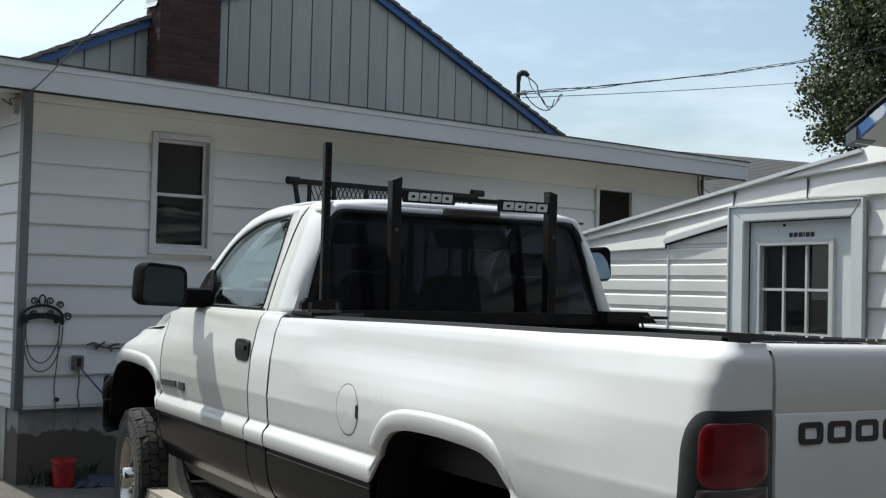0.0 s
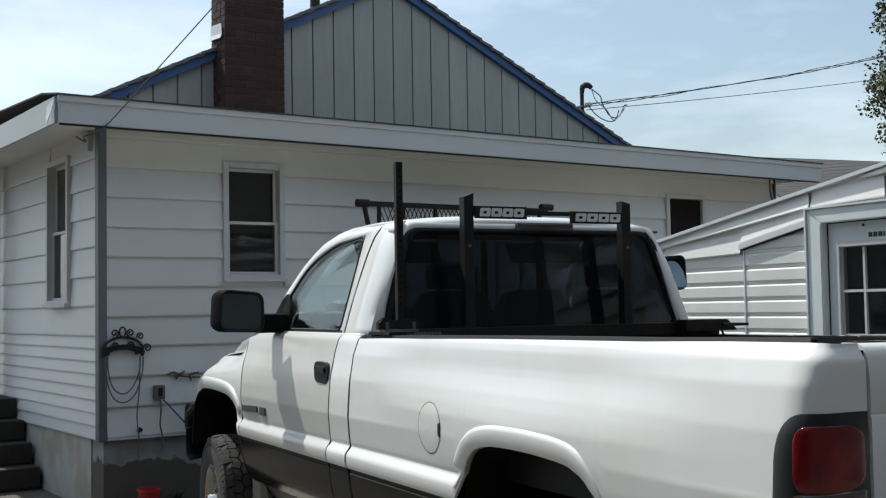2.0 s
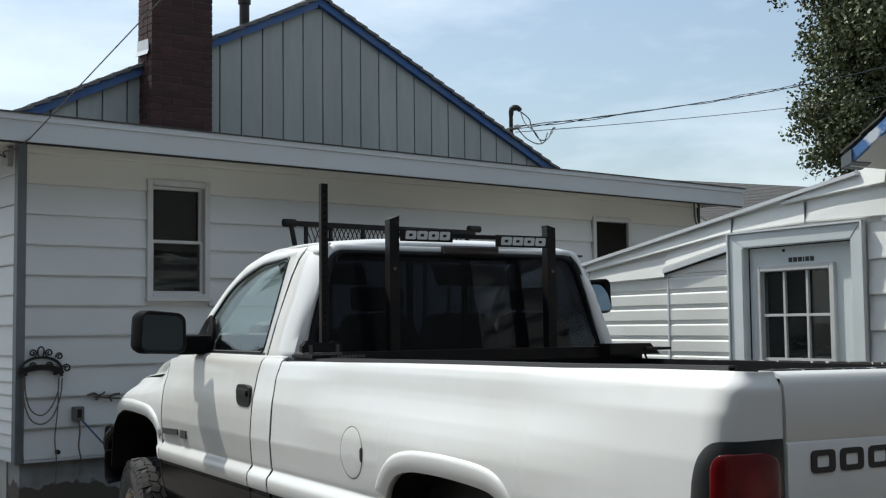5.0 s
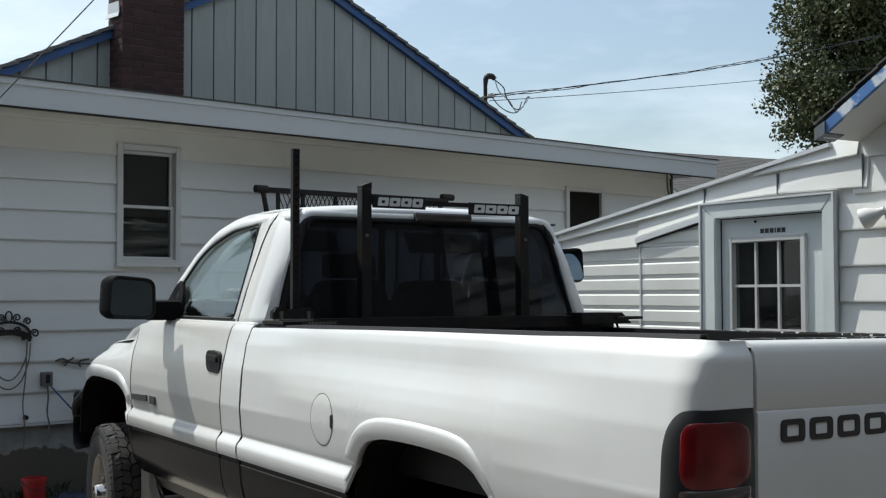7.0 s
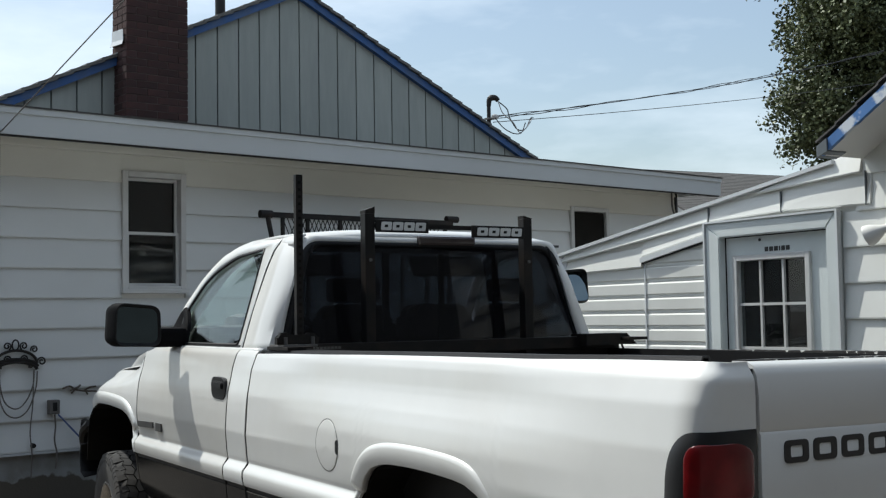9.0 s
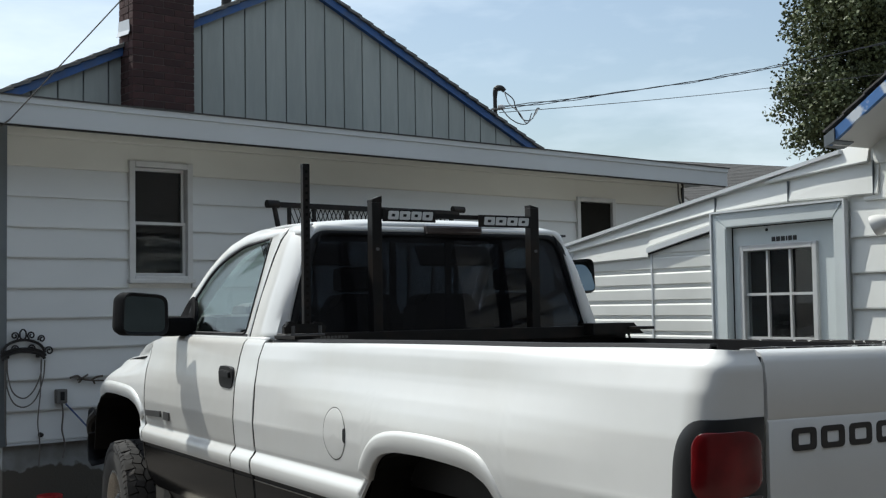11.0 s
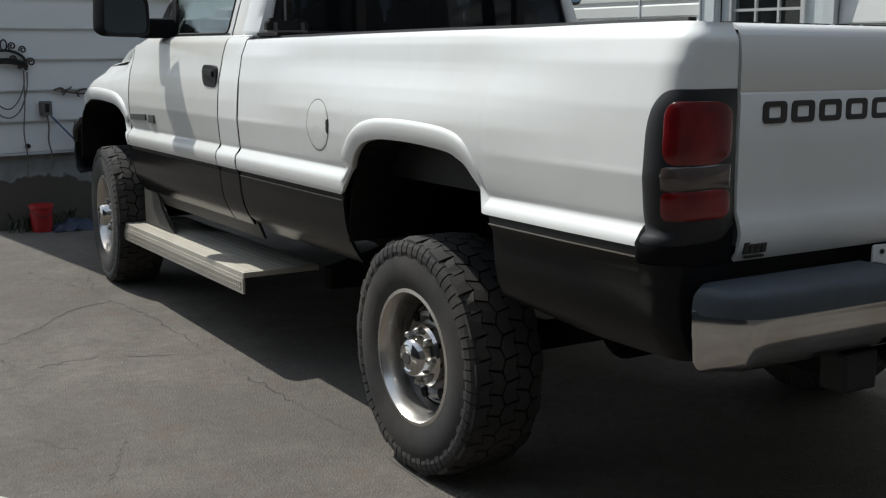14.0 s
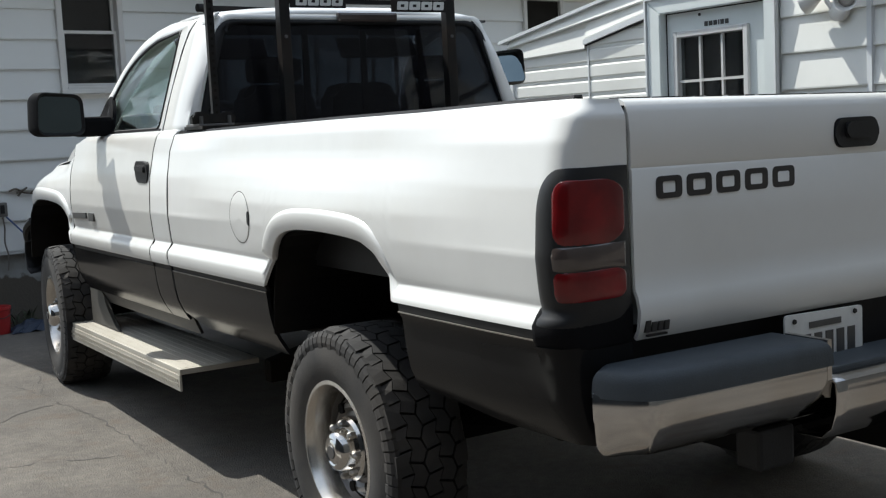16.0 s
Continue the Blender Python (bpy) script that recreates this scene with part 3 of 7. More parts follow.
def build_back_gable():
    """Taller part behind: grey boards, blue rake trim, shingled roof."""
    g = thing("gabled_house", HOUSE, "taller house part with grey vertical boards and blue rake trim", "house")
    V, PK, PZ = 2.28, 3.82, 4.965
    HALF = 4.1
    lowz = 2.9
    slope = {-1: 0.492, 1: 0.464}

    def under(u):
        return PZ - slope[-1 if u < PK else 1] * abs(u - PK)
    part("wall", prism([(PK - HALF, lowz), (PK + HALF, lowz), (PK + HALF, under(PK + HALF) + 0.02), (PK, PZ - 0.02), (PK - HALF, under(PK - HALF) + 0.02)], 1, V + 0.02, V + 0.16), CORNER, g, "dark joints between the boards")
    bw = 0.2425
    k = int(HALF / bw)
    for i in range(-k, k):
        a, b = PK - 0.03 + (i + 0.5) * bw + 0.008, PK - 0.03 + (i + 1.5) * bw - 0.008
        za, zb = under(a), under(b)
        if max(za, zb) < lowz + 0.1:
            continue
        bm = bmesh.new()
        poly = [(a, lowz), (b, lowz), (b, zb - 0.03), (a, za - 0.03)]
        prism(poly, 1, V - 0.004, V + 0.02, bm=bm)
        part("board", bm, BOARD_GREY, g)
    OV = 0.06
    for s in (-1, 1):
        SL = slope[s]
        lo, hi = (-0.075, 0.005) if s < 0 else (-0.038, 0.045)
        end = HALF + 0.35
        top = [(PK, PZ + hi), (PK + s * end, PZ + hi - SL * end), (PK + s * end, PZ + lo - SL * end), (PK, PZ + lo)]
        part("rake_board", prism(top, 1, V - OV, V - OV + 0.03), BLUE_TRIM, g, "blue painted rake board")
        und = [(PK, PZ - 0.02), (PK + s * (HALF + 0.34), PZ - 0.02 - SL * (HALF + 0.34)), (PK + s * (HALF + 0.34), PZ - 0.04 - SL * (HALF + 0.34)), (PK, PZ - 0.04)]
        part("rake_soffit", prism(und, 1, V - OV + 0.03, V), BLUE_TRIM, g)
        # shingle courses: one stepped sheet
        rows = []
        nrow, ln = 30, HALF + 0.42
        for r in range(nrow):
            d0, d1 = ln * r / nrow, ln * (r + 1) / nrow
            for v in ((d0, 0.0), (d1, 0.016)):
                rows.append([(PK + s * v[0], y, PZ + hi + 0.012 - SL * v[0] + v[1]) for y in (V - OV - 0.03, 4.0, 6.5, 9.0)])
        bm = grid(rows)
        solid(part("roof", bm, SHINGLE_GREY, g, "weathered grey shingles"), 0.035)
    part("vent_pipe", lathe([(0.0, 0.055), (0.35, 0.055), (0.36, 0.07), (0.42, 0.07)], n=16), IRON, g).matrix_local = Matrix.Translation((3.42, 3.1, 4.70)) @ Euler((0, radians(-90), 0)).to_matrix().to_4x4()
    return g


build_back_gable()


def build_chimney():
    c = thing("chimney", HOUSE, "dark red brick chimney with metal flashing", "chimney")
    U0, U1, V0, V1, Z0, Z1 = 1.85, 2.475, 2.0, 2.31, 3.0, 5.75
    part("core", box(U0 + 0.006, U1 - 0.006, V0 + 0.006, V1, Z0, Z1), MORTAR, c, "mortar joints")
    H, J = 0.060, 0.009
    cells = {}

    def brick_mesh(lx, ly):
        key = (round(lx, 3), round(ly, 3))
        if key not in cells:
            cells[key] = mesh_from("brick", box(-lx / 2, lx / 2, -ly / 2, ly / 2, 0, H), BRICK)
        return cells[key]
    course, z = 0, Z0
    rng = random.Random(3)
    while z < Z1 - 0.07:
        L = (U1 - U0 + J) / 3.0
        off = 0 if course % 2 else -L / 2
        u = U0 + off
        while u < U1 - 0.01:
            a, b = max(u, U0), min(u + L - J, U1)
            if b - a > 0.03:
                ob = new("brick", brick_mesh(b - a, 0.09))
                ob.parent = c
                ob.location = ((a + b) / 2, V0 + 0.045 + rng.uniform(-0.002, 0.002), z)
            u += L
        if 3.3 < z < 5.1:
            for v in ((V0 + 0.10, V1),) if course % 2 else ((V0 + 0.10, V0 + 0.195), (V0 + 0.204, V1)):
                ob = new("brick", brick_mesh(0.09, v[1] - v[0]))
                ob.parent = c
                ob.location = (U0 + 0.045 + rng.uniform(-0.002, 0.002), (v[0] + v[1]) / 2, z)
        z += H + J
        course += 1
    bm = bmesh.new()
    grid([[(U0 - 0.010, V0 + 0.06, 4.235), (U0 - 0.010, V0 + 0.30, 4.25)], [(U0 - 0.014, V0 + 0.04, 4.13), (U0 - 0.014, V0 + 0.30, 4.15)], [(U0 - 0.032, V0 + 0.03, 4.085), (U0 - 0.034, V0 + 0.30, 4.10)]], bm=bm)
    solid(part("flashing", bm, FASCIA, c, "bent pale metal flashing"), 0.004)


build_chimney()


# ---- shed and garage ----
def build_shed():
    s = thing("shed", Matrix.Identity(4), "white lean-to shed with steel siding joined to a garage", "shed")
    X = 2.6
    D0, D1, DZ = 1.422, 2.461, 2.062

    def top(y):
        return 2.555 - 0.152 * y
    # wall, with the doorway through it
    part("wall", prism([(4.02, -0.1), (D1 - 0.05, -0.1), (D1 - 0.05, top(D1 - 0.05)), (4.02, top(4.02))], 0, X, X + 0.12), SHED_SIDING, s)
    part("wall", prism([(D0 + 0.05, -0.1), (-2.6, -0.1), (-2.6, 4.4), (1.43, 2.30), (D0 + 0.05, top(D0 + 0.05))], 0, X, X + 0.12), SHED_SIDING, s)
    part("wall", prism([(D1 - 0.05, DZ - 0.05), (D0 + 0.05, DZ - 0.05), (D0 + 0.05, top(D0 + 0.05)), (D1 - 0.05, top(D1 - 0.05))], 0, X, X + 0.12), SHED_SIDING, s)
    part("wall", box(X + 0.12, X + 3.0, 3.90, 4.02, -0.1, 1.93), SHED_SIDING, s)

    def course(y0, y1, z0, h, proud, name="siding_board", rib=False):
        """One lap on the wall; y0 > y1."""
        bm = bmesh.new()
        if rib:
            poly = [(0, z0), (-0.006, z0 + 0.002), (-0.006, z0 + 0.018), (-proud, z0 + 0.028), (-proud, z0 + h - 0.012), (-0.008, z0 + h - 0.002), (0, z0 + h)]
        else:
            poly = [(0, z0 + 0.001), (-proud, z0 + 0.001), (-proud - 0.001, z0 + 0.010), (-0.005, z0 + h), (0, z0 + h)]
        a = [bm.verts.new((X + p, y0, q)) for p, q in poly]
        b = [bm.verts.new((X + p, y1, q)) for p, q in poly]
        bm.faces.new(a), bm.faces.new(b[::-1])
        for i in range(len(poly)):
            j = (i + 1) % len(poly)
            bm.faces.new((a[i], a[j], b[j], b[i]))
        return part(name, bm, SHED_SIDING, s)
    # narrow ribbed courses, two sheets meeting at a seam
    SEAM = 3.09
    z = 0.339
    while z < 2.0:
        h = 0.1055
        for (ya, yb) in ((4.0, SEAM + 0.006), (SEAM - 0.006, D1 + 0.005)):
            lim = (1.86 + (SEAM - yb) * 0.203) if yb < SEAM else 1.80
            if z + h <= lim + 0.02:
                course(ya, yb, z, h, 0.014, rib=True)
        z += h
    part("seam_strip", box(X - 0.020, X - 0.014, SEAM - 0.007, SEAM + 0.007, 0.35, 1.86), FASCIA, s)
    def wide_board(y0, y1, z0a, z0b, z1a, z1b, proud=0.034):
        """A wide slanting board: lower edge proud with a return, upper edge tucked under the next."""
        rows = []
        for y, lo_, hi_ in ((y0, z0a, z1a), (y1, z0b, z1b)):
            rows.append([(X - 0.002, y, lo_ + 0.004), (X - proud + 0.004, y, lo_), (X - proud, y, lo_ + 0.008), (X - 0.012, y, hi_), (X - 0.002, y, hi_)])
        bm = grid(rows, closed=True)
        for r in (bm.verts[:5], bm.verts[5:]) if bm.verts.ensure_lookup_table() is None else ():
            bm.faces.new(r)
        return part("wide_board", bm, SHED_SIDING, s)
    # slanting trim over the second sheet, with the wide boards above
    bm = bmesh.new()
    prism([(SEAM + 0.02, 1.845), (D1, 1.965), (D1, 2.0), (SEAM + 0.02, 1.88)], 0, X - 0.045, X - 0.006, bm=bm)
    part("slant_trim", bm, FASCIA, s, "bent white trim strip")
    # Black strip paints the shade just under the slanting trim.
    part("slant_gap", prism([(SEAM + 0.02, 1.836), (D1, 1.956), (D1, 1.964), (SEAM + 0.02, 1.844)], 0, X - 0.030, X - 0.006), BLACK_TRIM, s)
    wide_board(4.0, SEAM + 0.02, 1.795, 1.815, top(4.0) - 0.045, 1.955)
    wide_board(SEAM + 0.01, D1 + 0.015, 1.886, 2.0, 1.985, 2.095)
    wide_board(4.0, 2.455, top(4.0) - 0.060, 2.072, top(4.0), top(2.45) - 0.012, 0.042)
    wide_board(2.445, 1.845, 2.076, 2.092, top(2.44) - 0.012, 2.222)
    wide_board(1.838, 1.20, 2.094, 2.080, 2.228, 2.268)
    wide_board(2.02, 1.255, 2.216, 2.262, top(2.02) - 0.010, 2.40, 0.044)
    for yj, za, zb in ((1.842, 2.09, 2.215), (2.45, 2.07, 2.17), (1.228, 2.08, 2.27)):
        part("board_joint", box(X - 0.036, X - 0.020, yj - 0.002, yj + 0.002, za, zb), CORNER, s)
    # edge trim of the lean-to roof
    bm = bmesh.new()
    prism([(4.10, top(4.10) - 0.006), (1.44, top(1.44) - 0.006), (1.44, top(1.44) + 0.016), (4.10, top(4.10) + 0.016)], 0, X - 0.055, X + 0.02, bm=bm)
    part("roof_edge", bm, FASCIA, s, "white roof edge strip")
    part("roof", prism([(4.12, top(4.12) - 0.0), (1.44, top(1.44) - 0.0), (1.44, top(1.44) + 0.014), (4.12, top(4.12) + 0.014)], 0, X + 0.02, X + 3.2), SHINGLE_GREY, s)
    part("corner_post", box(X - 0.03, X + 0.03, 3.96, 4.02, 0, 1.90, 0.005), FASCIA, s)
    # wide siding right of the door and above
    z, k = 1.251 - 0.2 * 5, 0
    while z < 4.0:
        y0 = D0 - 0.02
        if z > 2.05:
            y0 = min(D0 - 0.02, 1.30)
        y0 = min(y0, 1.43 - (z + 0.2 - 2.36) / 0.55) if z + 0.2 > 2.40 else y0
        cut = 0.815
        if y0 > cut + 0.05:
            course(y0, cut, z, 0.2, 0.022)
            course(cut - 0.02, -2.5, z, 0.2, 0.022)
        else:
            course(y0, -2.5, z, 0.2, 0.022)
        z += 0.2
    part("corner_trim", box(X - 0.035, X, 0.79, 0.82, 0.2, 2.5), FASCIA, s)
    # garage rake: slab with white underside and blue edge, reaching out over the wall
    run = 3.6
    y0, za = 1.25, 2.350
    RS = 0.60
    und = [(y0, za - 0.012), (y0 - run, za - 0.012 + RS * run), (y0 - run, za + 0.012 + RS * run), (y0, za + 0.012)]
    part("rake_soffit", prism(und, 0, 2.28, 2.75), SOFFIT, s, "white rake underside")
    edge = [(y0 + 0.005, za - 0.014), (y0 - run, za - 0.014 + RS * run), (y0 - run, za + 0.080 + RS * run), (y0 + 0.005, za + 0.050)]
    part("rake_board", prism(edge, 0, 2.255, 2.28), TARP_BLUE, s, "flaking blue painted rake board")
    part("rake_end", prism([(y0 + 0.03, za - 0.022), (y0 - 0.04, za + 0.005), (y0 - 0.04, za + 0.075), (y0 + 0.03, za + 0.040)], 0, 2.245, 2.40), CORNER, s, "dark grey rake end")
    rows = []
    for r in range(26):
        d0, d1 = run * r / 26, run * (r + 1) / 26
        for v in ((d0, 0.010), (d1, 0.0)):
            rows.append([(x, y0 + 0.04 - v[0], za + 0.055 + (RS + 0.008) * v[0] + v[1]) for x in (2.25, 5.0, 8.0)])
    solid(part("roof", grid(rows), SHINGLE, s, "dark weathered shingles"), 0.012)
    return s


build_shed()


def build_door():
    X = 2.6
    d = thing("door_1", Matrix.Identity(4), "pale grey-green shed door with a nine-light window, closed", "door", kind="structure")
    Y0, Y1, Z1 = 1.422, 2.461, 2.062
    t = 0.115
    bm = bmesh.new()
    # mitred casing
    for poly in ([(Y1, 0.0), (Y1 - t, 0.0), (Y1 - t, Z1 - t * 0.8), (Y1, Z1)], [(Y0, 0.0), (Y0 + t * 0.70, 0.0), (Y0 + t * 0.70, Z1 - t * 0.8), (Y0, Z1)], [(Y1, Z1), (Y1 - t, Z1 - t * 0.8), (Y0 + t * 0.70, Z1 - t * 0.8), (Y0, Z1)]):
        prism(poly, 0, X - 0.05, X + 0.01, bevel=0.006, bm=bm)
    part("door_frame", bm, DOOR_PAINT, d)
    bm = bmesh.new()
    box(X - 0.062, X - 0.03, Y1 + 0.001, Y1 + 0.014, 0, Z1 + 0.012, bm=bm)
    box(X - 0.062, X - 0.03, Y0 - 0.014, Y0 - 0.001, 0, Z1 + 0.012, bm=bm)
    box(X - 0.062, X - 0.03, Y0 - 0.001, Y1 + 0.001, Z1 + 0.001, Z1 + 0.013, bm=bm)
    part("casing_edge", bm, FASCIA, d)
    a, b, zt = Y0 + 0.081, Y1 - 0.112, Z1 - 0.09
    g0, g1, gz1, gz0 = 1.694, 2.238, 1.815, 1.01
    bm = bmesh.new()
    box(X + 0.01, X + 0.055, a, g0, 0.03, zt - 0.008, bm=bm)
    box(X + 0.01, X + 0.055, g1, b - 0.008, 0.03, zt - 0.008, bm=bm)
    box(X + 0.01, X + 0.055, g0, g1, gz1, zt - 0.008, bm=bm)
    box(X + 0.01, X + 0.055, g0, g1, 0.03, gz0, bm=bm)
    leaf = part("door_leaf", bm, DOOR_PAINT, d)
    part("door_gap", box(X + 0.056, X + 0.07, Y0 + 0.06, Y1 - 0.06, 0.0, Z1 - 0.04), BLACK_TRIM, d)
    bm = bmesh.new()
    f = 0.036
    for q in ((g0 - f, g0, gz0 - f, gz1 + f), (g1, g1 + f, gz0 - f, gz1 + f), (g0, g1, gz1, gz1 + f), (g0, g1, gz0 - f, gz0)):
        box(X - 0.012, X + 0.012, q[0], q[1], q[2], q[3], 0.005, bm=bm)
    part("light_frame", bm, FRAME_WHITE, d)
    for i in (1, 2):
        y = g0 + (g1 - g0) * i / 3
        part("muntin", box(X + 0.004, X + 0.022, y - 0.008, y + 0.008, gz0, gz1), FRAME_WHITE, d)
        z = gz0 + (gz1 - gz0) * i / 3
        for j in range(3):
            part("muntin", box(X + 0.004, X + 0.022, g0 + (g1 - g0) * j / 3 + 0.008, g0 + (g1 - g0) * (j + 1) / 3 - 0.008, z - 0.008, z + 0.008), FRAME_WHITE, d)
    for i in range(3):
        for j in range(3):
            p = part("pane", box(X + 0.024, X + 0.028, g0 + (g1 - g0) * i / 3 + 0.004, g0 + (g1 - g0) * (i + 1) / 3 - 0.004, gz0 + (gz1 - gz0) * j / 3 + 0.004, gz0 + (gz1 - gz0) * (j + 1) / 3 - 0.004), PANE, d)
            p.visible_shadow = False
    part("door_peephole", lathe([(0, 0.009), (-0.006, 0.009)], n=12, centre=(X + 0.009, 2.055, 1.94)), BLACK_TRIM, d)
    # name above the light, as plain bars
    y = 2.016
    for w in (0.026, 0.028, 0.028, 0.008, 0.026, 0.026):
        part("name_bar", box(X + 0.006, X + 0.0105, y - w, y, 1.866, 1.894), LETTER, d)
        y -= w + 0.0105
    # near-black box painted for the dim room behind, with a shelf of pale things
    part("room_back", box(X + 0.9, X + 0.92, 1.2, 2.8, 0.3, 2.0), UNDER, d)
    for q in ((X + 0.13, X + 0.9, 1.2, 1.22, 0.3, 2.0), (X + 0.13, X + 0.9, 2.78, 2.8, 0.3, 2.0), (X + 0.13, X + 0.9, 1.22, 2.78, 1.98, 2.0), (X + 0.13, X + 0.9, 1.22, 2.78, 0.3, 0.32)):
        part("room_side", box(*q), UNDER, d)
    part("shelf", box(X + 0.25, X + 0.5, 1.3, 2.6, 1.10, 1.13), UNLIT_ROOM, d)
    c = thing("cloth_bundle", pose(X + 0.36, 1.88, 1.131), "pale cloth bundle on the shelf behind the door glass", "cloth")
    rng = random.Random(8)
    rows = []
    for i in range(11):
        u = -1 + 2 * i / 10
        r = 0.085 * math.sqrt(max(0.02, 1 - u ** 4))
        rows.append([(r * math.cos(k * math.pi / 7) * rng.uniform(0.9, 1.1), u * 0.26, 0.08 + r * 0.9 * math.sin(k * math.pi / 7) * rng.uniform(0.88, 1.1)) for k in range(14)])
    part("roll", grid(rows, closed=True), PALE_CLOTH, c, smooth=True)
    return d


build_door()


def build_floodlight():
    f = thing("floodlight", pose(2.578, 0.990, 1.850), "white twin outdoor floodlight on the siding", "lamp")
    part("base", lathe([(0.0, 0.058), (-0.028, 0.058), (-0.042, 0.040), (-0.044, 0.004)], n=24), LAMP_WHITE, f, "yellowed round base plate", smooth=True)
    bell = [(0.0, 0.004), (0.0, 0.020), (0.028, 0.024), (0.055, 0.036), (0.092, 0.054), (0.122, 0.060), (0.127, 0.061), (0.124, 0.056), (0.09, 0.044), (0.056, 0.030), (0.052, 0.004)]
    for at, way in (((-0.055, 0.06, 0.095), Vector((-0.28, 0.88, -0.36))), ((-0.045, -0.090, 0.055), Vector((-0.86, -0.50, -0.12)))):
        way.normalize()
        part("swivel", tube([(-0.03, at[1] * 0.5, 0.01), (-0.05, at[1] * 0.8, 0.05), at], 0.013), LAMP_WHITE, f)
        head = part("lamp_head", lathe(bell, n=28), LAMP_WHITE, f, "white bell-shaped lamp head", smooth=True)
        head.matrix_local = Matrix.Translation(at) @ way.to_track_quat('X', 'Z').to_matrix().to_4x4()
        part("lamp_glass", lathe([(0.062, 0.004), (0.062, 0.034), (0.088, 0.040), (0.102, 0.028), (0.106, 0.004)], n=20), PALE_CLOTH, head, "frosted bulb", smooth=True)


build_floodlight()


# ---- pickup truck ----
PROFILE = [(0.58, 0.905), (0.62, 0.936), (0.66, 0.960), (0.70, 0.977), (0.75, 0.987), (0.80, 0.992), (0.842, 0.996), (0.846, 1.006), (0.875, 1.010), (0.895, 1.009), (0.904, 1.004), (0.914, 0.993), (0.924, 0.986),
           (0.934, 0.984), (0.942, 0.987), (0.96, 0.989), (1.05, 0.996), (1.12, 0.994), (1.17, 0.988), (1.21, 0.980), (1.24, 0.970), (1.265, 0.961), (1.29, 0.9545), (1.32, 0.9495), (1.345, 0.945), (1.368, 0.936), (1.383, 0.918), (1.388, 0.900)]
TAPER = [(-1.14, 0.012), (-1.05, 0.005), (-0.8, 0.0), (2.7, 0.0), (3.3, -0.004), (3.6, 0.006), (3.85, 0.04), (4.0, 0.09), (4.1, 0.16), (4.16, 0.25)]
REAR_ARCH = [(-0.478, 0.74), (-0.462, 0.80), (-0.432, 0.885), (-0.39, 0.955), (-0.33, 1.010), (-0.25, 1.040), (-0.06, 1.053), (0.12, 1.053), (0.22, 1.045), (0.30, 1.025), (0.355, 0.985), (0.395, 0.935), (0.425, 0.86), (0.445, 0.76), (0.455, 0.68)]
FRONT_ARCH = [(2.885, 0.70), (2.895, 0.80), (2.915, 0.90), (2.96, 0.975), (3.04, 1.022), (3.15, 1.045), (3.42, 1.055), (3.68, 1.045), (3.80, 1.01), (3.88, 0.95), (3.92, 0.86), (3.94, 0.70)]


def sm(a, b, v):
    t = max(0.0, min(1.0, (v - a) / (b - a)))
    return t * t * (3 - 2 * t)


def side_x(y, z):
    """Half width of the body at a place along it and a height."""
    x = lerp(PROFILE, z)
    # the shoulder under the rail fades out towards the front of the bed, and is pinched over the door
    k = (1 - sm(0.75, 1.20, y)) * sm(-1.0, -0.30, y)
    if y > 1.40:
        k = 0.35 + 0.4 * sm(2.2, 2.9, y)
    if z > 1.05:
        flat = lerp([(1.05, 0.995), (1.20, 0.985), (1.30, 0.968), (1.36, 0.945), (1.388, 0.905)], z)
        x = x * k + flat * (1 - k)
    # light swell over the rear arch
    x += 0.012 * math.exp(-((y - 0.0) / 0.55) ** 2) * sm(0.9, 1.0, z) * (1 - sm(1.12, 1.25, z))
    return x - lerp(TAPER, y)


def rows_last(bm, y):
    return sorted((v.co.copy() for v in bm.verts if abs(v.co.y - y) < 1e-4), key=lambda p: p.z)


def rows_from(points, z):
    return [p for p in points if p.z >= z]


def arch_low(y, base, arch):
    return max(base, lerp(arch, y)) if arch[0][0] < y < arch[-1][0] else base


def stations(a, b, step, extra=()):
    n = max(2, int(math.ceil((b - a) / step)))
    out = [a + (b - a) * i / n for i in range(n + 1)] + [e for e in extra if a < e < b]
    return sorted(set(round(v, 5) for v in out))


def skin(name, s, ys, low, high, material, parent, nz=16, label="", thick=0.012, xf=side_x, smooth=True):
    """A body panel on side s (-1 left, 1 right) between two height lines."""
    rows = []
    for y in ys:
        a, b = low(y), high(y)
        rows.append([(s * xf(y, a + (b - a) * i / nz), y, a + (b - a) * i / nz) for i in range(nz + 1)])
    ob = part(name, grid(rows), material, parent, label, smooth)
    solid(ob, thick, crisp=True)
    return ob


def ring_strip(name, inner, outer, material, parent, label="", thick=0.012):
    """A flat frame between two closed outlines of equal count."""
    bm = bmesh.new()
    a = [bm.verts.new(p) for p in inner]
    b = [bm.verts.new(p) for p in outer]
    k = len(a)
    for i in range(k):
        j = (i + 1) % k
        bm.faces.new((a[i], a[j], b[j], b[i]))
    ob = part(name, bm, material, parent, label, smooth=True)
    return solid(ob, thick)


def green_x(z):
    """Half width of the glass house at a height."""
    return lerp([(1.36, 0.905), (1.55, 0.845), (1.72, 0.780), (1.80, 0.742), (1.845, 0.705), (1.872, 0.676)], z)


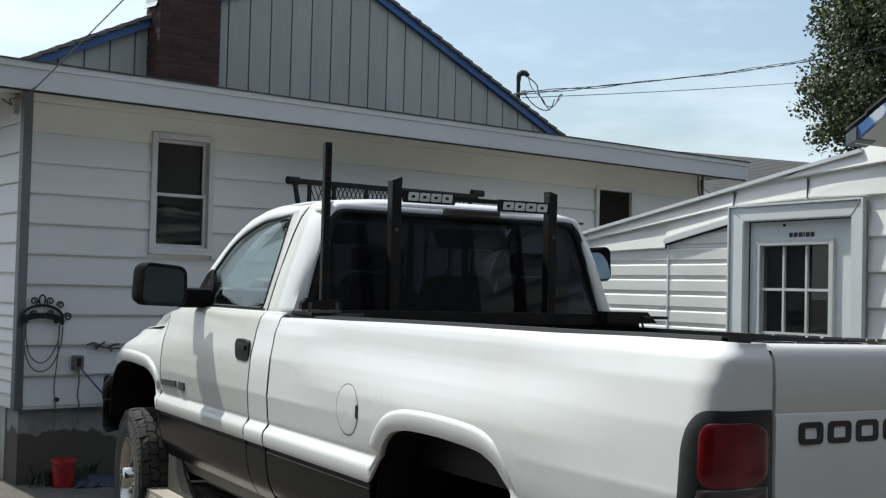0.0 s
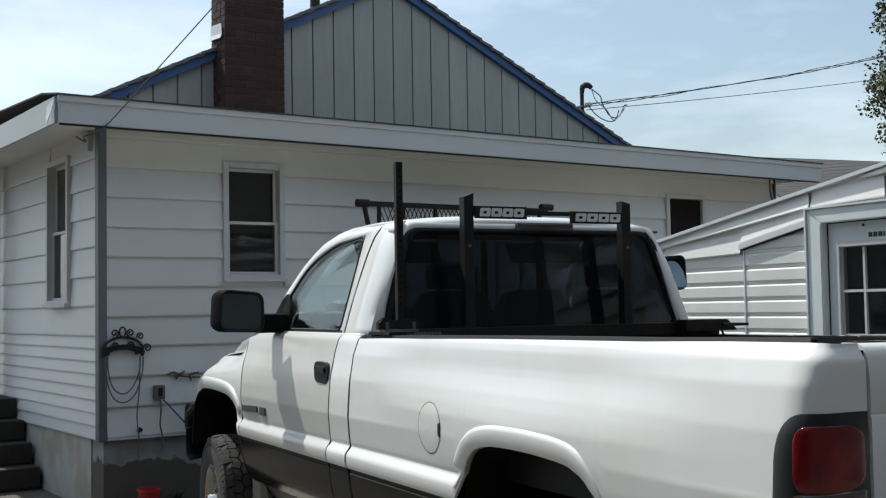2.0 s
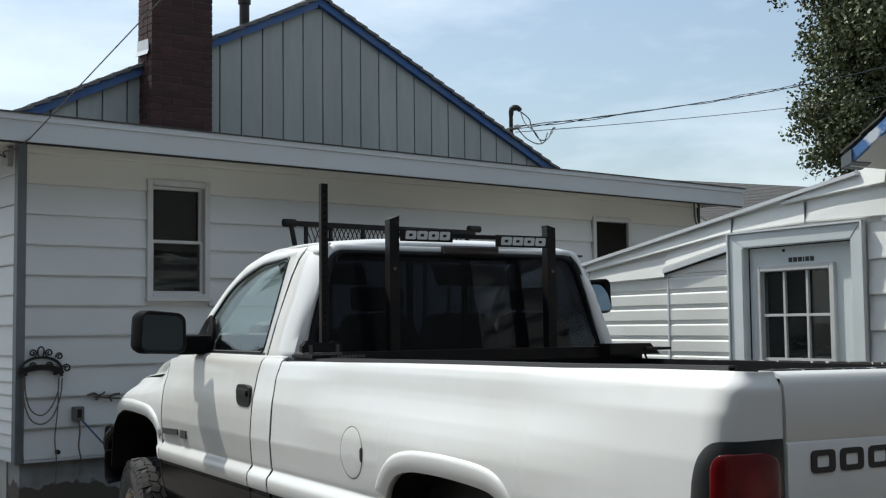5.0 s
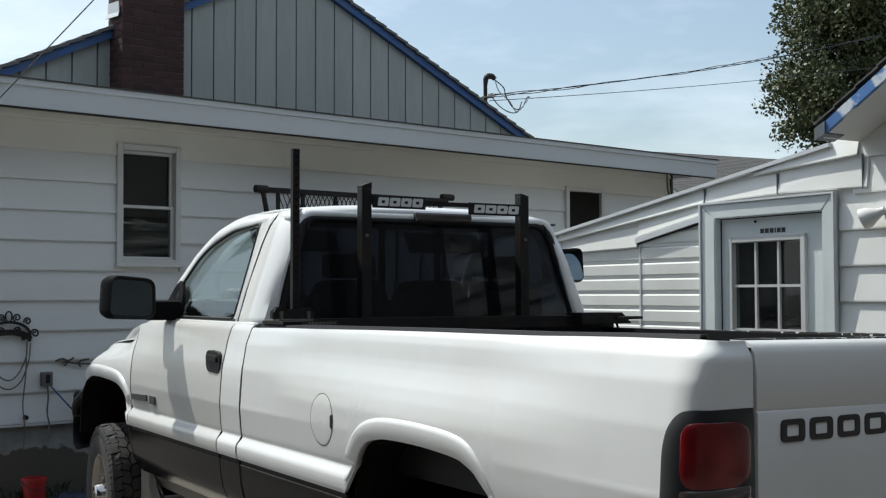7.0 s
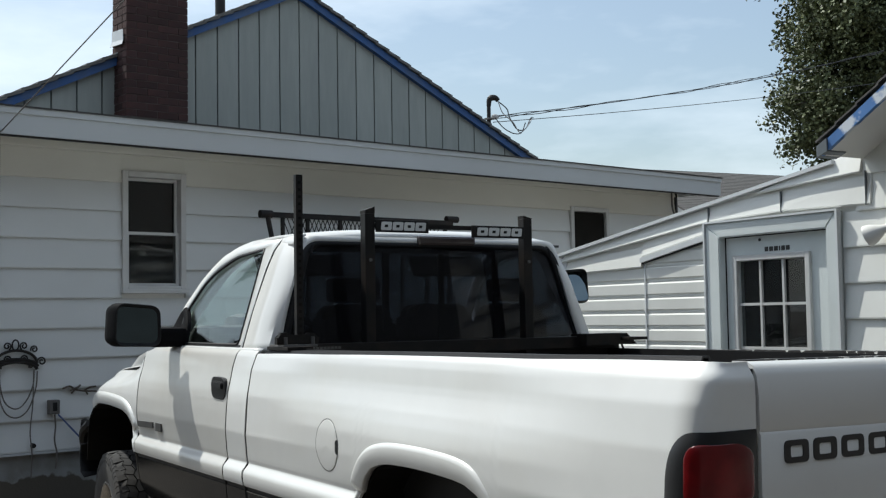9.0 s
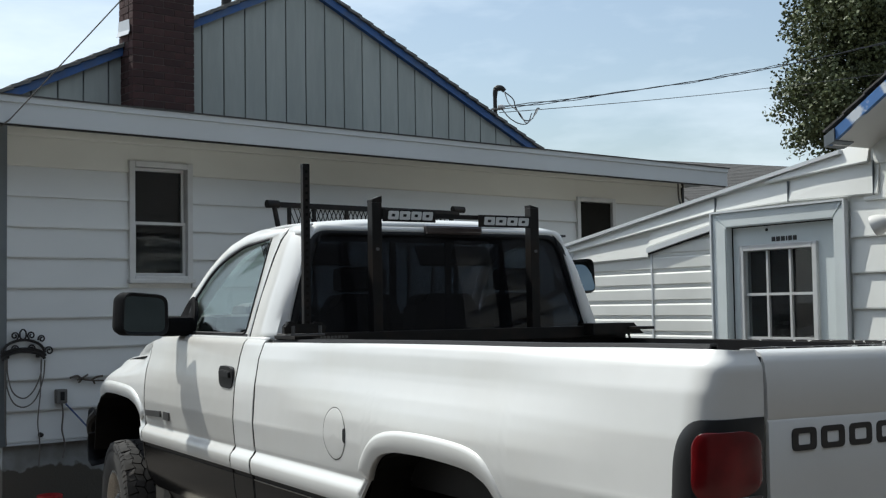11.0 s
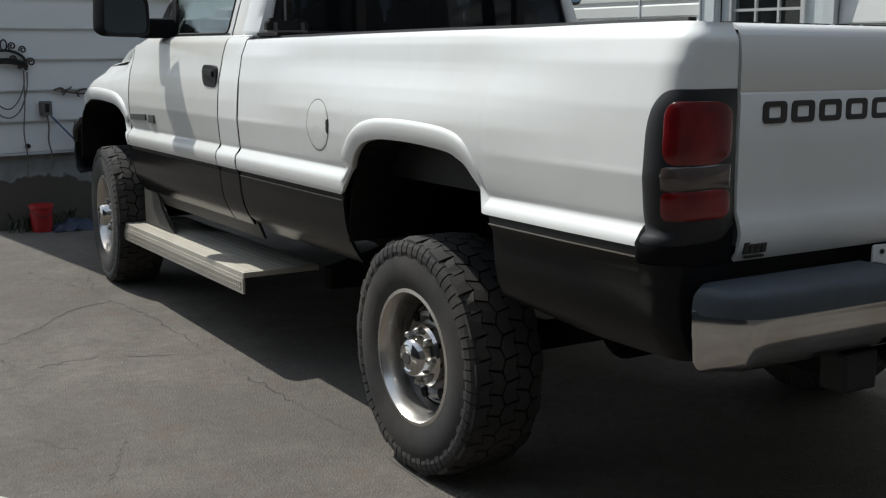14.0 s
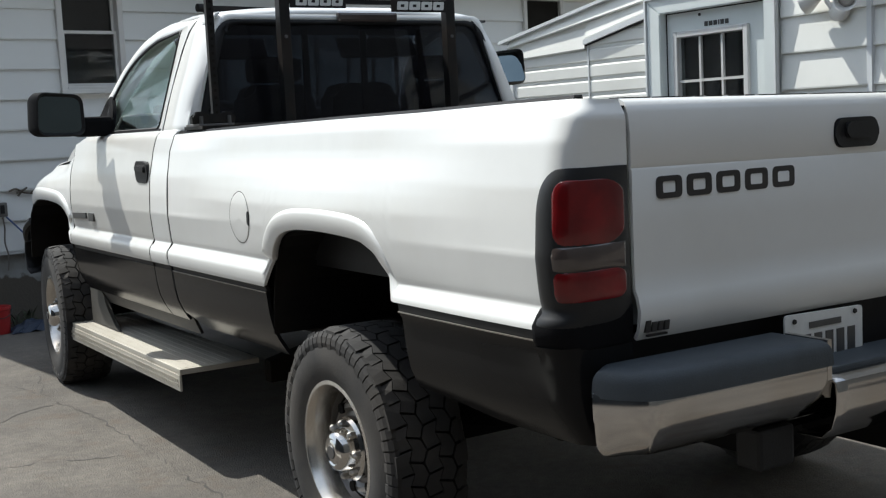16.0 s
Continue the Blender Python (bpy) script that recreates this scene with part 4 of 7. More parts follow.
def build_wheel(parent, x, y, z, s, R=0.382, front=False):
    """Wheel with all-terrain tyre, chrome rim and hub; s: outer side."""
    w = new("wheel")
    w.parent = parent
    w.location = (x, y, z)
    w.scale = (s, 1, 1)
    W = 0.118
    prof = [(-W, 0.215), (-W - 0.012, 0.25), (-W - 0.016, 0.28), (-W - 0.015, 0.31), (-W - 0.008, 0.335), (-W - 0.006, 0.336), (-W + 0.000, 0.346), (-W + 0.010, 0.357), (-W + 0.022, 0.366), (0.0, 0.369), (W - 0.022, 0.366), (W - 0.010, 0.357), (W - 0.000, 0.346), (W + 0.006, 0.336), (W + 0.008, 0.335), (W + 0.015, 0.31), (W + 0.016, 0.28), (W + 0.012, 0.25), (W, 0.215), (W - 0.03, 0.205), (-W + 0.03, 0.205), (-W, 0.215)]
    k = R / 0.39
    ty = part("tyre", lathe([(a, r * k) for a, r in prof], caps=False, n=64), RUBBER, w, "worn all-terrain tyre", smooth=True)
    bm = bmesh.new()
    # tread: interlocking zigzag blocks with shoulder lugs that reach onto the sidewall
    rng = random.Random(7)
    N = 34
    half = math.pi / N
    cuts = (-0.124, -0.073, -0.025, 0.025, 0.073, 0.124)
    r0, r1 = 0.352 * k, 0.390 * k
    for i in range(N):
        for row in range(5):
            m0 = 2 * i + (row % 2)
            pts = []
            for side in (0, 1):
                cj = row + side
                for q in ((0, 1, 2) if side == 0 else (2, 1, 0)):
                    zig = 0.0 if cj in (0, 5) else 0.0075 * (1 if (m0 + q) % 2 else -1)
                    bend = 0.16 * half * (1 if (row + side) % 2 else -1)
                    pts.append((cuts[cj] + zig, (m0 + q) * half + bend))
            ca, ct = sum(p[0] for p in pts) / 6, sum(p[1] for p in pts) / 6
            f = rng.uniform(0.88, 0.91)
            lo, hi = [], []
            for a, t in pts:
                a, t = ca + (a - ca) * f, ct + (t - ct) * f
                rr = r1 - (0.006 + 0.010 * (i % 2) if abs(a) > 0.115 else 0.0)
                lo.append(bm.verts.new((a, r0 * math.cos(t), r0 * math.sin(t))))
                hi.append(bm.verts.new((a * 0.985, rr * math.cos(t), rr * math.sin(t))))
            bm.faces.new(hi)
            for q in range(6):
                bm.faces.new((lo[q], lo[(q + 1) % 6], hi[(q + 1) % 6], hi[q]))
        # shoulder lugs reaching down onto the sidewall, long and short in turn
        for side in (-1, 1):
            for h in (0, 1):
                t0 = (2 * i + h) * half + (0.25 * half if side > 0 else 0.75 * half)
                dt, foot = half * 0.42, 0.322 if h else 0.334
                ring = []
                for r, a in ((foot, W + 0.010), (0.345, W + 0.0125), (0.364, W + 0.009), (0.380, W - 0.002), (0.380, W - 0.016), (foot, W - 0.012)):
                    ring.append([bm.verts.new((side * a, r * k * math.cos(t0 + e * dt), r * k * math.sin(t0 + e * dt))) for e in (-1, 1)])
                for p, q in zip(ring, ring[1:] + ring[:1]):
                    bm.faces.new((p[0], p[1], q[1], q[0]))
                bm.faces.new([p[0] for p in ring])
                bm.faces.new([p[1] for p in ring])
    tagged(part("tread", bm, RUBBER, ty, "blocky worn tread"), kind="stuff")
    # rim: polished outer lip, deep dish with round holes read as dark gaps
    o = W
    part("rim", lathe([(o - 0.012, 0.222), (o + 0.004, 0.220), (o + 0.006, 0.208), (o - 0.006, 0.200), (o - 0.03, 0.193), (o - 0.075, 0.186), (o - 0.078, 0.19), (o - 0.02, 0.215), (o - 0.012, 0.222)], caps=False, n=64), RIM_METAL, w, "bright dusty steel rim", smooth=True)
    part("wheel_dish", lathe([(o - 0.070, 0.188), (o - 0.086, 0.180), (o - 0.078, 0.174), (o - 0.092, 0.166), (o - 0.082, 0.158), (o - 0.086, 0.150), (o - 0.066, 0.140), (o - 0.062, 0.125), (o - 0.072, 0.112), (o - 0.066, 0.095), (o - 0.066, 0.02), (o - 0.10, 0.02), (o - 0.11, 0.18)], caps=False, n=64), DISH, w, "dark steel wheel centre", smooth=True)
    for i in range(8):
        t = i * math.pi / 4 + 0.2
        hole = part("rim_slot", lathe([(o - 0.078, 0.017), (o - 0.058, 0.017)], n=16, centre=(0, 0.136 * math.cos(t), 0.132 * math.sin(t))), UNDER, w)
    hub = part("hub_cap", lathe([(o - 0.066, 0.100), (o - 0.044, 0.100), (o - 0.034, 0.092), (o - 0.030, 0.068), (o + 0.000, 0.062), (o + 0.012, 0.055), (o + 0.017, 0.043), (o + 0.014, 0.038), (o + 0.018, 0.032), (o + 0.019, 0.004)] if not front else
                                [(o - 0.066, 0.100), (o - 0.04, 0.096), (o - 0.03, 0.070), (o + 0.005, 0.064), (o + 0.022, 0.058), (o + 0.032, 0.045), (o + 0.035, 0.004)], n=40), CHROME, w, "chrome hub cap", smooth=True)
    for i in range(8):
        t = i * math.pi / 4
        part("lug_nut", lathe([(o - 0.045, 0.012), (o - 0.018, 0.012), (o - 0.010, 0.007)], n=6, centre=(0, 0.082 * math.cos(t), 0.082 * math.sin(t))), STEEL, hub)
    part("brake_drum", lathe([(-0.10, 0.17), (o - 0.085, 0.17)], n=32), UNDER, w)
    part("hub_emblem", lathe([(o + (0.019 if not front else 0.035), 0.022), (o + (0.022 if not front else 0.038), 0.020)], n=20), BADGE, hub)
    return w


def rounded(points, r=0.05, k=5):
    """A closed outline with its corners rounded."""
    out = []
    n = len(points)
    for i in range(n):
        p, a, b = Vector(points[i]), Vector(points[i - 1]), Vector(points[(i + 1) % n])
        ra = min(r, (a - p).length * 0.45)
        rb = min(r, (b - p).length * 0.45)
        s, e = p + (a - p).normalized() * ra, p + (b - p).normalized() * rb
        for j in range(k + 1):
            t = j / k
            out.append(tuple((1 - t) ** 2 * s + 2 * t * (1 - t) * p + t * t * e))
    return out


BED_REAR = -1.068
CORNER_PLAN = smooth_line([(1.0, BED_REAR, 0), (0.990, -1.096, 0), (0.955, -1.124, 0), (0.875, -1.145, 0), (0.72, -1.156, 0), (0.40, -1.156, 0), (0.0, -1.152, 0)], 6)


def corner(s, u, z, out=0.0):
    """A place on the rear corner of the bed; u: share of the way round from the side to the tailgate, out: metres proud of it."""
    n = len(CORNER_PLAN) - 1
    f = min(max(u, 0.0), 1.0) * n
    w = int(min(f, n - 1))
    reach = side_x(BED_REAR, z) - 0.795
    a, b = CORNER_PLAN[w], CORNER_PLAN[w + 1]
    q = a.lerp(b, f - w)
    d = Vector(((b.x - a.x) * reach, b.y - a.y, 0)).normalized()
    return Vector((s * (0.795 + q.x * reach - d.y * out), q.y + d.x * out, z))


def build_truck():
    T = thing("pickup_truck", Matrix.Identity(4), "white regular-cab pickup truck with dark grey lower body, long bed", "truck")
    TRIM = 0.845
    rear_trim = 0.882
    BEDF, BEDR = 1.385, -1.068
    RAIL = [(-1.1, 1.390), (-0.85, 1.388), (-0.5, 1.382), (0.0, 1.379), (0.5, 1.374), (0.9, 1.369), (1.385, 1.362)]
    for s in (-1, 1):
        # bed side: white upper skin
        ys = stations(BEDR, BEDF, 0.045, [p[0] for p in REAR_ARCH])

        def trim_z(y):
            return TRIM if y > 0 else rear_trim

        def rail(y):
            return lerp(RAIL, y) - (0.045 if s > 0 else 0.0)
        rows = []
        for y in ys:
            a, b = arch_low(y, trim_z(y), REAR_ARCH), rail(y)
            rows.append([(s * side_x(y, a + (b - a) * i / 64), y, a + (b - a) * i / 64) for i in range(65)])
        bm = grid(rows)
        # the same skin turns round the corner above the lamp and meets the tailgate
        rows = []
        for p in rows_from(rows_last(bm, BEDR), 0.89):
            bb = 0.022 * sm(1.345, 1.39, p.z)
            rows.append([tuple(p)] + [tuple(corner(s, k / 16, p.z) + Vector((0, bb * min(1.0, k / 8), 0))) for k in range(1, 17)])
        grid(rows, bm=bm)
        bmesh.ops.remove_doubles(bm, verts=bm.verts, dist=0.0002)
        solid(part("bed_side", bm, WHITE_PAINT, T, "white bed side", smooth=True), 0.012, crisp=True)
        # dark lower skin, before and behind the arch
        for a, b in ((0.452, BEDF - 0.005), (BEDR + 0.0005, -0.465)):
            yl = stations(a, b, 0.05)
            tz = TRIM if a > 0 else rear_trim
            skin("lower_panel", s, yl, (lambda y: 0.60 + 0.05 * sm(1.2, 1.385, y)) if a > 0 else (lambda y: 0.615 + 0.03 * sm(-0.9, -0.5, y)), lambda y, tz=tz: tz - 0.022, GREY_CLAD, T, 12, "dark grey lower body")
            skin("stripe", s, yl, lambda y, tz=tz: tz - 0.021, lambda y, tz=tz: tz - 0.001, BLACK_TRIM, T, 2, "black stripe under the white paint", xf=lambda y, z: side_x(y, z) - 0.003)
            # Pale strip paints the light that a chamfer catches along this edge.
            skin("pin_line", s, yl, lambda y, tz=tz: tz - 0.0255, lambda y, tz=tz: tz - 0.0225, STEEL, T, 1, "thin pale strip painted for light on the lower body edge", thick=0.003, xf=lambda y, z: side_x(y, z) + 0.0062)
        # flared arch lip
        for arch, nm in ((REAR_ARCH, "wheel_arch_lip"), (FRONT_ARCH, "wheel_arch_lip")):
            rows = []
            line = smooth_line([(0, y, z) for y, z in arch[1:-1]], 4)
            for i, p in enumerate(line):
                d = (line[min(i + 1, len(line) - 1)] - line[max(i - 1, 0)]).normalized()
                nrm = Vector((0, -d.z, d.y)) if d.y > 0 else Vector((0, d.z, -d.y))
                row = []
                tp = 1 - sm(0.62, 0.98, 1 - i / (len(line) - 1)) if arch is REAR_ARCH else 1.0
                tp *= 1 - 0.8 * sm(0.86, 1.0, i / (len(line) - 1))
                for off, out in ((0.0, -0.014), (0.0, 0.006), (0.008, 0.009), (0.030, 0.0125), (0.048, 0.014), (0.055, 0.0125), (0.061, 0.006), (0.064, -0.004)):
                    q = p + nrm * off * (0.12 + 0.88 * tp)
                    z = max(q.z, 0.6)
                    row.append((s * (side_x(q.y, z) + (out * tp if out > 0 else out)), q.y, z))
                rows.append(row)
            rows = [r for r in rows if r[0][2] > (0.895 if r[0][1] < -0.2 else 0.935)]
            ob = part(nm, grid(rows), WHITE_PAINT, T, smooth=True)
            solid(ob, 0.006)
        # wheel housings
        for arch, yc in ((REAR_ARCH, 0.0), (FRONT_ARCH, 3.42)):
            rows = []
            for xx in (0.978, 0.45):
                rows.append([(s * xx, y, z - 0.004) for y, z in arch])
            ob = part("wheel_housing", grid(rows), UNDER, T)
            solid(ob, 0.01)
            part("housing_wall", box(min(s * 0.44, s * 0.455), max(s * 0.44, s * 0.455), yc - 0.5, yc + 0.5, 0.45, 1.06), UNDER, T)
        # bed rail cap and inner wall
        rows = []
        for y in stations(BEDR, BEDF, 0.3):
            z = rail(y)
            rows.append([(s * (side_x(y, z) - 0.03), y, z + 0.001), (s * (side_x(y, z) - 0.035), y, z + 0.012), (s * 0.845, y, z + 0.012), (s * 0.838, y, z - 0.02)])
        ob = part("bed_rail_cap", grid(rows), BLACK_TRIM if s < 0 else CAP_SCUFF, T, "black bed rail cap" if s < 0 else "black bed rail cap with chipped paint")
        solid(ob, 0.006)
        part("bed_inner_wall", box(min(s * 0.83, s * 0.838), max(s * 0.83, s * 0.838), BEDR + 0.03, BEDF - 0.02, 0.92, 1.385 if s < 0 else 1.34), BLACK_TRIM, T)
        part("wheel_tub", box(min(s * 0.60, s * 0.83), max(s * 0.60, s * 0.83), -0.5, 0.5, 0.92, 1.10, 0.03), BLACK_TRIM, T)
        # cab: rear corner panel, door, fender
        sill = lambda y: 0.615
        for nm, a, b, lab in (("cab_corner", 1.402, 1.608, "white cab corner panel"), ("door", 1.620, 2.862, "dusty white cab door")):
            if s > 0 and nm == "cab_corner":
                a = 1.53
            ysd = stations(a, b, 0.06)
            up = skin(nm, s, ysd, lambda y: TRIM, lambda y: 1.372 - 0.03 * sm(2.7, 2.86, y), DUSTY_PAINT if nm == "door" else WHITE_PAINT, T, 60, lab)
            par = up if nm == "door" else T
            skin("lower_panel", s, ysd, lambda y: 0.612, lambda y: TRIM - 0.022, GREY_CLAD, par, 12, "dark grey lower body")
            skin("stripe", s, ysd, lambda y: TRIM - 0.021, lambda y: TRIM - 0.001, BLACK_TRIM, par, 2, xf=lambda y, z: side_x(y, z) - 0.003)
            if nm == "door":
                door = up
        skin("rocker_panel", s, stations(1.41, 2.88, 0.1), lambda y: 0.545, lambda y: 0.628, ROCKER, T, 3, "dusty rocker panel", xf=lambda y, z: 0.918 - 0.4 * (0.63 - z))
        ysf = stations(2.872, 4.15, 0.05, [p[0] for p in FRONT_ARCH])
        ftop = [(2.87, 1.335), (3.0, 1.285), (3.2, 1.262), (3.5, 1.240), (3.75, 1.195), (3.95, 1.12), (4.08, 1.03), (4.15, 0.95)]
        skin("front_fender", s, ysf, lambda y: arch_low(y, TRIM if y < 3.4 else 0.80, FRONT_ARCH), lambda y: lerp(ftop, y), WHITE_PAINT, T, 20, "white front fender",
             xf=lambda y, z: side_x(y, z) + 0.001 - (0.020 + 0.080 * sm(2.90, 3.25, y)) * sm(-0.10, 0.0, z - lerp(ftop, y)) * (1 if z > 1.0 else 0))
        part("hood_seam", tube(smooth_line([(s * 0.872, 3.60, 1.222), (s * 0.880, 3.45, 1.236), (s * 0.895, 3.25, 1.250), (s * 0.905, 3.06, 1.262)], 4), 0.006, 6), UNDER, T, "dark gap under the hood edge")
        skin("lower_panel", s, stations(2.872, 2.89, 0.05), lambda y: 0.63, lambda y: TRIM - 0.002, GREY_CLAD, T, 6, "dark grey lower body")
        # fender inner top, towards the hood
        rows = [[(s * (side_x(y, lerp(ftop, y)) - 0.016 - 0.080 * sm(2.90, 3.25, y)), y, lerp(ftop, y)), (s * 0.80, y, lerp(ftop, y) + 0.004), (s * 0.70, y, lerp(ftop, y) - 0.02)] for y in ysf if y < 4.02]
        solid(part("fender_top", grid(rows), WHITE_PAINT, T, smooth=True), 0.008)
        # door window with its frame
        win = [(2.525, 1.392), (2.545, 1.530), (2.425, 1.666), (2.350, 1.714), (2.265, 1.752), (2.170, 1.784), (2.080, 1.804), (1.795, 1.822), (1.712, 1.392)]
        out = [(2.68, 1.368), (2.595, 1.560), (2.475, 1.686), (2.375, 1.760), (2.280, 1.812), (2.175, 1.848), (2.060, 1.866), (1.672, 1.868), (1.652, 1.368)]
        wi, wo = rounded([(0, *p) for p in win], 0.045, 5), rounded([(0, *p) for p in out], 0.03, 5)
        fi = [(s * green_x(p[2]), p[1], p[2]) for p in wi]
        fo = [(s * (green_x(p[2]) + 0.004), p[1], p[2]) for p in wo]
        ring_strip("window_frame", fi, fo, WHITE_PAINT, door, "white door window frame", 0.010)
        bm = bmesh.new()
        bm.faces.new([bm.verts.new((s * (green_x(p[2]) - 0.008), p[1], p[2])) for p in wi])
        gl = solid(part("window_glass", bm, CLEAR, door, "side window glass"), 0.004)
        gl.visible_shadow = False
        rb = [(s * (green_x(p[2]) + 0.009), p[1], p[2]) for p in wi]
        ri = []
        c = Vector((0, 2.05, 1.58))
        for p in wi:
            q = Vector((0, p[1], p[2]))
            q = q + (c - q).normalized() * 0.014
            ri.append((s * (green_x(q.z) + 0.003), q.y, q.z))
        ring_strip("window_seal", ri, rb, BLACK_TRIM, door, "black window seal", 0.006)
        part("door_shut_line", tube([(s * (green_x(z) + 0.0095), 1.650 + 0.024 * (z - 1.37) / 0.47, z) for z in (1.372, 1.5, 1.62, 1.72, 1.80, 1.845)], 0.0035, 6), BLACK_TRIM, T, "dark door shut line")
        rows = [[(s * (green_x(1.372) + 0.004), y, 1.366), (s * (green_x(1.392) + 0.012), y, 1.380), (s * (green_x(1.395) + 0.004), y, 1.394)] for y in stations(1.69, 2.6, 0.2)]
        solid(part("belt_strip", grid(rows), BLACK_TRIM, door, "black belt strip"), 0.006)
        for yj in (1.393, 1.614, 2.867):
            rows = [[(s * (side_x(yj, z) + 0.0030), yj - 0.0062, z), (s * (side_x(yj, z) + 0.0030), yj + 0.0062, z)] for z in [0.63 + ((1.362 if yj < 2.8 else 1.325) - 0.63) * i / 24 for i in range(25)]]
            solid(part("panel_joint", grid(rows), UNDER, T, "dark panel joint"), 0.004)
        # shoulder between skin and glass house
        rows = [[(s * side_x(y, 1.372), y, 1.372), (s * (side_x(y, 1.372) - 0.012), y, 1.382), (s * green_x(1.37), y, 1.376)] for y in stations(1.402 if s < 0 else 1.53, 2.75, 0.15)]
        solid(part("shoulder", grid(rows), WHITE_PAINT, T, smooth=True), 0.006)
        # rear pillar wrapping to the back
        rows = []
        for i in range(13):
            z = 1.365 + (1.850 - 1.365) * i / 12
            g = green_x(z)
            yb = 1.425 + 0.055 * sm(1.6, 1.85, z)
            inn = lerp([(1.36, 0.062), (1.42, 0.058), (1.60, 0.040), (1.85, 0.040)], z)
            if s > 0:
                # the far corner shows its full round
                k = lerp([(1.36, 0.155), (1.60, 0.105), (1.85, 0.045)], z)
                g -= lerp([(1.36, 0.035), (1.60, 0.085), (1.85, 0.095)], z)
                rows.append([(g + 0.004, 1.648 + 0.012 * i / 12, z)] + [(g - k * (1 - math.cos(a * math.pi / 12)), yb + k * (1 - math.sin(a * math.pi / 12)), z) for a in range(7)])
                continue
            rows.append([(s * (g + 0.004), 1.648 + 0.012 * i / 12, z), (s * (g + 0.002), yb + 0.10, z), (s * (g - 0.008), yb + 0.05, z), (s * (g - 0.020), yb + 0.012, z), (s * (g - inn * 0.75), yb, z), (s * (g - inn), yb + 0.002, z)])
        solid(part("rear_pillar", grid(rows), WHITE_PAINT, T, "white cab rear pillar", smooth=True), 0.012)
        # windscreen pillar
        line = smooth_line([(s * 0.855, 2.71, 1.36), (s * 0.795, 2.525, 1.550), (s * 0.758, 2.410, 1.655), (s * 0.728, 2.300, 1.738), (s * 0.695, 2.206, 1.792), (s * 0.672, 2.10, 1.828), (s * 0.660, 2.0, 1.845), (s * 0.655, 1.80, 1.853)], 5)
        part("windscreen_pillar", tube(line, 0.024, 12), WHITE_PAINT, T, smooth=True)
        part("door_handle_recess", prism(rounded([(1.634, 1.166), (1.634, 1.258), (1.795, 1.264), (1.795, 1.172)], 0.045, 6), 0, min(s * 0.965, s * 0.9965), max(s * 0.965, s * 0.9965)), BLACK_TRIM, door, "black handle recess")
        part("door_handle", prism(rounded([(1.655, 1.212), (1.655, 1.242), (1.775, 1.246), (1.775, 1.216)], 0.014, 3), 0, min(s * 0.985, s * 1.006), max(s * 0.985, s * 1.006), bevel=0.004), BLACK_TRIM, door, "black door handle")
        part("badge", prism([(2.60, 0.982), (2.84, 0.974), (2.84, 1.003), (2.60, 1.011)], 0, min(s * 0.99, s * 1.006), max(s * 0.99, s * 1.006)), BADGE, door, "grey badge plate")
        part("badge", prism([(2.47, 0.973), (2.55, 0.973), (2.55, 1.012), (2.47, 1.012)], 0, min(s * 0.99, s * 1.006), max(s * 0.99, s * 1.006)), BADGE, door)
        # mirror
        ox, oz = (0.028, 0.0) if s < 0 else (0.275, 0.178)
        mx = s * (1.12 + ox)
        m = new("door_mirror")
        m.parent = T
        zm = 1.485 + oz
        head = rounded([(s * (1.012 + ox), 0, 1.385 + oz), (s * (1.016 + ox), 0, 1.572 + oz), (s * (1.218 + ox), 0, 1.590 + oz), (s * (1.228 + ox), 0, 1.392 + oz)], 0.045, 6)
        rows = []
        for yy, k, o in ((2.345, 1.0, 0.0), (2.36, 1.03, 0.004), (2.42, 1.04, 0.016), (2.48, 0.95, 0.020), (2.52, 0.72, 0.012)):
            rows.append([(mx + (p[0] - mx) * k + s * o, yy, zm + (p[2] - zm) * k) for p in head])
        bm = grid(rows, closed=True)
        bm.faces.new([v for v in bm.verts if abs(v.co.y - 2.52) < 1e-5])
        part("mirror_shell", bm, SHELL_BLACK, m, "black mirror housing", smooth=True)
        face = [(mx + (p[0] - mx) * 0.88, 2.354 + (0.20 * (abs(p[0]) - 1.012 - ox) if s < 0 else -0.002 + 0.32 * (p[2] - zm)), zm + (p[2] - zm) * 0.87) for p in head]
        bm = bmesh.new()
        bm.faces.new([bm.verts.new(p) for p in face])
        solid(part("mirror_glass", bm, MIRROR, m, "mirror glass"), 0.004)
        solid(part("mirror_bezel", grid([[(p[0], 2.345, p[2]) for p in head], [(q[0], q[1] - 0.001, q[2]) for q in face]], closed=True), BLACK_TRIM, m), 0.004)
        if s > 0:
            part("mirror_stay", tube([(0.90, 2.46, 1.40), (1.10, 2.46, 1.46), (1.36, 2.46, 1.60)], 0.02), BLACK_TRIM, m)
        part("mirror_arm", box(min(s * 0.89, s * 1.06), max(s * 0.89, s * 1.06), 2.40, 2.52, 1.378, 1.472, 0.025), SHELL_BLACK, m)
        sail = smooth_line([(0, 2.40, 1.372), (0, 2.415, 1.44), (0, 2.46, 1.51), (0, 2.535, 1.565), (0, 2.575, 1.555), (0, 2.62, 1.49), (0, 2.69, 1.372)], 4)
        bm = grid([[(s * (green_x(p.z) + o), 2.53 + (p.y - 2.53) * k, 1.45 + (p.z - 1.45) * k) for p in sail] for o, k in ((-0.004, 1.0), (0.014, 1.0), (0.022, 0.93), (0.026, 0.80), (0.028, 0.4))], closed=True)
        bm.verts.ensure_lookup_table()
        bm.faces.new(bm.verts[-len(sail):])
        part("mirror_sail", bm, SHELL_BLACK, m, "black sail at the window corner", smooth=True)
        # tail lamp, wrapping round the corner
        L = new("tail_lamp")
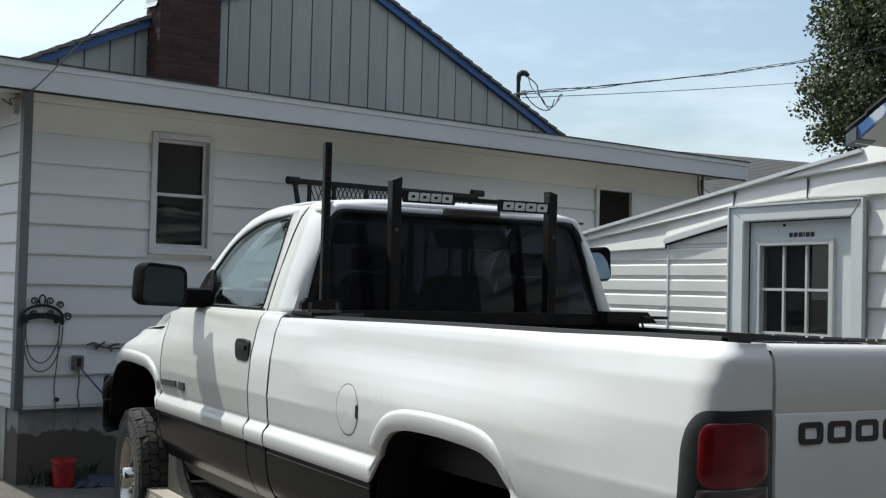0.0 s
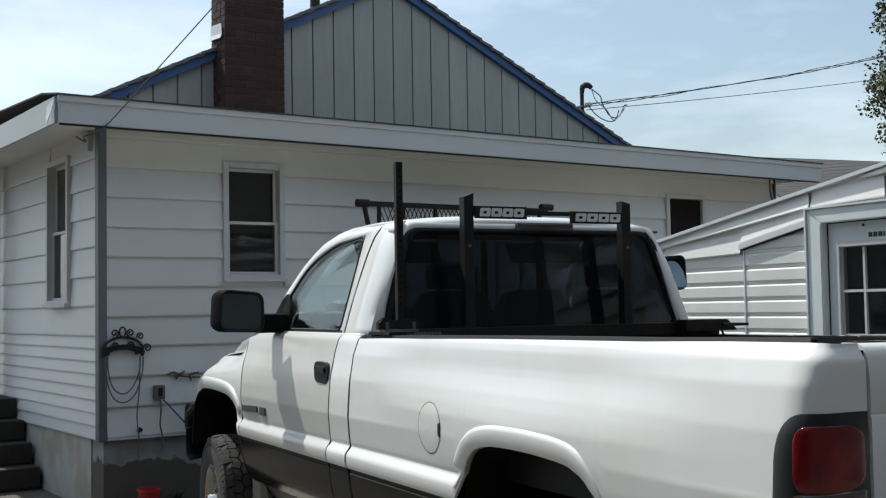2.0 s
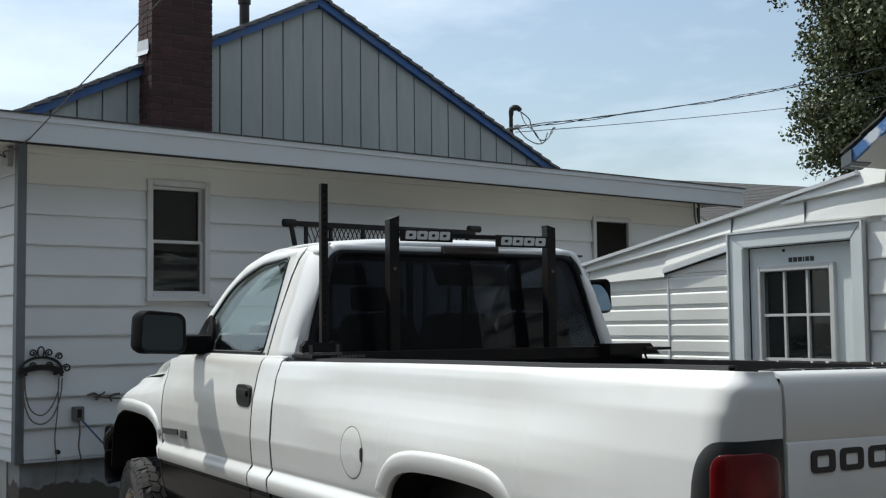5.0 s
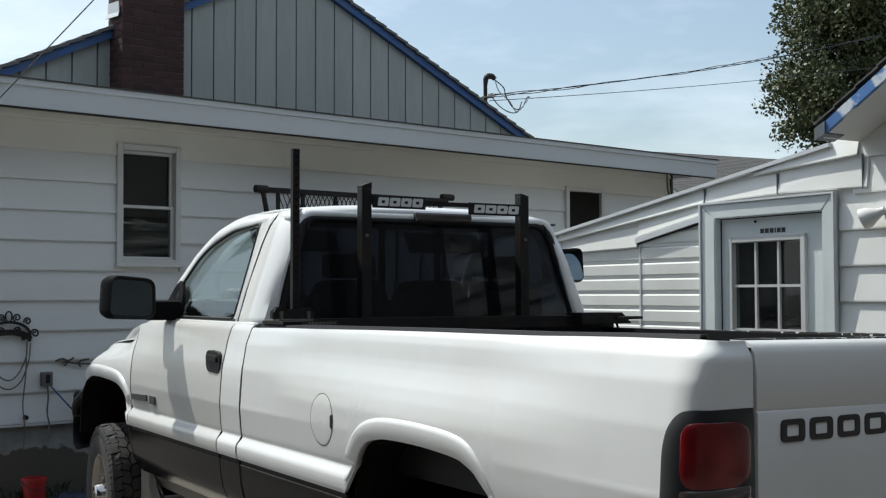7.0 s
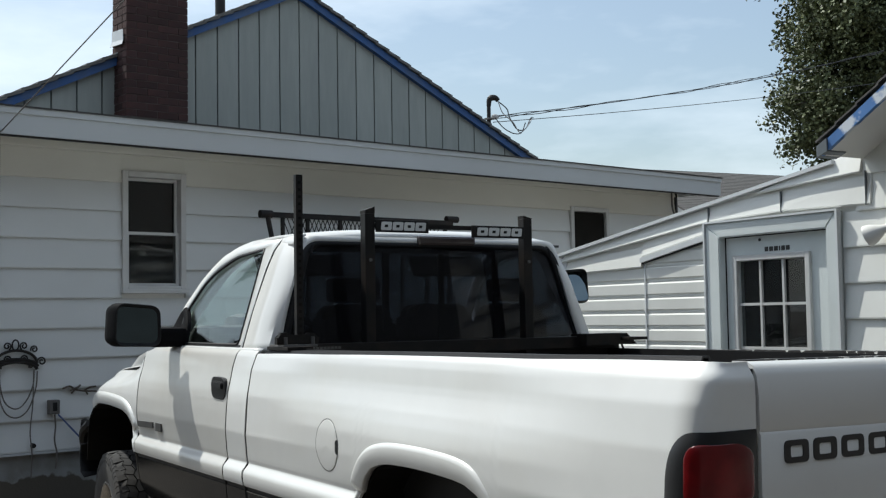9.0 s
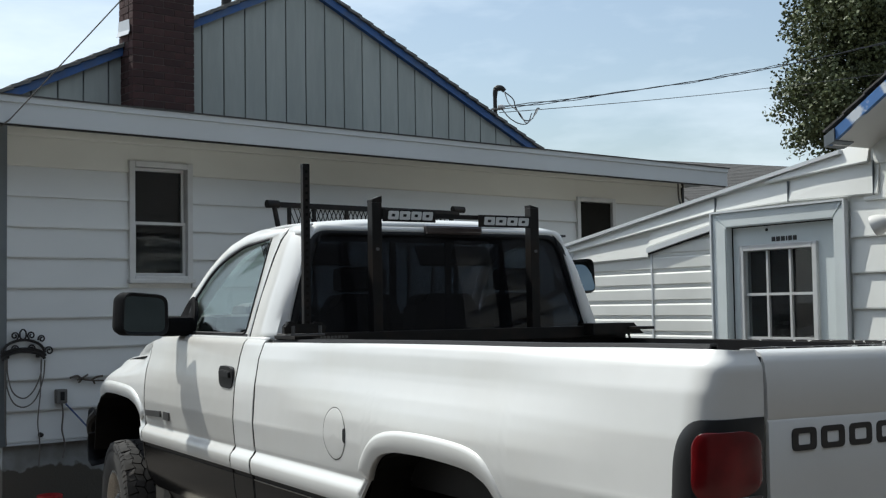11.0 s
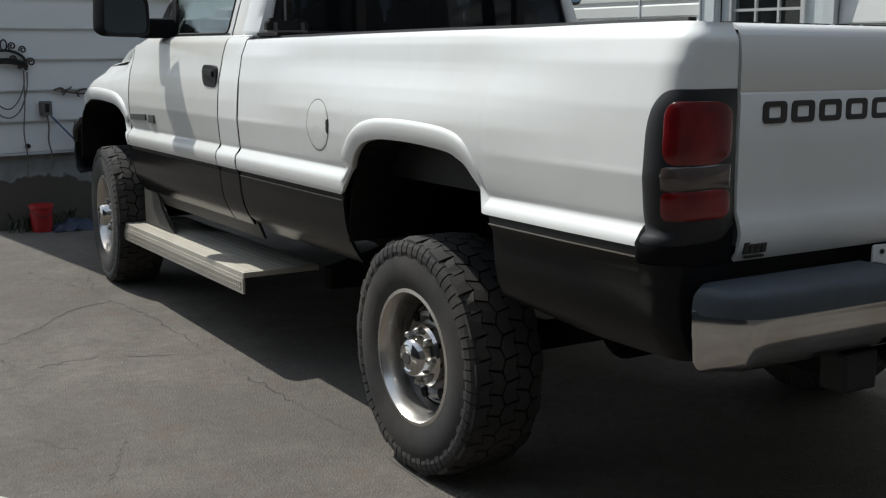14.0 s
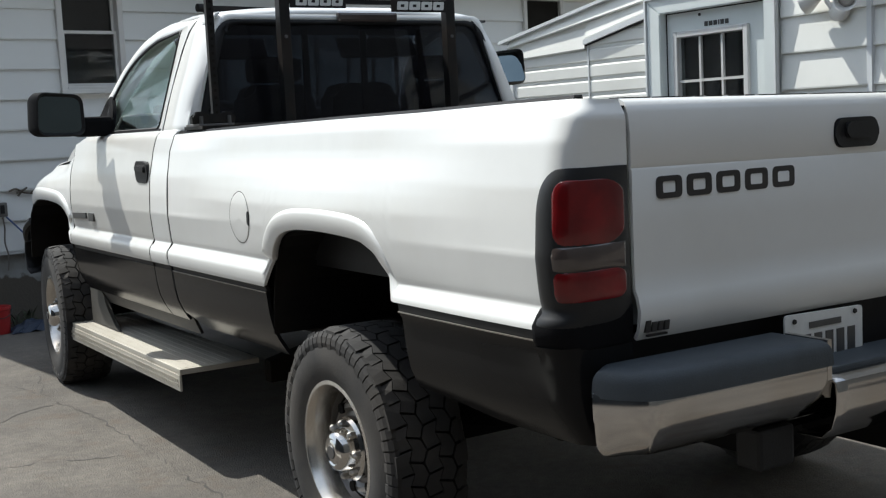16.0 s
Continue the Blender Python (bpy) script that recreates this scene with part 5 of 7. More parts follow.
        L.parent = T

        def wrap(z0, z1, p0, p1, out, nz=8):
            """A strip of the corner between two heights; p0, p1: shares of the way round."""
            return grid([[tuple(corner(s, p0 + (p1 - p0) * j / 16, z0 + (z1 - z0) * i / nz, out)) for j in range(17)] for i in range(nz + 1)])

        def patch(z0, z1, p0, p1, edge, bulge, rz, rp, both=True, nv=14, nu=14):
            """A rounded patch on the corner; rz, rp: corner size as shares of its half height and width."""
            rows_ = []
            for i in range(nv + 1):
                v = math.sin(math.pi / 2 * (-1 + 2 * i / nv))
                e = max(0.0, (abs(v) - (1 - rz)) / rz)
                cut_ = rp * (1 - math.sqrt(max(0.0, 1 - e * e))) * (p1 - p0) / 2
                a_ = p0 + cut_ * (1.0 if v > 0 or both else 0.25)
                b_ = p1 - (cut_ if both else 0.0)
                row_ = []
                for j in range(nu + 1):
                    u = math.sin(math.pi / 2 * (-1 + 2 * j / nu))
                    row_.append(tuple(corner(s, a_ + (b_ - a_) * (u + 1) / 2, (z0 + z1) / 2 + v * (z1 - z0) / 2, edge + bulge * (1 - abs(u) ** 5) * (1 - abs(v) ** 5))))
                rows_.append(row_)
            return grid(rows_)
        solid(part("lamp_bezel", patch(0.885, 1.242, 0.02, 0.995, 0.004, 0.010, 0.62, 0.80, both=False, nv=30, nu=22), LAMP_BLACK, L, "black lamp surround", smooth=True), 0.008)
        for nm, z0, z1, mt, lab, rz, rp in (("red_lens", 1.072, 1.216, RED_LENS, "red upper lens", 0.50, 0.50), ("clear_lens", 1.016, 1.0715, SMOKE_LENS, "smoky reversing lens", 0.12, 0.03), ("red_lens", 0.948, 1.0155, RED_LENS, "red lower lens", 0.5, 0.24)):
            solid(part(nm, patch(z0, z1, 0.325, 0.95, 0.0150, 0.005, rz, rp), mt, L, lab, smooth=True), 0.004)
        # dark corner below the lamp
        solid(part("rear_corner_cover", wrap(0.615, 0.846, 0.0, 1.0, 0.001, 8), GREY_CLAD, T, "dark grey corner cover", smooth=True), 0.012, crisp=True)
        cap = grid([[tuple(corner(s, k / 16, z, out)) for k in range(17)] for z, out in ((0.835, 0.0005), (0.842, 0.002), (0.86, 0.003), (0.89, 0.004), (0.912, 0.004), (0.922, 0.003), (0.928, 0.0))])
        solid(part("corner_cap", cap, SHELL_BLACK, T, "bulging black corner cap", smooth=True), 0.012)
        part("bed_corner_top", prism([(s * 0.795, -1.02), (s * 0.905, -1.02), (s * 0.895, -1.075), (s * 0.865, -1.115), (s * 0.795, -1.128)], 2, 1.372 if s < 0 else 1.33, 1.3885 if s < 0 else 1.346, bevel=0.004), WHITE_PAINT, T)
        # wheels
        build_wheel(T, s * 0.875, 0.0, 0.370, s)
        build_wheel(T, s * 0.885, 3.40, 0.414, s, front=True).rotation_euler = (0, 0, radians(-4.5))
        # running board with pressed tread
        rb = new("running_board")
        rb.parent = T
        rb.location = (0, 0, -0.013)
        x0, x1 = (0.655, 1.002)
        part("deck", box(min(s * x0, s * x1), max(s * x0, s * x1), 1.38, 3.10, 0.405, 0.428, 0.003), CHECKER, rb, "aluminium running board deck")
        part("front_lip", box(min(s * (x1 - 0.006), s * (x1 + 0.004)), max(s * (x1 - 0.006), s * (x1 + 0.004)), 1.38, 3.10, 0.338, 0.404), CHECKER, rb, "aluminium lip with pressed lugs")
        bm = bmesh.new()
        for i in range(72):
            y = 1.40 + i * 0.0237
            for zz in (0.352, 0.374):
                box(min(s * (x1 + 0.003), s * (x1 + 0.008)), max(s * (x1 + 0.003), s * (x1 + 0.008)), y, y + 0.011, zz, zz + 0.014, bm=bm)
        tagged(part("pressed_lug", bm, CHECKER, rb), kind="stuff")
        for i in range(9):
            xx = x0 + 0.012 + i * 0.036
            part("tread_rib", box(min(s * xx, s * (xx + 0.029)), max(s * xx, s * (xx + 0.029)), 1.40, 3.08, 0.427, 0.4292), CHECKER, rb)
        for yb in (1.6, 2.3, 2.95):
            part("bracket", box(min(s * 0.60, s * 0.90), max(s * 0.60, s * 0.90), yb, yb + 0.05, 0.38, 0.404), UNDER, rb)
        part("end_gusset", prism([(0.30, 0.33), (0.64, 0.33), (0.64, 0.42), (0.30, 0.50)] if s > 0 else [(-0.30, 0.33), (-0.64, 0.33), (-0.64, 0.42), (-0.30, 0.50)], 1, 1.30, 1.36), UNDER, rb)
        part("mud_flap", prism([(2.50, 0.418), (2.96, 0.418), (2.96, 0.80), (2.885, 0.80), (2.80, 0.66), (2.68, 0.52), (2.58, 0.45)], 0, min(s * 0.895, s * 0.915), max(s * 0.895, s * 0.915), bevel=0.004), DUSTY_PLATE, T, "dusty mud guard behind the front wheel")
    # fuel door on the driver's side
    def disc(rings, n=48):
        rows_ = []
        for r, out in rings:
            rows_.append([(-(side_x(0.632 + r * math.cos(t * 2 * math.pi / n), 1.068 + r * math.sin(t * 2 * math.pi / n)) + out), 0.632 + r * math.cos(t * 2 * math.pi / n), 1.068 + r * math.sin(t * 2 * math.pi / n)) for t in range(n)])
        return grid(rows_, closed=True)
    fd = part("fuel_door", disc(((0.0005, 0.0075), (0.04, 0.0075), (0.08, 0.0078), (0.0865, 0.0072), (0.088, 0.004))), WHITE_PAINT, T, "round white fuel door", smooth=True)
    part("fuel_door_ring", disc(((0.0876, 0.003), (0.0878, 0.0066), (0.0908, 0.0066), (0.0910, 0.003))), GALV, fd)
    part("finger_notch", prism(rounded([(0.542, 1.040), (0.542, 1.094), (0.560, 1.088), (0.560, 1.048)], 0.008, 3), 0, -1.0085, -0.998), BLACK_TRIM, fd)
    # tailgate
    tg = new("tailgate")
    tg.parent = T
    rows = []
    for z, o in ((0.840, 0.0), (0.86, -0.012), (0.905, -0.020), (0.935, -0.012), (0.955, -0.003), (1.0, -0.002), (1.10, -0.002), (1.225, -0.003), (1.232, 0.002), (1.24, -0.001), (1.31, -0.001), (1.358, 0.004), (1.378, 0.014), (1.386, 0.03), (1.386, 0.075)):
        rows.append([(x, -1.152 + o - 0.004 * (1 - (x / 0.78) ** 2), z - 0.018 * (x + 0.78) / 1.56 * sm(0.9, 1.38, z)) for x in [-0.783 + 1.566 * i / 14 for i in range(15)]])
    solid(part("gate_skin", grid(rows), WHITE_PAINT, tg, "white tailgate skin", smooth=True), 0.01, crisp=True)
    part("gate_inner", box(-0.775, 0.775, -1.09, -1.078, 0.86, 1.362), WHITE_PAINT, tg)
    part("gate_cap", prism([(-0.775, 1.386), (0.775, 1.368), (0.775, 1.376), (-0.775, 1.394)], 1, -1.118, -1.08), CAP_SCUFF, tg, "scuffed black tailgate cap")
    part("handle_bezel", prism(rounded([(-0.104, 1.243), (0.068, 1.243), (0.068, 1.320), (-0.104, 1.320)], 0.032, 5), 1, -1.168, -1.150, bevel=0.004), BLACK_TRIM, tg, "black handle bezel")
    part("gate_handle", prism(rounded([(-0.068, 1.268), (0.032, 1.268), (0.032, 1.308), (-0.068, 1.308)], 0.014, 4), 1, -1.176, -1.164, bevel=0.004), BLACK_TRIM, tg, "black tailgate handle")
    for sx in (-1, 1):
        part("gate_gap", box(min(sx * 0.7835, sx * 0.794), max(sx * 0.7835, sx * 0.794), -1.142, -1.10, 0.845, 1.375), BLACK_TRIM, tg)
    # maker's mark as plain blocks
    x = -0.712
    for k in range(5):
        w, h = 0.079, 0.052
        o_ = rounded([(x, 0, 1.158), (x + w, 0, 1.158), (x + w, 0, 1.158 + h), (x, 0, 1.158 + h)], 0.014, 4)
        i_ = rounded([(x + 0.019, 0, 1.171), (x + w - 0.019, 0, 1.171), (x + w - 0.019, 0, 1.158 + h - 0.013), (x + 0.019, 0, 1.158 + h - 0.013)], 0.005, 4)
        bm = grid([[(a, yy, c) for a, b, c in ring] for ring, yy in ((i_, -1.156), (i_, -1.1635), (o_, -1.1635), (o_, -1.156))], closed=True)
        part("mark_block", bm, LETTER, tg)
        x += w + 0.016
    # small black sticker: a swoosh over four slanted blocks and a thin bar
    stk = part("sticker", prism([(-0.760, 0.892), (-0.742, 0.899), (-0.715, 0.912), (-0.698, 0.905), (-0.712, 0.902), (-0.730, 0.893), (-0.748, 0.886)], 1, -1.1725, -1.166), LETTER, tg, "small black sticker")
    for q in range(4):
        x = -0.770 + q * 0.019
        part("sticker_mark", prism([(x, 0.856), (x + 0.014, 0.856), (x + 0.018, 0.878 + 0.005 * (q == 0)), (x + 0.004, 0.878 + 0.005 * (q == 0))], 1, -1.1765, -1.168), LETTER, stk)
    part("sticker_mark", prism([(-0.762, 0.845), (-0.702, 0.845), (-0.702, 0.850), (-0.762, 0.850)], 1, -1.1745, -1.166), LETTER, stk)
    # bed floor, front wall, lower rear
    part("bed_floor", box(-0.83, 0.83, -1.075, 1.36, 0.90, 0.92), BLACK_TRIM, T, "black bed liner floor")
    part("bed_front_wall", box(-0.90, 0.90, 1.355, 1.383, 0.62, 1.385), BLACK_TRIM, T, "black bed front wall")
    part("rear_sill", box(-0.80, 0.80, -1.12, -1.06, 0.66, 0.838), BLACK_TRIM, T)
    # chassis
    for sx in (-1, 1):
        part("chassis_rail", box(min(sx * 0.40, sx * 0.48), max(sx * 0.40, sx * 0.48), -1.2, 4.0, 0.52, 0.66), UNDER, T)
        part("leaf_spring", tube(smooth_line([(sx * 0.56, -0.75, 0.58), (sx * 0.56, 0.0, 0.42), (sx * 0.56, 0.75, 0.56)], 6), 0.035, 6), UNDER, T)
    for y, z in ((0.0, 0.374), (3.42, 0.423)):
        part("axle", lathe([(-0.80, 0.05), (-0.2, 0.05), (-0.14, 0.13), (0.14, 0.13), (0.2, 0.05), (0.80, 0.05)], n=20, centre=(0, y, z)), UNDER, T)
    part("underbody_floor", box(-0.86, 0.86, 1.2, 4.0, 0.60, 0.64), UNDER, T)
    for x, a, b in ((0.44, -0.52, 0.52), (0.88, -1.08, -0.52), (0.88, 0.52, 1.3)):
        part("bed_underside", box(-x, x, a, b, 0.80, 0.895), UNDER, T)
    part("exhaust_pipe", tube([(0.55, 1.0, 0.5), (0.55, -0.6, 0.52), (0.72, -0.95, 0.55)], 0.035), STEEL, T)
    part("spare_tyre", lathe([(0.46, 0.20), (0.45, 0.30), (0.48, 0.36), (0.62, 0.36), (0.65, 0.30), (0.64, 0.20)], n=32), RUBBER, T, "spare tyre under the bed").matrix_local = Matrix.Translation((0, -0.62, 0)) @ Euler((0, radians(-90), 0)).to_matrix().to_4x4()
    part("spare_carrier", box(-0.35, 0.25, -0.95, -0.55, 0.52, 0.66, 0.05), UNDER, T)
    # rear bumper: chrome wings with rubber tops, lower middle
    bp = new("rear_bumper")
    bp.parent = T
    sect = [(-0.0, 0.775), (-0.012, 0.782), (-0.10, 0.778), (-0.118, 0.770), (-0.122, 0.745), (-0.118, 0.70), (-0.105, 0.655), (-0.075, 0.628), (0.0, 0.625)]

    def chrome(x0, x1, drop, wrapend=0):
        rows_ = []
        for i in range(17):
            u = i / 16
            xx = x0 + (x1 - x0) * u
            turn = sm(0.80, 0.955, abs(xx)) if wrapend else 0
            rows_.append([(xx, -1.205 + (dy) * (1 - 0.72 * turn) - 0.018 * (1 - (xx / 1.0) ** 2), 0.70 + (z - drop - 0.70) * (1 - 0.25 * turn * (1 if z < 0.7 else 0))) for dy, z in sect])
        return grid(rows_)
    for s in (-1, 1):
        way = smooth_line([(0.335, -1.318, 0), (0.60, -1.316, 0), (0.80, -1.313, 0), (0.862, -1.308, 0), (0.888, -1.291, 0), (0.918, -1.252, 0), (0.944, -1.214, 0), (0.950, -1.204, 0)], 5)
        rows = []
        for i, p in enumerate(way):
            d = (way[min(i + 1, len(way) - 1)] - way[max(i - 1, 0)]).normalized()
            n_ = Vector((d.y * -1, d.x, 0)) * -1
            lift = 0.02 * sm(0.8, 1.0, i / (len(way) - 1))
            lim = 1 - 0.8 * sm(0.55, 0.95, i / (len(way) - 1))
            rows.append([(s * (p.x + n_.x * (o if o > -0.005 else o * lim)), p.y + n_.y * (o if o > -0.005 else o * lim), z) for z, o in ((0.758, -0.03), (0.757, -0.004), (0.753, 0.003), (0.746, 0.0065), (0.735, 0.0085), (0.715, 0.009), (0.69, 0.0075), (0.665 + lift, 0.001), (0.642 + lift, -0.010), (0.622 + lift, -0.026), (0.608 + lift, -0.048), (0.600 + lift, -0.09))])
        solid(part("chrome_wing", grid(rows), CHROME, bp, "chrome bumper wing", smooth=True), 0.005, crisp=True)
        pad = [(p_.x, p_.y) for p_ in smooth_line([(0.340, -1.345, 0), (0.60, -1.340, 0), (0.80, -1.334, 0), (0.872, -1.322, 0), (0.905, -1.296, 0), (0.935, -1.252, 0), (0.955, -1.205, 0)], 4)] + [(0.90, -1.16), (0.34, -1.16)]
        rings = []
        for z, ins in ((0.741, -0.002), (0.751, -0.002), (0.774, 0.0), (0.786, 0.003), (0.795, 0.009), (0.801, 0.017), (0.804, 0.030)):
            rings.append([(s * (0.64 + (a - 0.64) * (1 - ins / 0.31)), -1.24 + (b + 1.24) * (1 - ins / 0.10), z) for a, b in pad])
        bm = grid(rings, closed=True)
        bm.verts.ensure_lookup_table()
        bm.faces.new(bm.verts[:len(pad)])
        bm.faces.new(bm.verts[-len(pad):])
        part("step_pad", bm, BUMPER_PAD, bp, "blue-grey rubber step pad", smooth=True)
        part("pad_end", box(min(s * 0.325, s * 0.34), max(s * 0.325, s * 0.34), -1.33, -1.2, 0.66, 0.80), CHROME, bp)
    solid(part("chrome_middle", chrome(-0.325, 0.325, 0.075), CHROME, bp, "lower chrome middle step", smooth=True), 0.006)
    part("middle_pad", box(-0.32, 0.32, -1.30, -1.16, 0.702, 0.722, 0.006), BUMPER_PAD, bp)
    part("bumper_bracket", box(-0.5, 0.5, -1.2, -1.0, 0.56, 0.66), UNDER, bp)
    part("tow_hitch", box(-0.06, 0.06, -1.36, -1.0, 0.47, 0.55, 0.008), UNDER, bp)
    part("trailer_socket", box(-0.52, -0.40, -1.28, -1.2, 0.50, 0.60, 0.01), BLACK_TRIM, bp)
    # number plate with plain bars
    npl = new("number_plate")
    npl.parent = T
    part("plate", prism(rounded([(-0.322, 0.688), (-0.030, 0.682), (-0.030, 0.832), (-0.322, 0.838)], 0.012, 3), 1, -1.185, -1.180), WHITE_MARK, npl, "white number plate")
    x = -0.300
    for w in (0.028, 0.028, 0.028, 0.028, 0.028, 0.028):
        part("plate_bar", box(x, x + w, -1.1875, -1.1855, 0.712, 0.782), BADGE, npl)
        x += 0.042
    part("plate_bar", box(-0.235, -0.115, -1.1875, -1.1855, 0.796, 0.812), BADGE, npl)
    for xx in (-0.290, -0.062):
        for zz in (0.698, 0.820):
            part("plate_bolt", lathe([(0, 0.007), (0.004, 0.006)], n=8), IRON, npl).matrix_local = Matrix.Translation((xx, -1.1865, zz)) @ Euler((0, 0, radians(-90))).to_matrix().to_4x4()
    # roof
    rows = []
    for y, zc, ze, hw in ((1.478, 1.852, 1.822, 0.672), (1.50, 1.872, 1.842, 0.690), (1.55, 1.886, 1.856, 0.700), (1.72, 1.893, 1.862, 0.700), (1.88, 1.889, 1.861, 0.696), (2.00, 1.881, 1.855, 0.688), (2.10, 1.868, 1.845, 0.676), (2.18, 1.850, 1.828, 0.664)):
        rows.append([(hw * u - 0.0425 * (u + 1), y + 0.02 * abs(u) ** 3, ze + (zc - ze) * (1 - abs(u) ** 3.2)) for u in [-1 + 2 * i / 20 for i in range(21)]])
    solid(part("roof", grid(rows), WHITE_PAINT, T, "white cab roof", smooth=True), 0.02)
    for s in (-1, 1):
        q = 0.0 if s < 0 else 0.090
        part("roof_joint", tube([(s * (0.640 - q), 1.482, 1.842), (s * (0.665 - q), 1.468, 1.812), (s * (0.672 - q), 1.462, 1.78)], 0.007), BLACK_TRIM, T)
    rows = [[(-0.690, y, 1.860), (-0.706, y, 1.852), (-0.718, y, 1.836), (-0.730, y, 1.815)] for y in stations(1.475, 1.665, 0.06)]
    solid(part("drip_rail", grid(rows), WHITE_PAINT, T, smooth=True), 0.01)
    rows = []
    for v in range(7):
        y, z = 2.10 + 0.66 * v / 6, 1.846 - 0.48 * (v / 6) ** 1.4
        hw = 0.66 + 0.22 * v / 6
        rows.append([(hw * u, y + 0.10 * (1 - u * u), z) for u in [-1 + i / 5 for i in range(11)]])
    gl = solid(part("windscreen", grid(rows), CLEAR, T, "windscreen glass", smooth=True), 0.005)
    gl.visible_shadow = False
    # back of the cab: frame and glass
    gi = rounded([(-0.845, 0, 1.335), (-0.695, 0, 1.828), (0.585, 0, 1.828), (0.735, 0, 1.335)], 0.075, 8)
    go = rounded([(-0.862, 0, 1.30), (-0.690, 0, 1.855), (0.605, 0, 1.855), (0.765, 0, 1.30)], 0.05, 8)
    yb = lambda z: 1.428 + 0.05 * sm(1.6, 1.86, z)
    ring_strip("cab_back_panel", [(p[0], yb(p[2]), p[2]) for p in gi], [(p[0], yb(p[2]), p[2]) for p in go], WHITE_PAINT, T, "white cab back panel", 0.012)
    part("cab_back_lower", box(-0.90, 0.90, 1.42, 1.435, 0.66, 1.35), WHITE_PAINT, T)
    bm = bmesh.new()
    bm.faces.new([bm.verts.new((p[0], yb(p[2]) + 0.004, p[2])) for p in gi])
    rg = part("rear_window", bm, TINT, T, "dark tinted sliding rear window")
    solid(rg, 0.004)
    ins = [(p[0] * 0.965, yb(p[2]) - 0.003, 1.59 + (p[2] - 1.59) * 0.93) for p in gi]
    ring_strip("rear_seal", ins, [(p[0] * 1.012, yb(p[2]) - 0.005, 1.59 + (p[2] - 1.59) * 1.02) for p in gi], BLACK_TRIM, rg, "black rubber seal", 0.006)
    for x in (-0.30, -0.015, 0.28):
        part("slider_bar", box(x - 0.014, x + 0.014, 1.488, 1.500, 1.36, 1.79), DASH, rg)
    part("high_brake_lamp", box(-0.15, 0.15, 1.452, 1.49, 1.822, 1.866, 0.012), SMOKE_LENS, T, "high mounted brake lamp")
    for x in (-0.58, -0.25, 0.0, 0.25, 0.58):
        part("roof_marker", box(x - 0.03, x + 0.03, 1.94, 2.01, 1.845 if abs(x) > 0.5 else 1.866, 1.868 if abs(x) > 0.5 else 1.888, 0.008), RED_LENS, T)
    # interior
    part("bench_seat", box(-0.70, 0.70, 1.60, 2.10, 0.95, 1.10, 0.05), SEAT, T, "grey cloth bench seat")
    for x in (-0.42, 0.0, 0.42):
        part("seat_back", prism(rounded([(x - 0.20, 1.08), (x + 0.20, 1.08), (x + 0.16, 1.56), (x - 0.16, 1.56)], 0.06, 4), 1, 1.52, 1.64, bevel=0.03), SEAT, T, "grey cloth seat back")
    for x in (-0.42, 0.42):
        part("head_rest", box(x - 0.12, x + 0.12, 1.53, 1.62, 1.57, 1.68, 0.03), SEAT, T)
    part("dashboard", box(-0.80, 0.80, 2.38, 2.78, 1.10, 1.478, 0.05), DASH, T, "dark dashboard")
    part("instrument_hood", box(-0.62, -0.20, 2.46, 2.70, 1.36, 1.535, 0.07), DASH, T, "dark instrument hood")
    part("dash_paper", box(-0.60, -0.56, 2.64, 2.68, 1.476, 1.480), WHITE_MARK, T, "white paper on the dashboard")
    wheel_ring = [(-0.42 + 0.19 * math.cos(t * math.pi / 12), 2.30 - 0.07 * math.sin(t * math.pi / 12), 1.33 + 0.175 * math.sin(t * math.pi / 12)) for t in range(25)]
    part("steering_wheel", tube(wheel_ring, 0.016), DASH, T)
    part("cab_floor", box(-0.88, 0.88, 1.45, 2.85, 0.66, 0.70), DASH, T)
    part("headliner", box(-0.66, 0.66, 1.50, 2.14, 1.828, 1.838), SEAT, T)
    for x in (-0.64, 0.20):
        part("sun_visor", prism(rounded([(2.20, 1.815), (2.175, 1.820), (2.10, 1.715), (2.125, 1.708)], 0.01, 3), 0, x, x + 0.44, bevel=0.006), DASH, T, "dark folded sun visor")
    part("firewall", box(-0.86, 0.86, 2.83, 2.87, 0.66, 1.33), DASH, T)
    # hood and front
    rows = []
    for y, zc, hw in ((2.72, 1.385, 0.875), (2.86, 1.392, 0.872), (3.0, 1.388, 0.866), (3.15, 1.375, 0.855), (3.35, 1.342, 0.842), (3.57, 1.282, 0.82), (3.75, 1.215, 0.79), (3.9, 1.14, 0.75), (4.03, 1.04, 0.70), (4.06, 0.96, 0.69)):
        rows.append([(hw * u, y - 0.08 * abs(u) ** 4 * sm(3.5, 4.0, y), zc - 0.035 * abs(u) ** 5 - (0.10 if abs(u) > 0.999 else 0)) for u in [-1, -0.998, -0.97, -0.9, -0.75, -0.5, -0.25, 0, 0.25, 0.5, 0.75, 0.9, 0.97, 0.998, 1]])
    solid(part("hood", grid(rows), WHITE_PAINT, T, "white hood", smooth=True), 0.012)
    part("grille", box(-0.62, 0.62, 4.06, 4.11, 0.86, 1.08, 0.02), CHROME, T)
    for s in (-1, 1):
        part("headlamp", box(min(s * 0.63, s * 0.86), max(s * 0.63, s * 0.86), 3.98, 4.06, 0.88, 1.06, 0.03), SMOKE_LENS, T)
        part("bumper_guard", tube(smooth_line([(s * 0.55, 4.32, 0.62), (s * 0.75, 4.30, 0.66), (s * 0.90, 4.22, 0.72), (s * 0.95, 4.12, 0.84), (s * 0.93, 4.05, 0.90)], 5), 0.03), BLACK_STEEL, T)
    rows = []
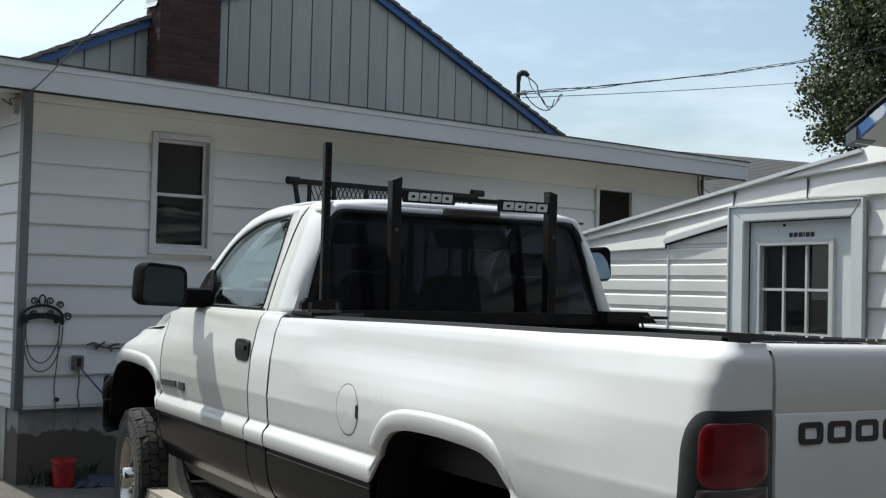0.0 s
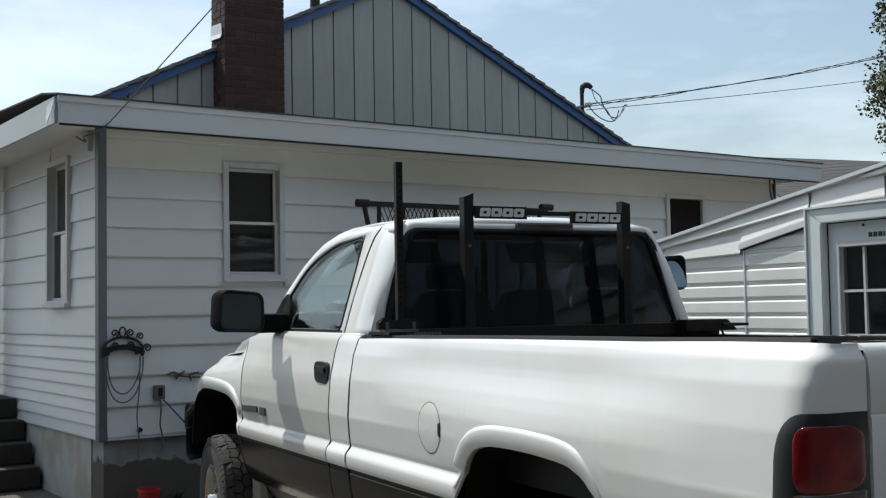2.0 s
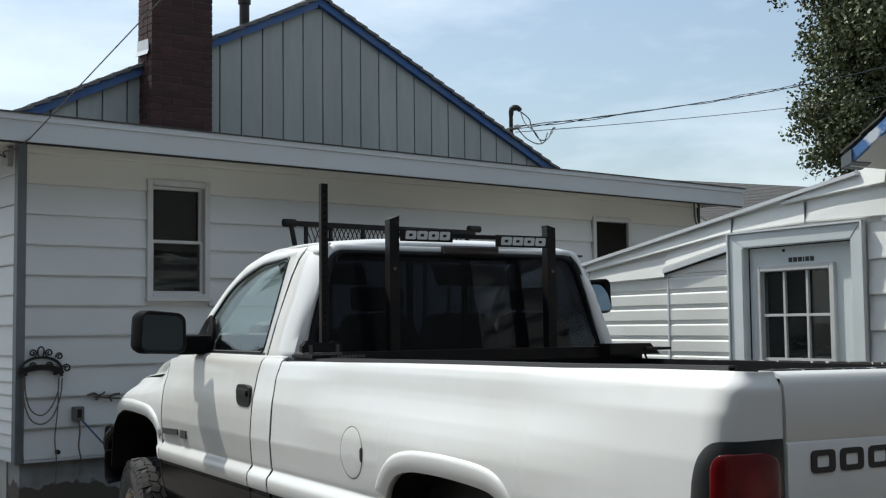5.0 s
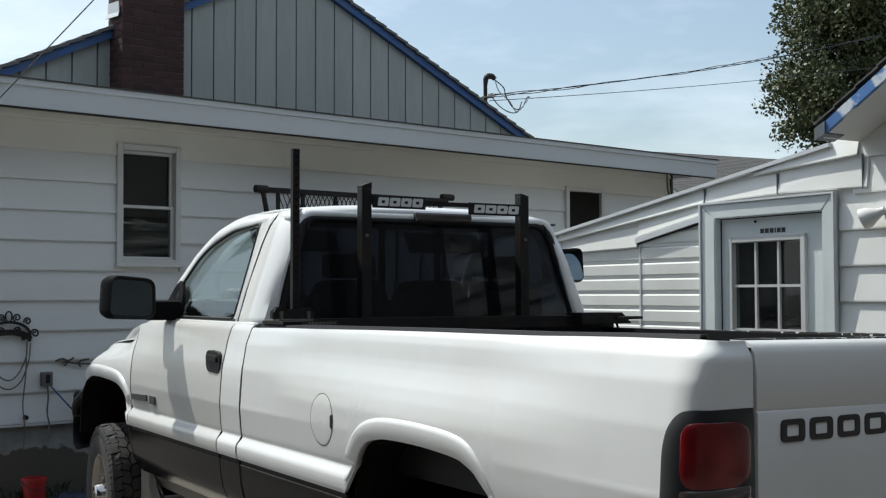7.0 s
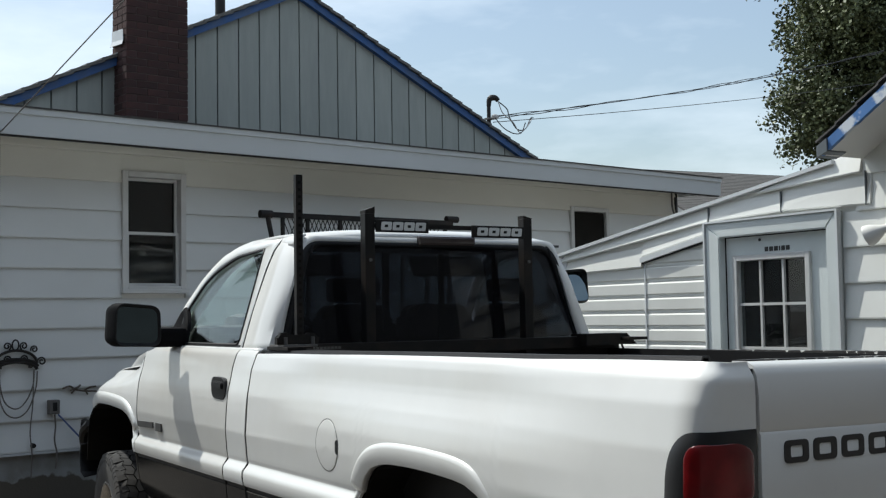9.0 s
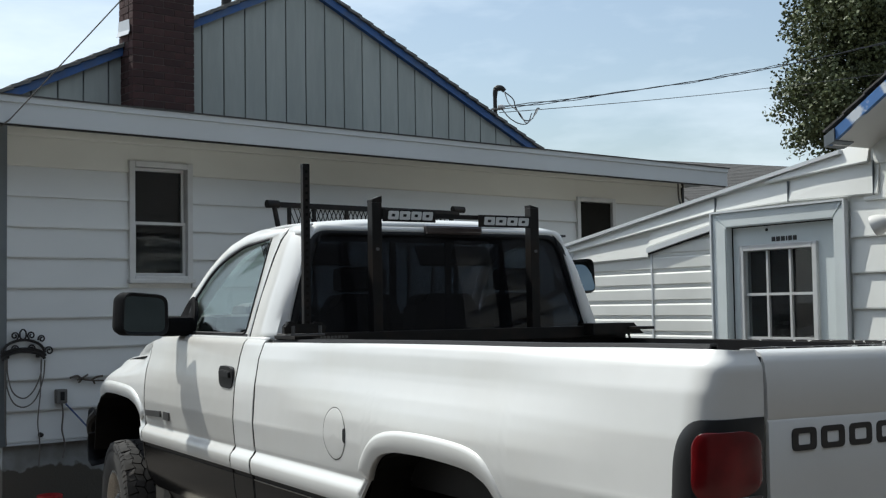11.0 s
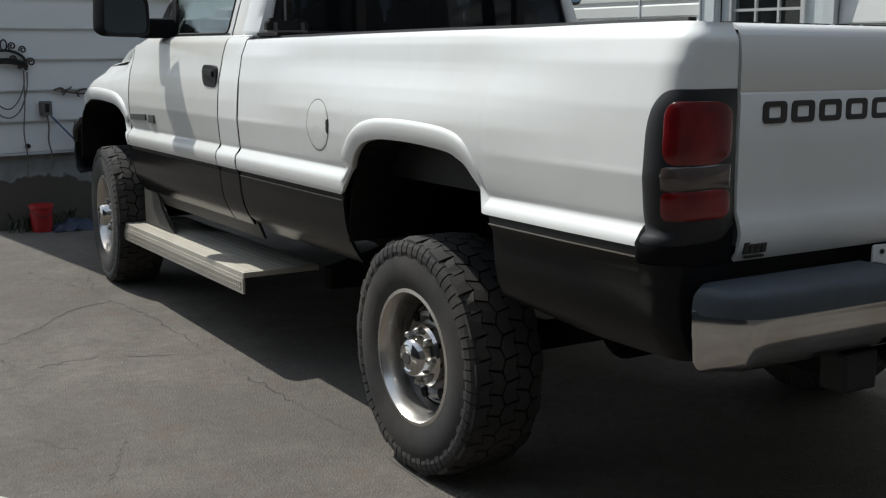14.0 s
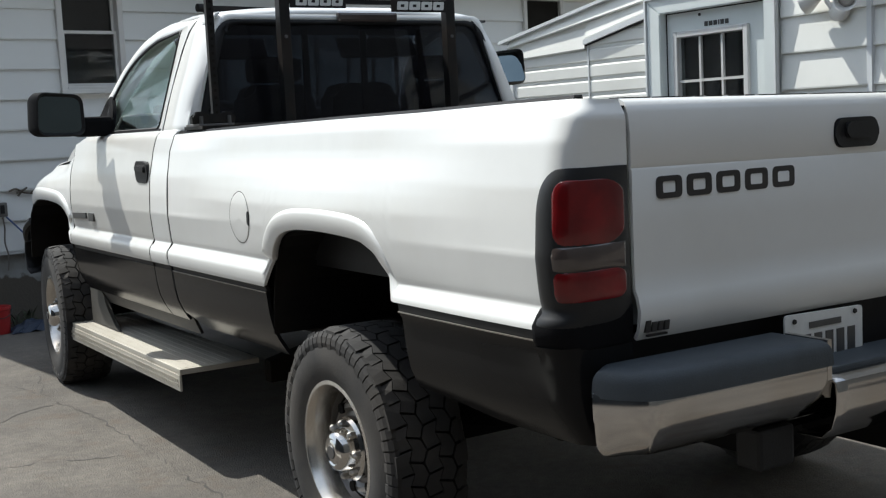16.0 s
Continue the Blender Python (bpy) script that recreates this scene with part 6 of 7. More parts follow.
    for i in range(17):
        x = -0.99 + 1.98 * i / 16
        yy = 4.26 - 0.22 * abs(x / 0.99) ** 5
        rows.append([(x, yy - 0.09, 0.79), (x, yy, 0.78), (x, yy + 0.015, 0.72), (x, yy, 0.62), (x, yy - 0.09, 0.60)])
    solid(part("front_bumper", grid(rows), BLACK_TRIM, T, "dark front bumper", smooth=True), 0.008)
    part("radiator_support", box(-0.80, 0.80, 3.95, 4.05, 0.62, 0.95), UNDER, T)
    return T


truck = build_truck()


def build_rack():
    """Steel headache rack standing on the bed rails behind the cab."""
    R = thing("headache_rack", Matrix.Identity(4), "black steel headache rack behind the cab with two name plates", "rack")
    Y = 1.323
    for s, x in ((-1, -0.475), (1, 0.336)):
        p = part("upright", box(x - 0.023, x + 0.023, Y - 0.023, Y + 0.023, 1.33, 1.942, 0.003), BLACK_STEEL, R, "square black upright")
        part("upright_cap", prism([(x - 0.023, 1.942), (x + 0.023, 1.942), (x + 0.023, 1.972), (x - 0.023, 1.955)] if s < 0 else [(x - 0.023, 1.942), (x + 0.023, 1.942), (x + 0.023, 1.945), (x - 0.023, 1.956)], 1, Y - 0.023, Y + 0.023), BLACK_STEEL, p)
        part("bolt", lathe([(0, 0.007), (0.008, 0.007)], n=8), GALV, p).matrix_local = Matrix.Translation((x - 0.005, Y - 0.031, 1.745)) @ Euler((0, 0, radians(-90))).to_matrix().to_4x4()
    for a, b, z in ((-0.452, -0.193, 1.890), (0.028, 0.313, 1.877)):
        pl = part("name_plate", box(a, b, Y - 0.031, Y - 0.024, z - 0.027, z + 0.027, 0.003), BLACK_STEEL, R, "black plate with a pale mark of four blocks")
        w = (b - a) * 0.86 / 4
        for i in range(4):
            xx = a + (b - a) * 0.09 + i * w
            o_ = rounded([(xx, 0, z - 0.018), (xx + w * 0.90, 0, z - 0.018), (xx + w * 0.98, 0, z + 0.018), (xx + w * 0.08, 0, z + 0.018)], 0.006, 3)
            i_ = rounded([(xx + w * 0.30, 0, z - 0.006), (xx + w * 0.62, 0, z - 0.006), (xx + w * 0.66, 0, z + 0.006), (xx + w * 0.34, 0, z + 0.006)], 0.003, 3)
            part("mark_block", grid([[(a_, yy, c_) for a_, b_, c_ in ring] for ring, yy in ((i_, Y - 0.0305), (i_, Y - 0.0335), (o_, Y - 0.0335), (o_, Y - 0.0305))], closed=True), WHITE_MARK, pl)
    part("top_bar", box(-0.452, 0.313, Y - 0.012, Y + 0.012, 1.884, 1.902), BLACK_STEEL, R)
    part("plate_bracket", box(-0.193, -0.10, Y - 0.026, Y + 0.0, 1.884, 1.903), BLACK_STEEL, R)
    part("lower_bar", box(-0.86, 0.80, Y - 0.03, Y + 0.03, 1.345, 1.40, 0.004), BLACK_STEEL, R, "black lower cross bar")
    for i in range(9):
        part("maker_bar", box(-0.765 + i * 0.0165, -0.753 + i * 0.0165, Y - 0.0315, Y - 0.0302, 1.378, 1.388), BADGE, R)
    for x in (-0.86, 0.86):
        part("rail_foot", box(x - 0.055, x + 0.055, Y - 0.16, Y + 0.045, 1.380, 1.394, 0.002), BLACK_STEEL, R)
    part("end_gusset", prism([(0.60, 1.36), (0.90, 1.36), (0.84, 1.412), (0.60, 1.412)], 1, Y - 0.10, Y + 0.02), BLACK_STEEL, R)
    return R


build_rack()


def build_side_post():
    P = thing("stake_post", Matrix.Identity(4), "tall perforated black steel post bolted to the bed rail", "post")
    X, Y = -0.809, 1.288
    p = part("post", box(X - 0.015, X + 0.015, Y - 0.013, Y + 0.013, 1.39, 2.087, 0.002), BLACK_STEEL, P)
    for i in range(22):
        z = 1.44 + i * 0.029
        part("hole", box(X - 0.005, X + 0.005, Y - 0.0145, Y - 0.0130, z, z + 0.011), UNDER, p)
    part("base_plate", box(X - 0.105, X + 0.045, Y - 0.08, Y + 0.06, 1.392, 1.401, 0.002), GALV, P, "steel base plate")
    part("clamp", prism([(X - 0.118, 1.402), (X + 0.058, 1.402), (X + 0.066, 1.425), (X + 0.045, 1.446), (X + 0.018, 1.448), (X + 0.006, 1.436), (X - 0.062, 1.436), (X - 0.072, 1.450), (X - 0.100, 1.450), (X - 0.108, 1.432), (X - 0.118, 1.430)], 1, Y - 0.055, Y - 0.022, bevel=0.004), BLACK_STEEL, P, "black bolted clamp")
    for x, y in ((-0.085, -0.06), (0.032, -0.06)):
        part("bolt", tube([(X + x, Y + y, 1.40), (X + x, Y + y, 1.432)], 0.008, 6), GALV, P)
    return P


build_side_post()


# ---- things round the house ----
def local(u, v, z):
    return HOUSE @ Vector((u, v, z))


def build_hose_hanger():
    h = thing("hose_hanger", HOUSE, "black wrought-iron hose hanger with scrolls on the siding", "hanger")
    v = -0.05

    def arc(cx, cz, rx, rz, a0, a1, n=18):
        return [(cx + rx * math.cos(radians(a0 + (a1 - a0) * i / n)), v, cz + rz * math.sin(radians(a0 + (a1 - a0) * i / n))) for i in range(n + 1)]

    def scroll(cx, cz, r, start, turns, sgn):
        return [(cx + r * (1 - 0.75 * i / 28) * math.cos(radians(start) + sgn * turns * 2 * math.pi * i / 28), v, cz + r * (1 - 0.75 * i / 28) * math.sin(radians(start) + sgn * turns * 2 * math.pi * i / 28)) for i in range(29)]
    part("upper_bow", tube(arc(0.135, 1.215, 0.150, 0.100, 175, 5), 0.010, 6), IRON, h)
    part("lower_bow", tube(arc(0.135, 1.195, 0.155, 0.060, 175, 5), 0.010, 6), IRON, h)
    part("saddle", tube(arc(0.135, 1.170, 0.150, 0.066, 170, 10), 0.012, 6), IRON, h)
    for cx, cz, r, st, sg in ((0.315, 1.235, 0.030, 180, -1), (0.262, 1.320, 0.026, 200, -1), (0.005, 1.22, 0.026, 0, 1), (0.075, 1.255, 0.026, 0, 1), (0.195, 1.255, 0.026, 180, -1), (0.075, 1.345, 0.028, 300, 1), (0.19, 1.345, 0.028, 240, -1)):
        part("scroll", tube(scroll(cx, cz, r, st, 1.4, sg), 0.006, 5), IRON, h)
    part("finial", tube(arc(0.132, 1.352, 0.022, 0.036, -90, 270, 24), 0.006, 5), IRON, h)
    for u in (0.03, 0.24):
        part("stay", box(u - 0.008, u + 0.008, -0.055, -0.018, 1.19, 1.21), IRON, h)


build_hose_hanger()


def build_cords():
    c = thing("hanging_cord", HOUSE, "grey cord looped over the hanger and hanging down", "cord")
    v = -0.06
    part("loop", tube(smooth_line([(0.02, v, 1.19), (0.025, v, 1.08), (0.06, v, 0.96), (0.13, v - 0.01, 0.915), (0.20, v, 0.96), (0.25, v, 1.07), (0.258, v, 1.18)], 8), 0.005, 6), HOSE, c)
    part("loop", tube(smooth_line([(0.012, v, 1.18), (0.015, v, 1.02), (0.06, v - 0.01, 0.89), (0.14, v - 0.01, 0.855), (0.22, v, 0.91), (0.27, v, 1.05), (0.28, v, 1.17)], 8), 0.005, 6), HOSE, c)
    part("tail", tube(smooth_line([(0.005, v, 1.18), (0.008, v, 0.95), (0.012, v + 0.01, 0.75), (0.02, v + 0.01, 0.60)], 6), 0.0045, 6), HOSE, c)
    part("tail", tube(smooth_line([(0.255, v, 1.17), (0.25, v, 0.95), (0.232, v, 0.75), (0.245, v, 0.60), (0.24, v, 0.44)], 6), 0.0045, 6), HOSE, c)
    o = thing("outlet_box", HOUSE, "grey outdoor outlet box with cords plugged in", "outlet")
    part("box", box(0.362, 0.438, -0.075, -0.018, 0.862, 0.962, 0.008), GALV, o)
    part("cover", box(0.385, 0.415, -0.082, -0.076, 0.885, 0.945, 0.003), BLACK_TRIM, o)
    part("cord", tube(smooth_line([(0.40, -0.07, 0.86), (0.41, -0.06, 0.78), (0.405, -0.055, 0.68), (0.425, -0.05, 0.58), (0.41, -0.06, 0.48)], 6), 0.006, 6), HOSE, o)
    part("cord", tube(smooth_line([(0.425, -0.07, 0.86), (0.55, -0.08, 0.72), (0.66, -0.09, 0.60), (0.76, -0.10, 0.53)], 6), 0.006, 6), CORD_BLUE, o, "blue cord")
    k = thing("wall_knob", HOUSE, "small dark knob on the siding", "knob")
    part("knob", lathe([(0, 0.018), (0.03, 0.016)], n=14), IRON, k).matrix_local = Matrix.Translation((0.262, -0.02, 0.652)) @ Euler((0, 0, radians(-90))).to_matrix().to_4x4()
    t = thing("dry_vine", HOUSE, "dry twisted vine on the siding", "vine")
    for pts in ([(0.47, -0.03, 1.035), (0.52, -0.04, 1.05), (0.57, -0.03, 1.022), (0.64, -0.04, 1.01), (0.72, -0.03, 1.005)], [(0.52, -0.04, 1.02), (0.57, -0.05, 1.04), (0.60, -0.03, 1.055)], [(0.56, -0.04, 1.03), (0.53, -0.04, 1.0)], [(0.62, -0.04, 1.012), (0.66, -0.05, 1.035), (0.71, -0.04, 1.04)], [(0.64, -0.03, 1.01), (0.65, -0.04, 0.985)]):
        part("twig", tube(smooth_line(pts, 4), 0.007, 5), VINE, t)
    r = thing("hose_reel_bracket", HOUSE, "black curved bracket low on the siding", "bracket")
    part("hook", tube(smooth_line([(0.63, -0.05, 0.80), (0.60, -0.09, 0.79), (0.595, -0.11, 0.70), (0.64, -0.11, 0.62), (0.72, -0.09, 0.585)], 6), 0.020, 8), IRON, r)


build_cords()


def build_bucket():
    b = thing("bucket", Matrix.Translation(local(0.28, -0.16, 0)) @ Matrix.Translation((0, 0, 0.060)), "red plastic bucket on the ground by the foundation", "bucket")
    bm = bmesh.new()
    n = 28
    rows = [[(r * math.cos(i * 2 * math.pi / n), r * math.sin(i * 2 * math.pi / n), z) for i in range(n)] for r, z in ((0.002, 0.012), (0.062, 0.012), (0.064, 0.0), (0.068, 0.0), (0.080, 0.165), (0.086, 0.168), (0.086, 0.190), (0.079, 0.192), (0.075, 0.16), (0.062, 0.02), (0.002, 0.02))]
    part("body", grid(rows, closed=True), RED_PLASTIC, b, smooth=True)
    part("handle", tube([(0.087 * math.cos(t * math.pi / 12), -0.02 - 0.07 * math.sin(t * math.pi / 12), 0.175 - 0.06 * math.sin(t * math.pi / 12)) for t in range(13)], 0.003, 5), WIRE, b)
    c = thing("plastic_sheet", Matrix.Translation(local(0.52, -0.20, 0)) @ Matrix.Translation((0, 0, 0.06)), "crumpled dark blue plastic sheet on the ground", "sheet")
    rng = random.Random(4)
    rows = []
    for i in range(10):
        row = []
        for j in range(8):
            u, v = i / 9 - 0.5, j / 7 - 0.5
            row.append((u * 0.36 + rng.uniform(-0.01, 0.01), v * 0.22 + rng.uniform(-0.01, 0.01), max(0.0, 0.07 * (1 - 4 * u * u) * (1 - 4 * v * v) + rng.uniform(-0.01, 0.02))))
        rows.append(row)
    solid(part("sheet", grid(rows), BLUE_PLASTIC, c), 0.004)


build_bucket()


def build_weeds():
    rng = random.Random(11)
    bm = bmesh.new()
    for i in range(160):
        u = rng.uniform(0.05, 1.9)
        p = local(u, rng.uniform(-0.16, 0.0), 0)
        z0 = ground_z(p.x, p.y)
        h = rng.uniform(0.05, 0.20) * (0.6 + 0.8 * noise.noise((u * 3, 0, 0)) ** 2)
        a = rng.uniform(0, 6.28)
        d = Vector((math.cos(a), math.sin(a), 0))
        w = Vector((-d.y, d.x, 0)) * rng.uniform(0.006, 0.014)
        b = Vector((p.x, p.y, z0))
        t = b + d * h * 0.5 + Vector((0, 0, h))
        m_ = b + d * h * 0.15 + Vector((0, 0, h * 0.6))
        v = [bm.verts.new(q) for q in (b - w * 0.6, b + w * 0.6, m_ + w, t, m_ - w)]
        bm.faces.new(v)
    tagged(part("weeds", bm, WEED), "low weeds growing along the foundation", "weeds", kind="stuff")


build_weeds()


def build_steps():
    s = thing("porch_steps", HOUSE, "dark painted concrete steps beside the house", "steps")
    for i in range(4):
        part("step", box(-1.6, -0.02, 1.45 + 0.24 * i, 3.2, 0.10 + 0.17 * i, 0.10 + 0.17 * (i + 1) - 0.004, 0.012), DARK_STEP, s)
    part("base", box(-1.6, -0.03, 1.46, 3.2, -0.1, 0.098), DARK_STEP, s)
    w = thing("porch_wall", HOUSE, "white siding of the porch beyond the steps", "wall")
    part("panel", box(-0.16, -0.06, 2.56, 2.66, 0.70, 2.80, 0.006), FRAME_WHITE, w, "white porch post")
    e = thing("concrete_kerb", Matrix.Identity(4), "pale concrete edge of the driveway", "kerb")
    part("kerb", prism([(-2.60, 1.10), (-2.115, 0.36), (-1.75, -0.25), (-2.6, -0.25)], 2, -0.05, 0.006, bevel=0.003), PAVING, e)


build_steps()


def build_ramp_gate():
    """Steel trailer ramp leaning upright in front of the house wall."""
    g = thing("ramp_gate", HOUSE, "black steel mesh ramp gate standing before the house", "gate")
    v = -0.62
    part("top_rail", box(1.79, 3.58, v - 0.02, v + 0.02, 2.262, 2.302, 0.004), BLACK_STEEL, g)
    part("end_knob", lathe([(0, 0.03), (0.10, 0.03)], n=14, centre=(1.735, v, 2.285)), BLACK_STEEL, g)
    part("end_knob", lathe([(0, 0.028), (0.12, 0.028)], n=14, centre=(3.52, v, 2.315)), BLACK_STEEL, g)
    for u, du in ((1.80, 0.05), (3.50, 0.0)):
        part("side_rail", tube([(u, v, 2.27), (u + du, v - 0.05, 1.9), (u + du, v - 0.10, 0.075)], 0.020, 8), BLACK_STEEL, g)
    for u in (1.93, 2.15, 2.45, 2.75, 3.05, 3.3):
        part("bar", box(u - 0.012, u + 0.012, v - 0.012, v + 0.012, 0.6, 2.262), BLACK_STEEL, g)
    part("low_rail", box(1.84, 3.50, v - 0.03, v + 0.01, 0.56, 0.60), BLACK_STEEL, g)
    bm = bmesh.new()
    for i in range(40):
        for sg in (-1, 1):
            u0 = 1.94 + i * 0.04
            a, b = (u0, 1.98), (u0 + sg * 0.12, 2.262)
            if 1.93 < b[0] < 3.5:
                tube([(a[0], v + 0.014, a[1]), (b[0], v + 0.014, b[1])], 0.004, 4, bm=bm)
    tagged(part("mesh", bm, BLACK_STEEL, g, "diamond steel mesh"), kind="stuff")


build_ramp_gate()


# ---- overhead wires ----
def sag(a, b, drop, n=24):
    a, b = Vector(a), Vector(b)
    return [a.lerp(b, i / n) - Vector((0, 0, drop * 4 * (i / n) * (1 - i / n))) for i in range(n + 1)]


def build_wires():
    m = thing("service_mast", HOUSE, "dark metal service mast with weatherhead on the roof", "mast")
    part("pipe", tube([(6.88, 2.62, 3.35), (6.88, 2.62, 4.14)], 0.025, 12), IRON, m)
    part("weatherhead", tube(smooth_line([(6.88, 2.62, 4.10), (6.89, 2.61, 4.19), (6.95, 2.58, 4.205), (6.99, 2.56, 4.17)], 4), [0.027, 0.029, 0.031, 0.034, 0.036, 0.038, 0.038, 0.037, 0.036, 0.034, 0.032, 0.030, 0.028], 12), IRON, m)
    part("insulator", lathe([(0, 0.02), (0.03, 0.035), (0.06, 0.035), (0.09, 0.02)], n=12, centre=(6.92, 2.6, 3.97)), WIRE_PALE, m)
    part("strap", box(6.84, 6.93, 2.58, 2.66, 3.93, 3.95), GALV, m)
    P0 = local(6.98, 2.6, 3.97)
    far1, far2 = Vector((14.6, 10.4, 6.07)), Vector((14.7, 10.4, 5.53))
    w = thing("service_cable", Matrix.Identity(4), "twisted black service cable running to a distant pole", "cable")
    base = sag(P0, far1, 0.10, 60)
    for k in range(3):
        pts = [p + Vector((0.0, 0.0, 0.022 * math.sin(i * 0.55 + k * 2.1) * (0.5 + 0.5 * math.sin(i * 0.21 + k)))) for i, p in enumerate(base)]
        part("strand", tube(pts, 0.0055, 5), WIRE, w)
    w2 = thing("telephone_wire", Matrix.Identity(4), "thin black telephone wire", "wire")
    part("wire", tube(sag(local(6.93, 2.6, 3.90), far2, 0.05, 40), 0.005, 5), WIRE, w2)
    d = thing("drip_loop", HOUSE, "pale cables looping from the weatherhead", "cable")
    part("loop", tube(smooth_line([(6.99, 2.56, 4.16), (7.12, 2.55, 4.08), (7.16, 2.55, 3.98), (7.30, 2.56, 3.84), (7.45, 2.57, 3.86), (7.55, 2.58, 4.00), (7.62, 2.6, 4.02)], 6), 0.0075, 5), WIRE, d)
    part("loop", tube(smooth_line([(6.99, 2.56, 4.15), (7.05, 2.55, 4.02), (7.22, 2.55, 3.92), (7.34, 2.55, 3.80), (7.5, 2.56, 3.92), (7.6, 2.6, 4.02)], 6), 0.0065, 5), WIRE_PALE, d)
    part("loop", tube(smooth_line([(6.93, 2.56, 3.95), (7.05, 2.55, 3.84), (7.22, 2.55, 3.78), (7.36, 2.55, 3.80), (7.46, 2.58, 3.94)], 6), 0.007, 5), WIRE, d)
    c = thing("eave_cable", HOUSE, "thin grey cable running up from the eave corner over the yard", "cable")
    part("wire", tube(sag((-0.120, -0.53, 2.765), (-0.120 + 0.35 * 6, -0.53 - 0.67 * 6, 2.765 + 0.569 * 6), 0.0, 12), 0.0045, 6), HOSE, c)
    part("loose_end", tube(smooth_line([(-0.120, -0.53, 2.765), (-0.15, -0.50, 2.735), (-0.12, -0.3, 2.74), (-0.06, -0.04, 2.76), (-0.08, 0.15, 2.76), (-0.05, 0.2, 2.73), (-0.09, 0.3, 2.78)], 5), 0.006, 5), HOSE, c)
    h = thing("eave_wire", HOUSE, "dark wire hanging at the house end", "wire")
    part("wire", tube(smooth_line([(7.10, -0.06, 2.80), (7.12, -0.05, 2.62), (7.16, -0.05, 2.50), (7.02, -0.05, 2.42), (6.93, -0.05, 2.26)], 6), 0.010, 5), HOSE, h)


build_wires()


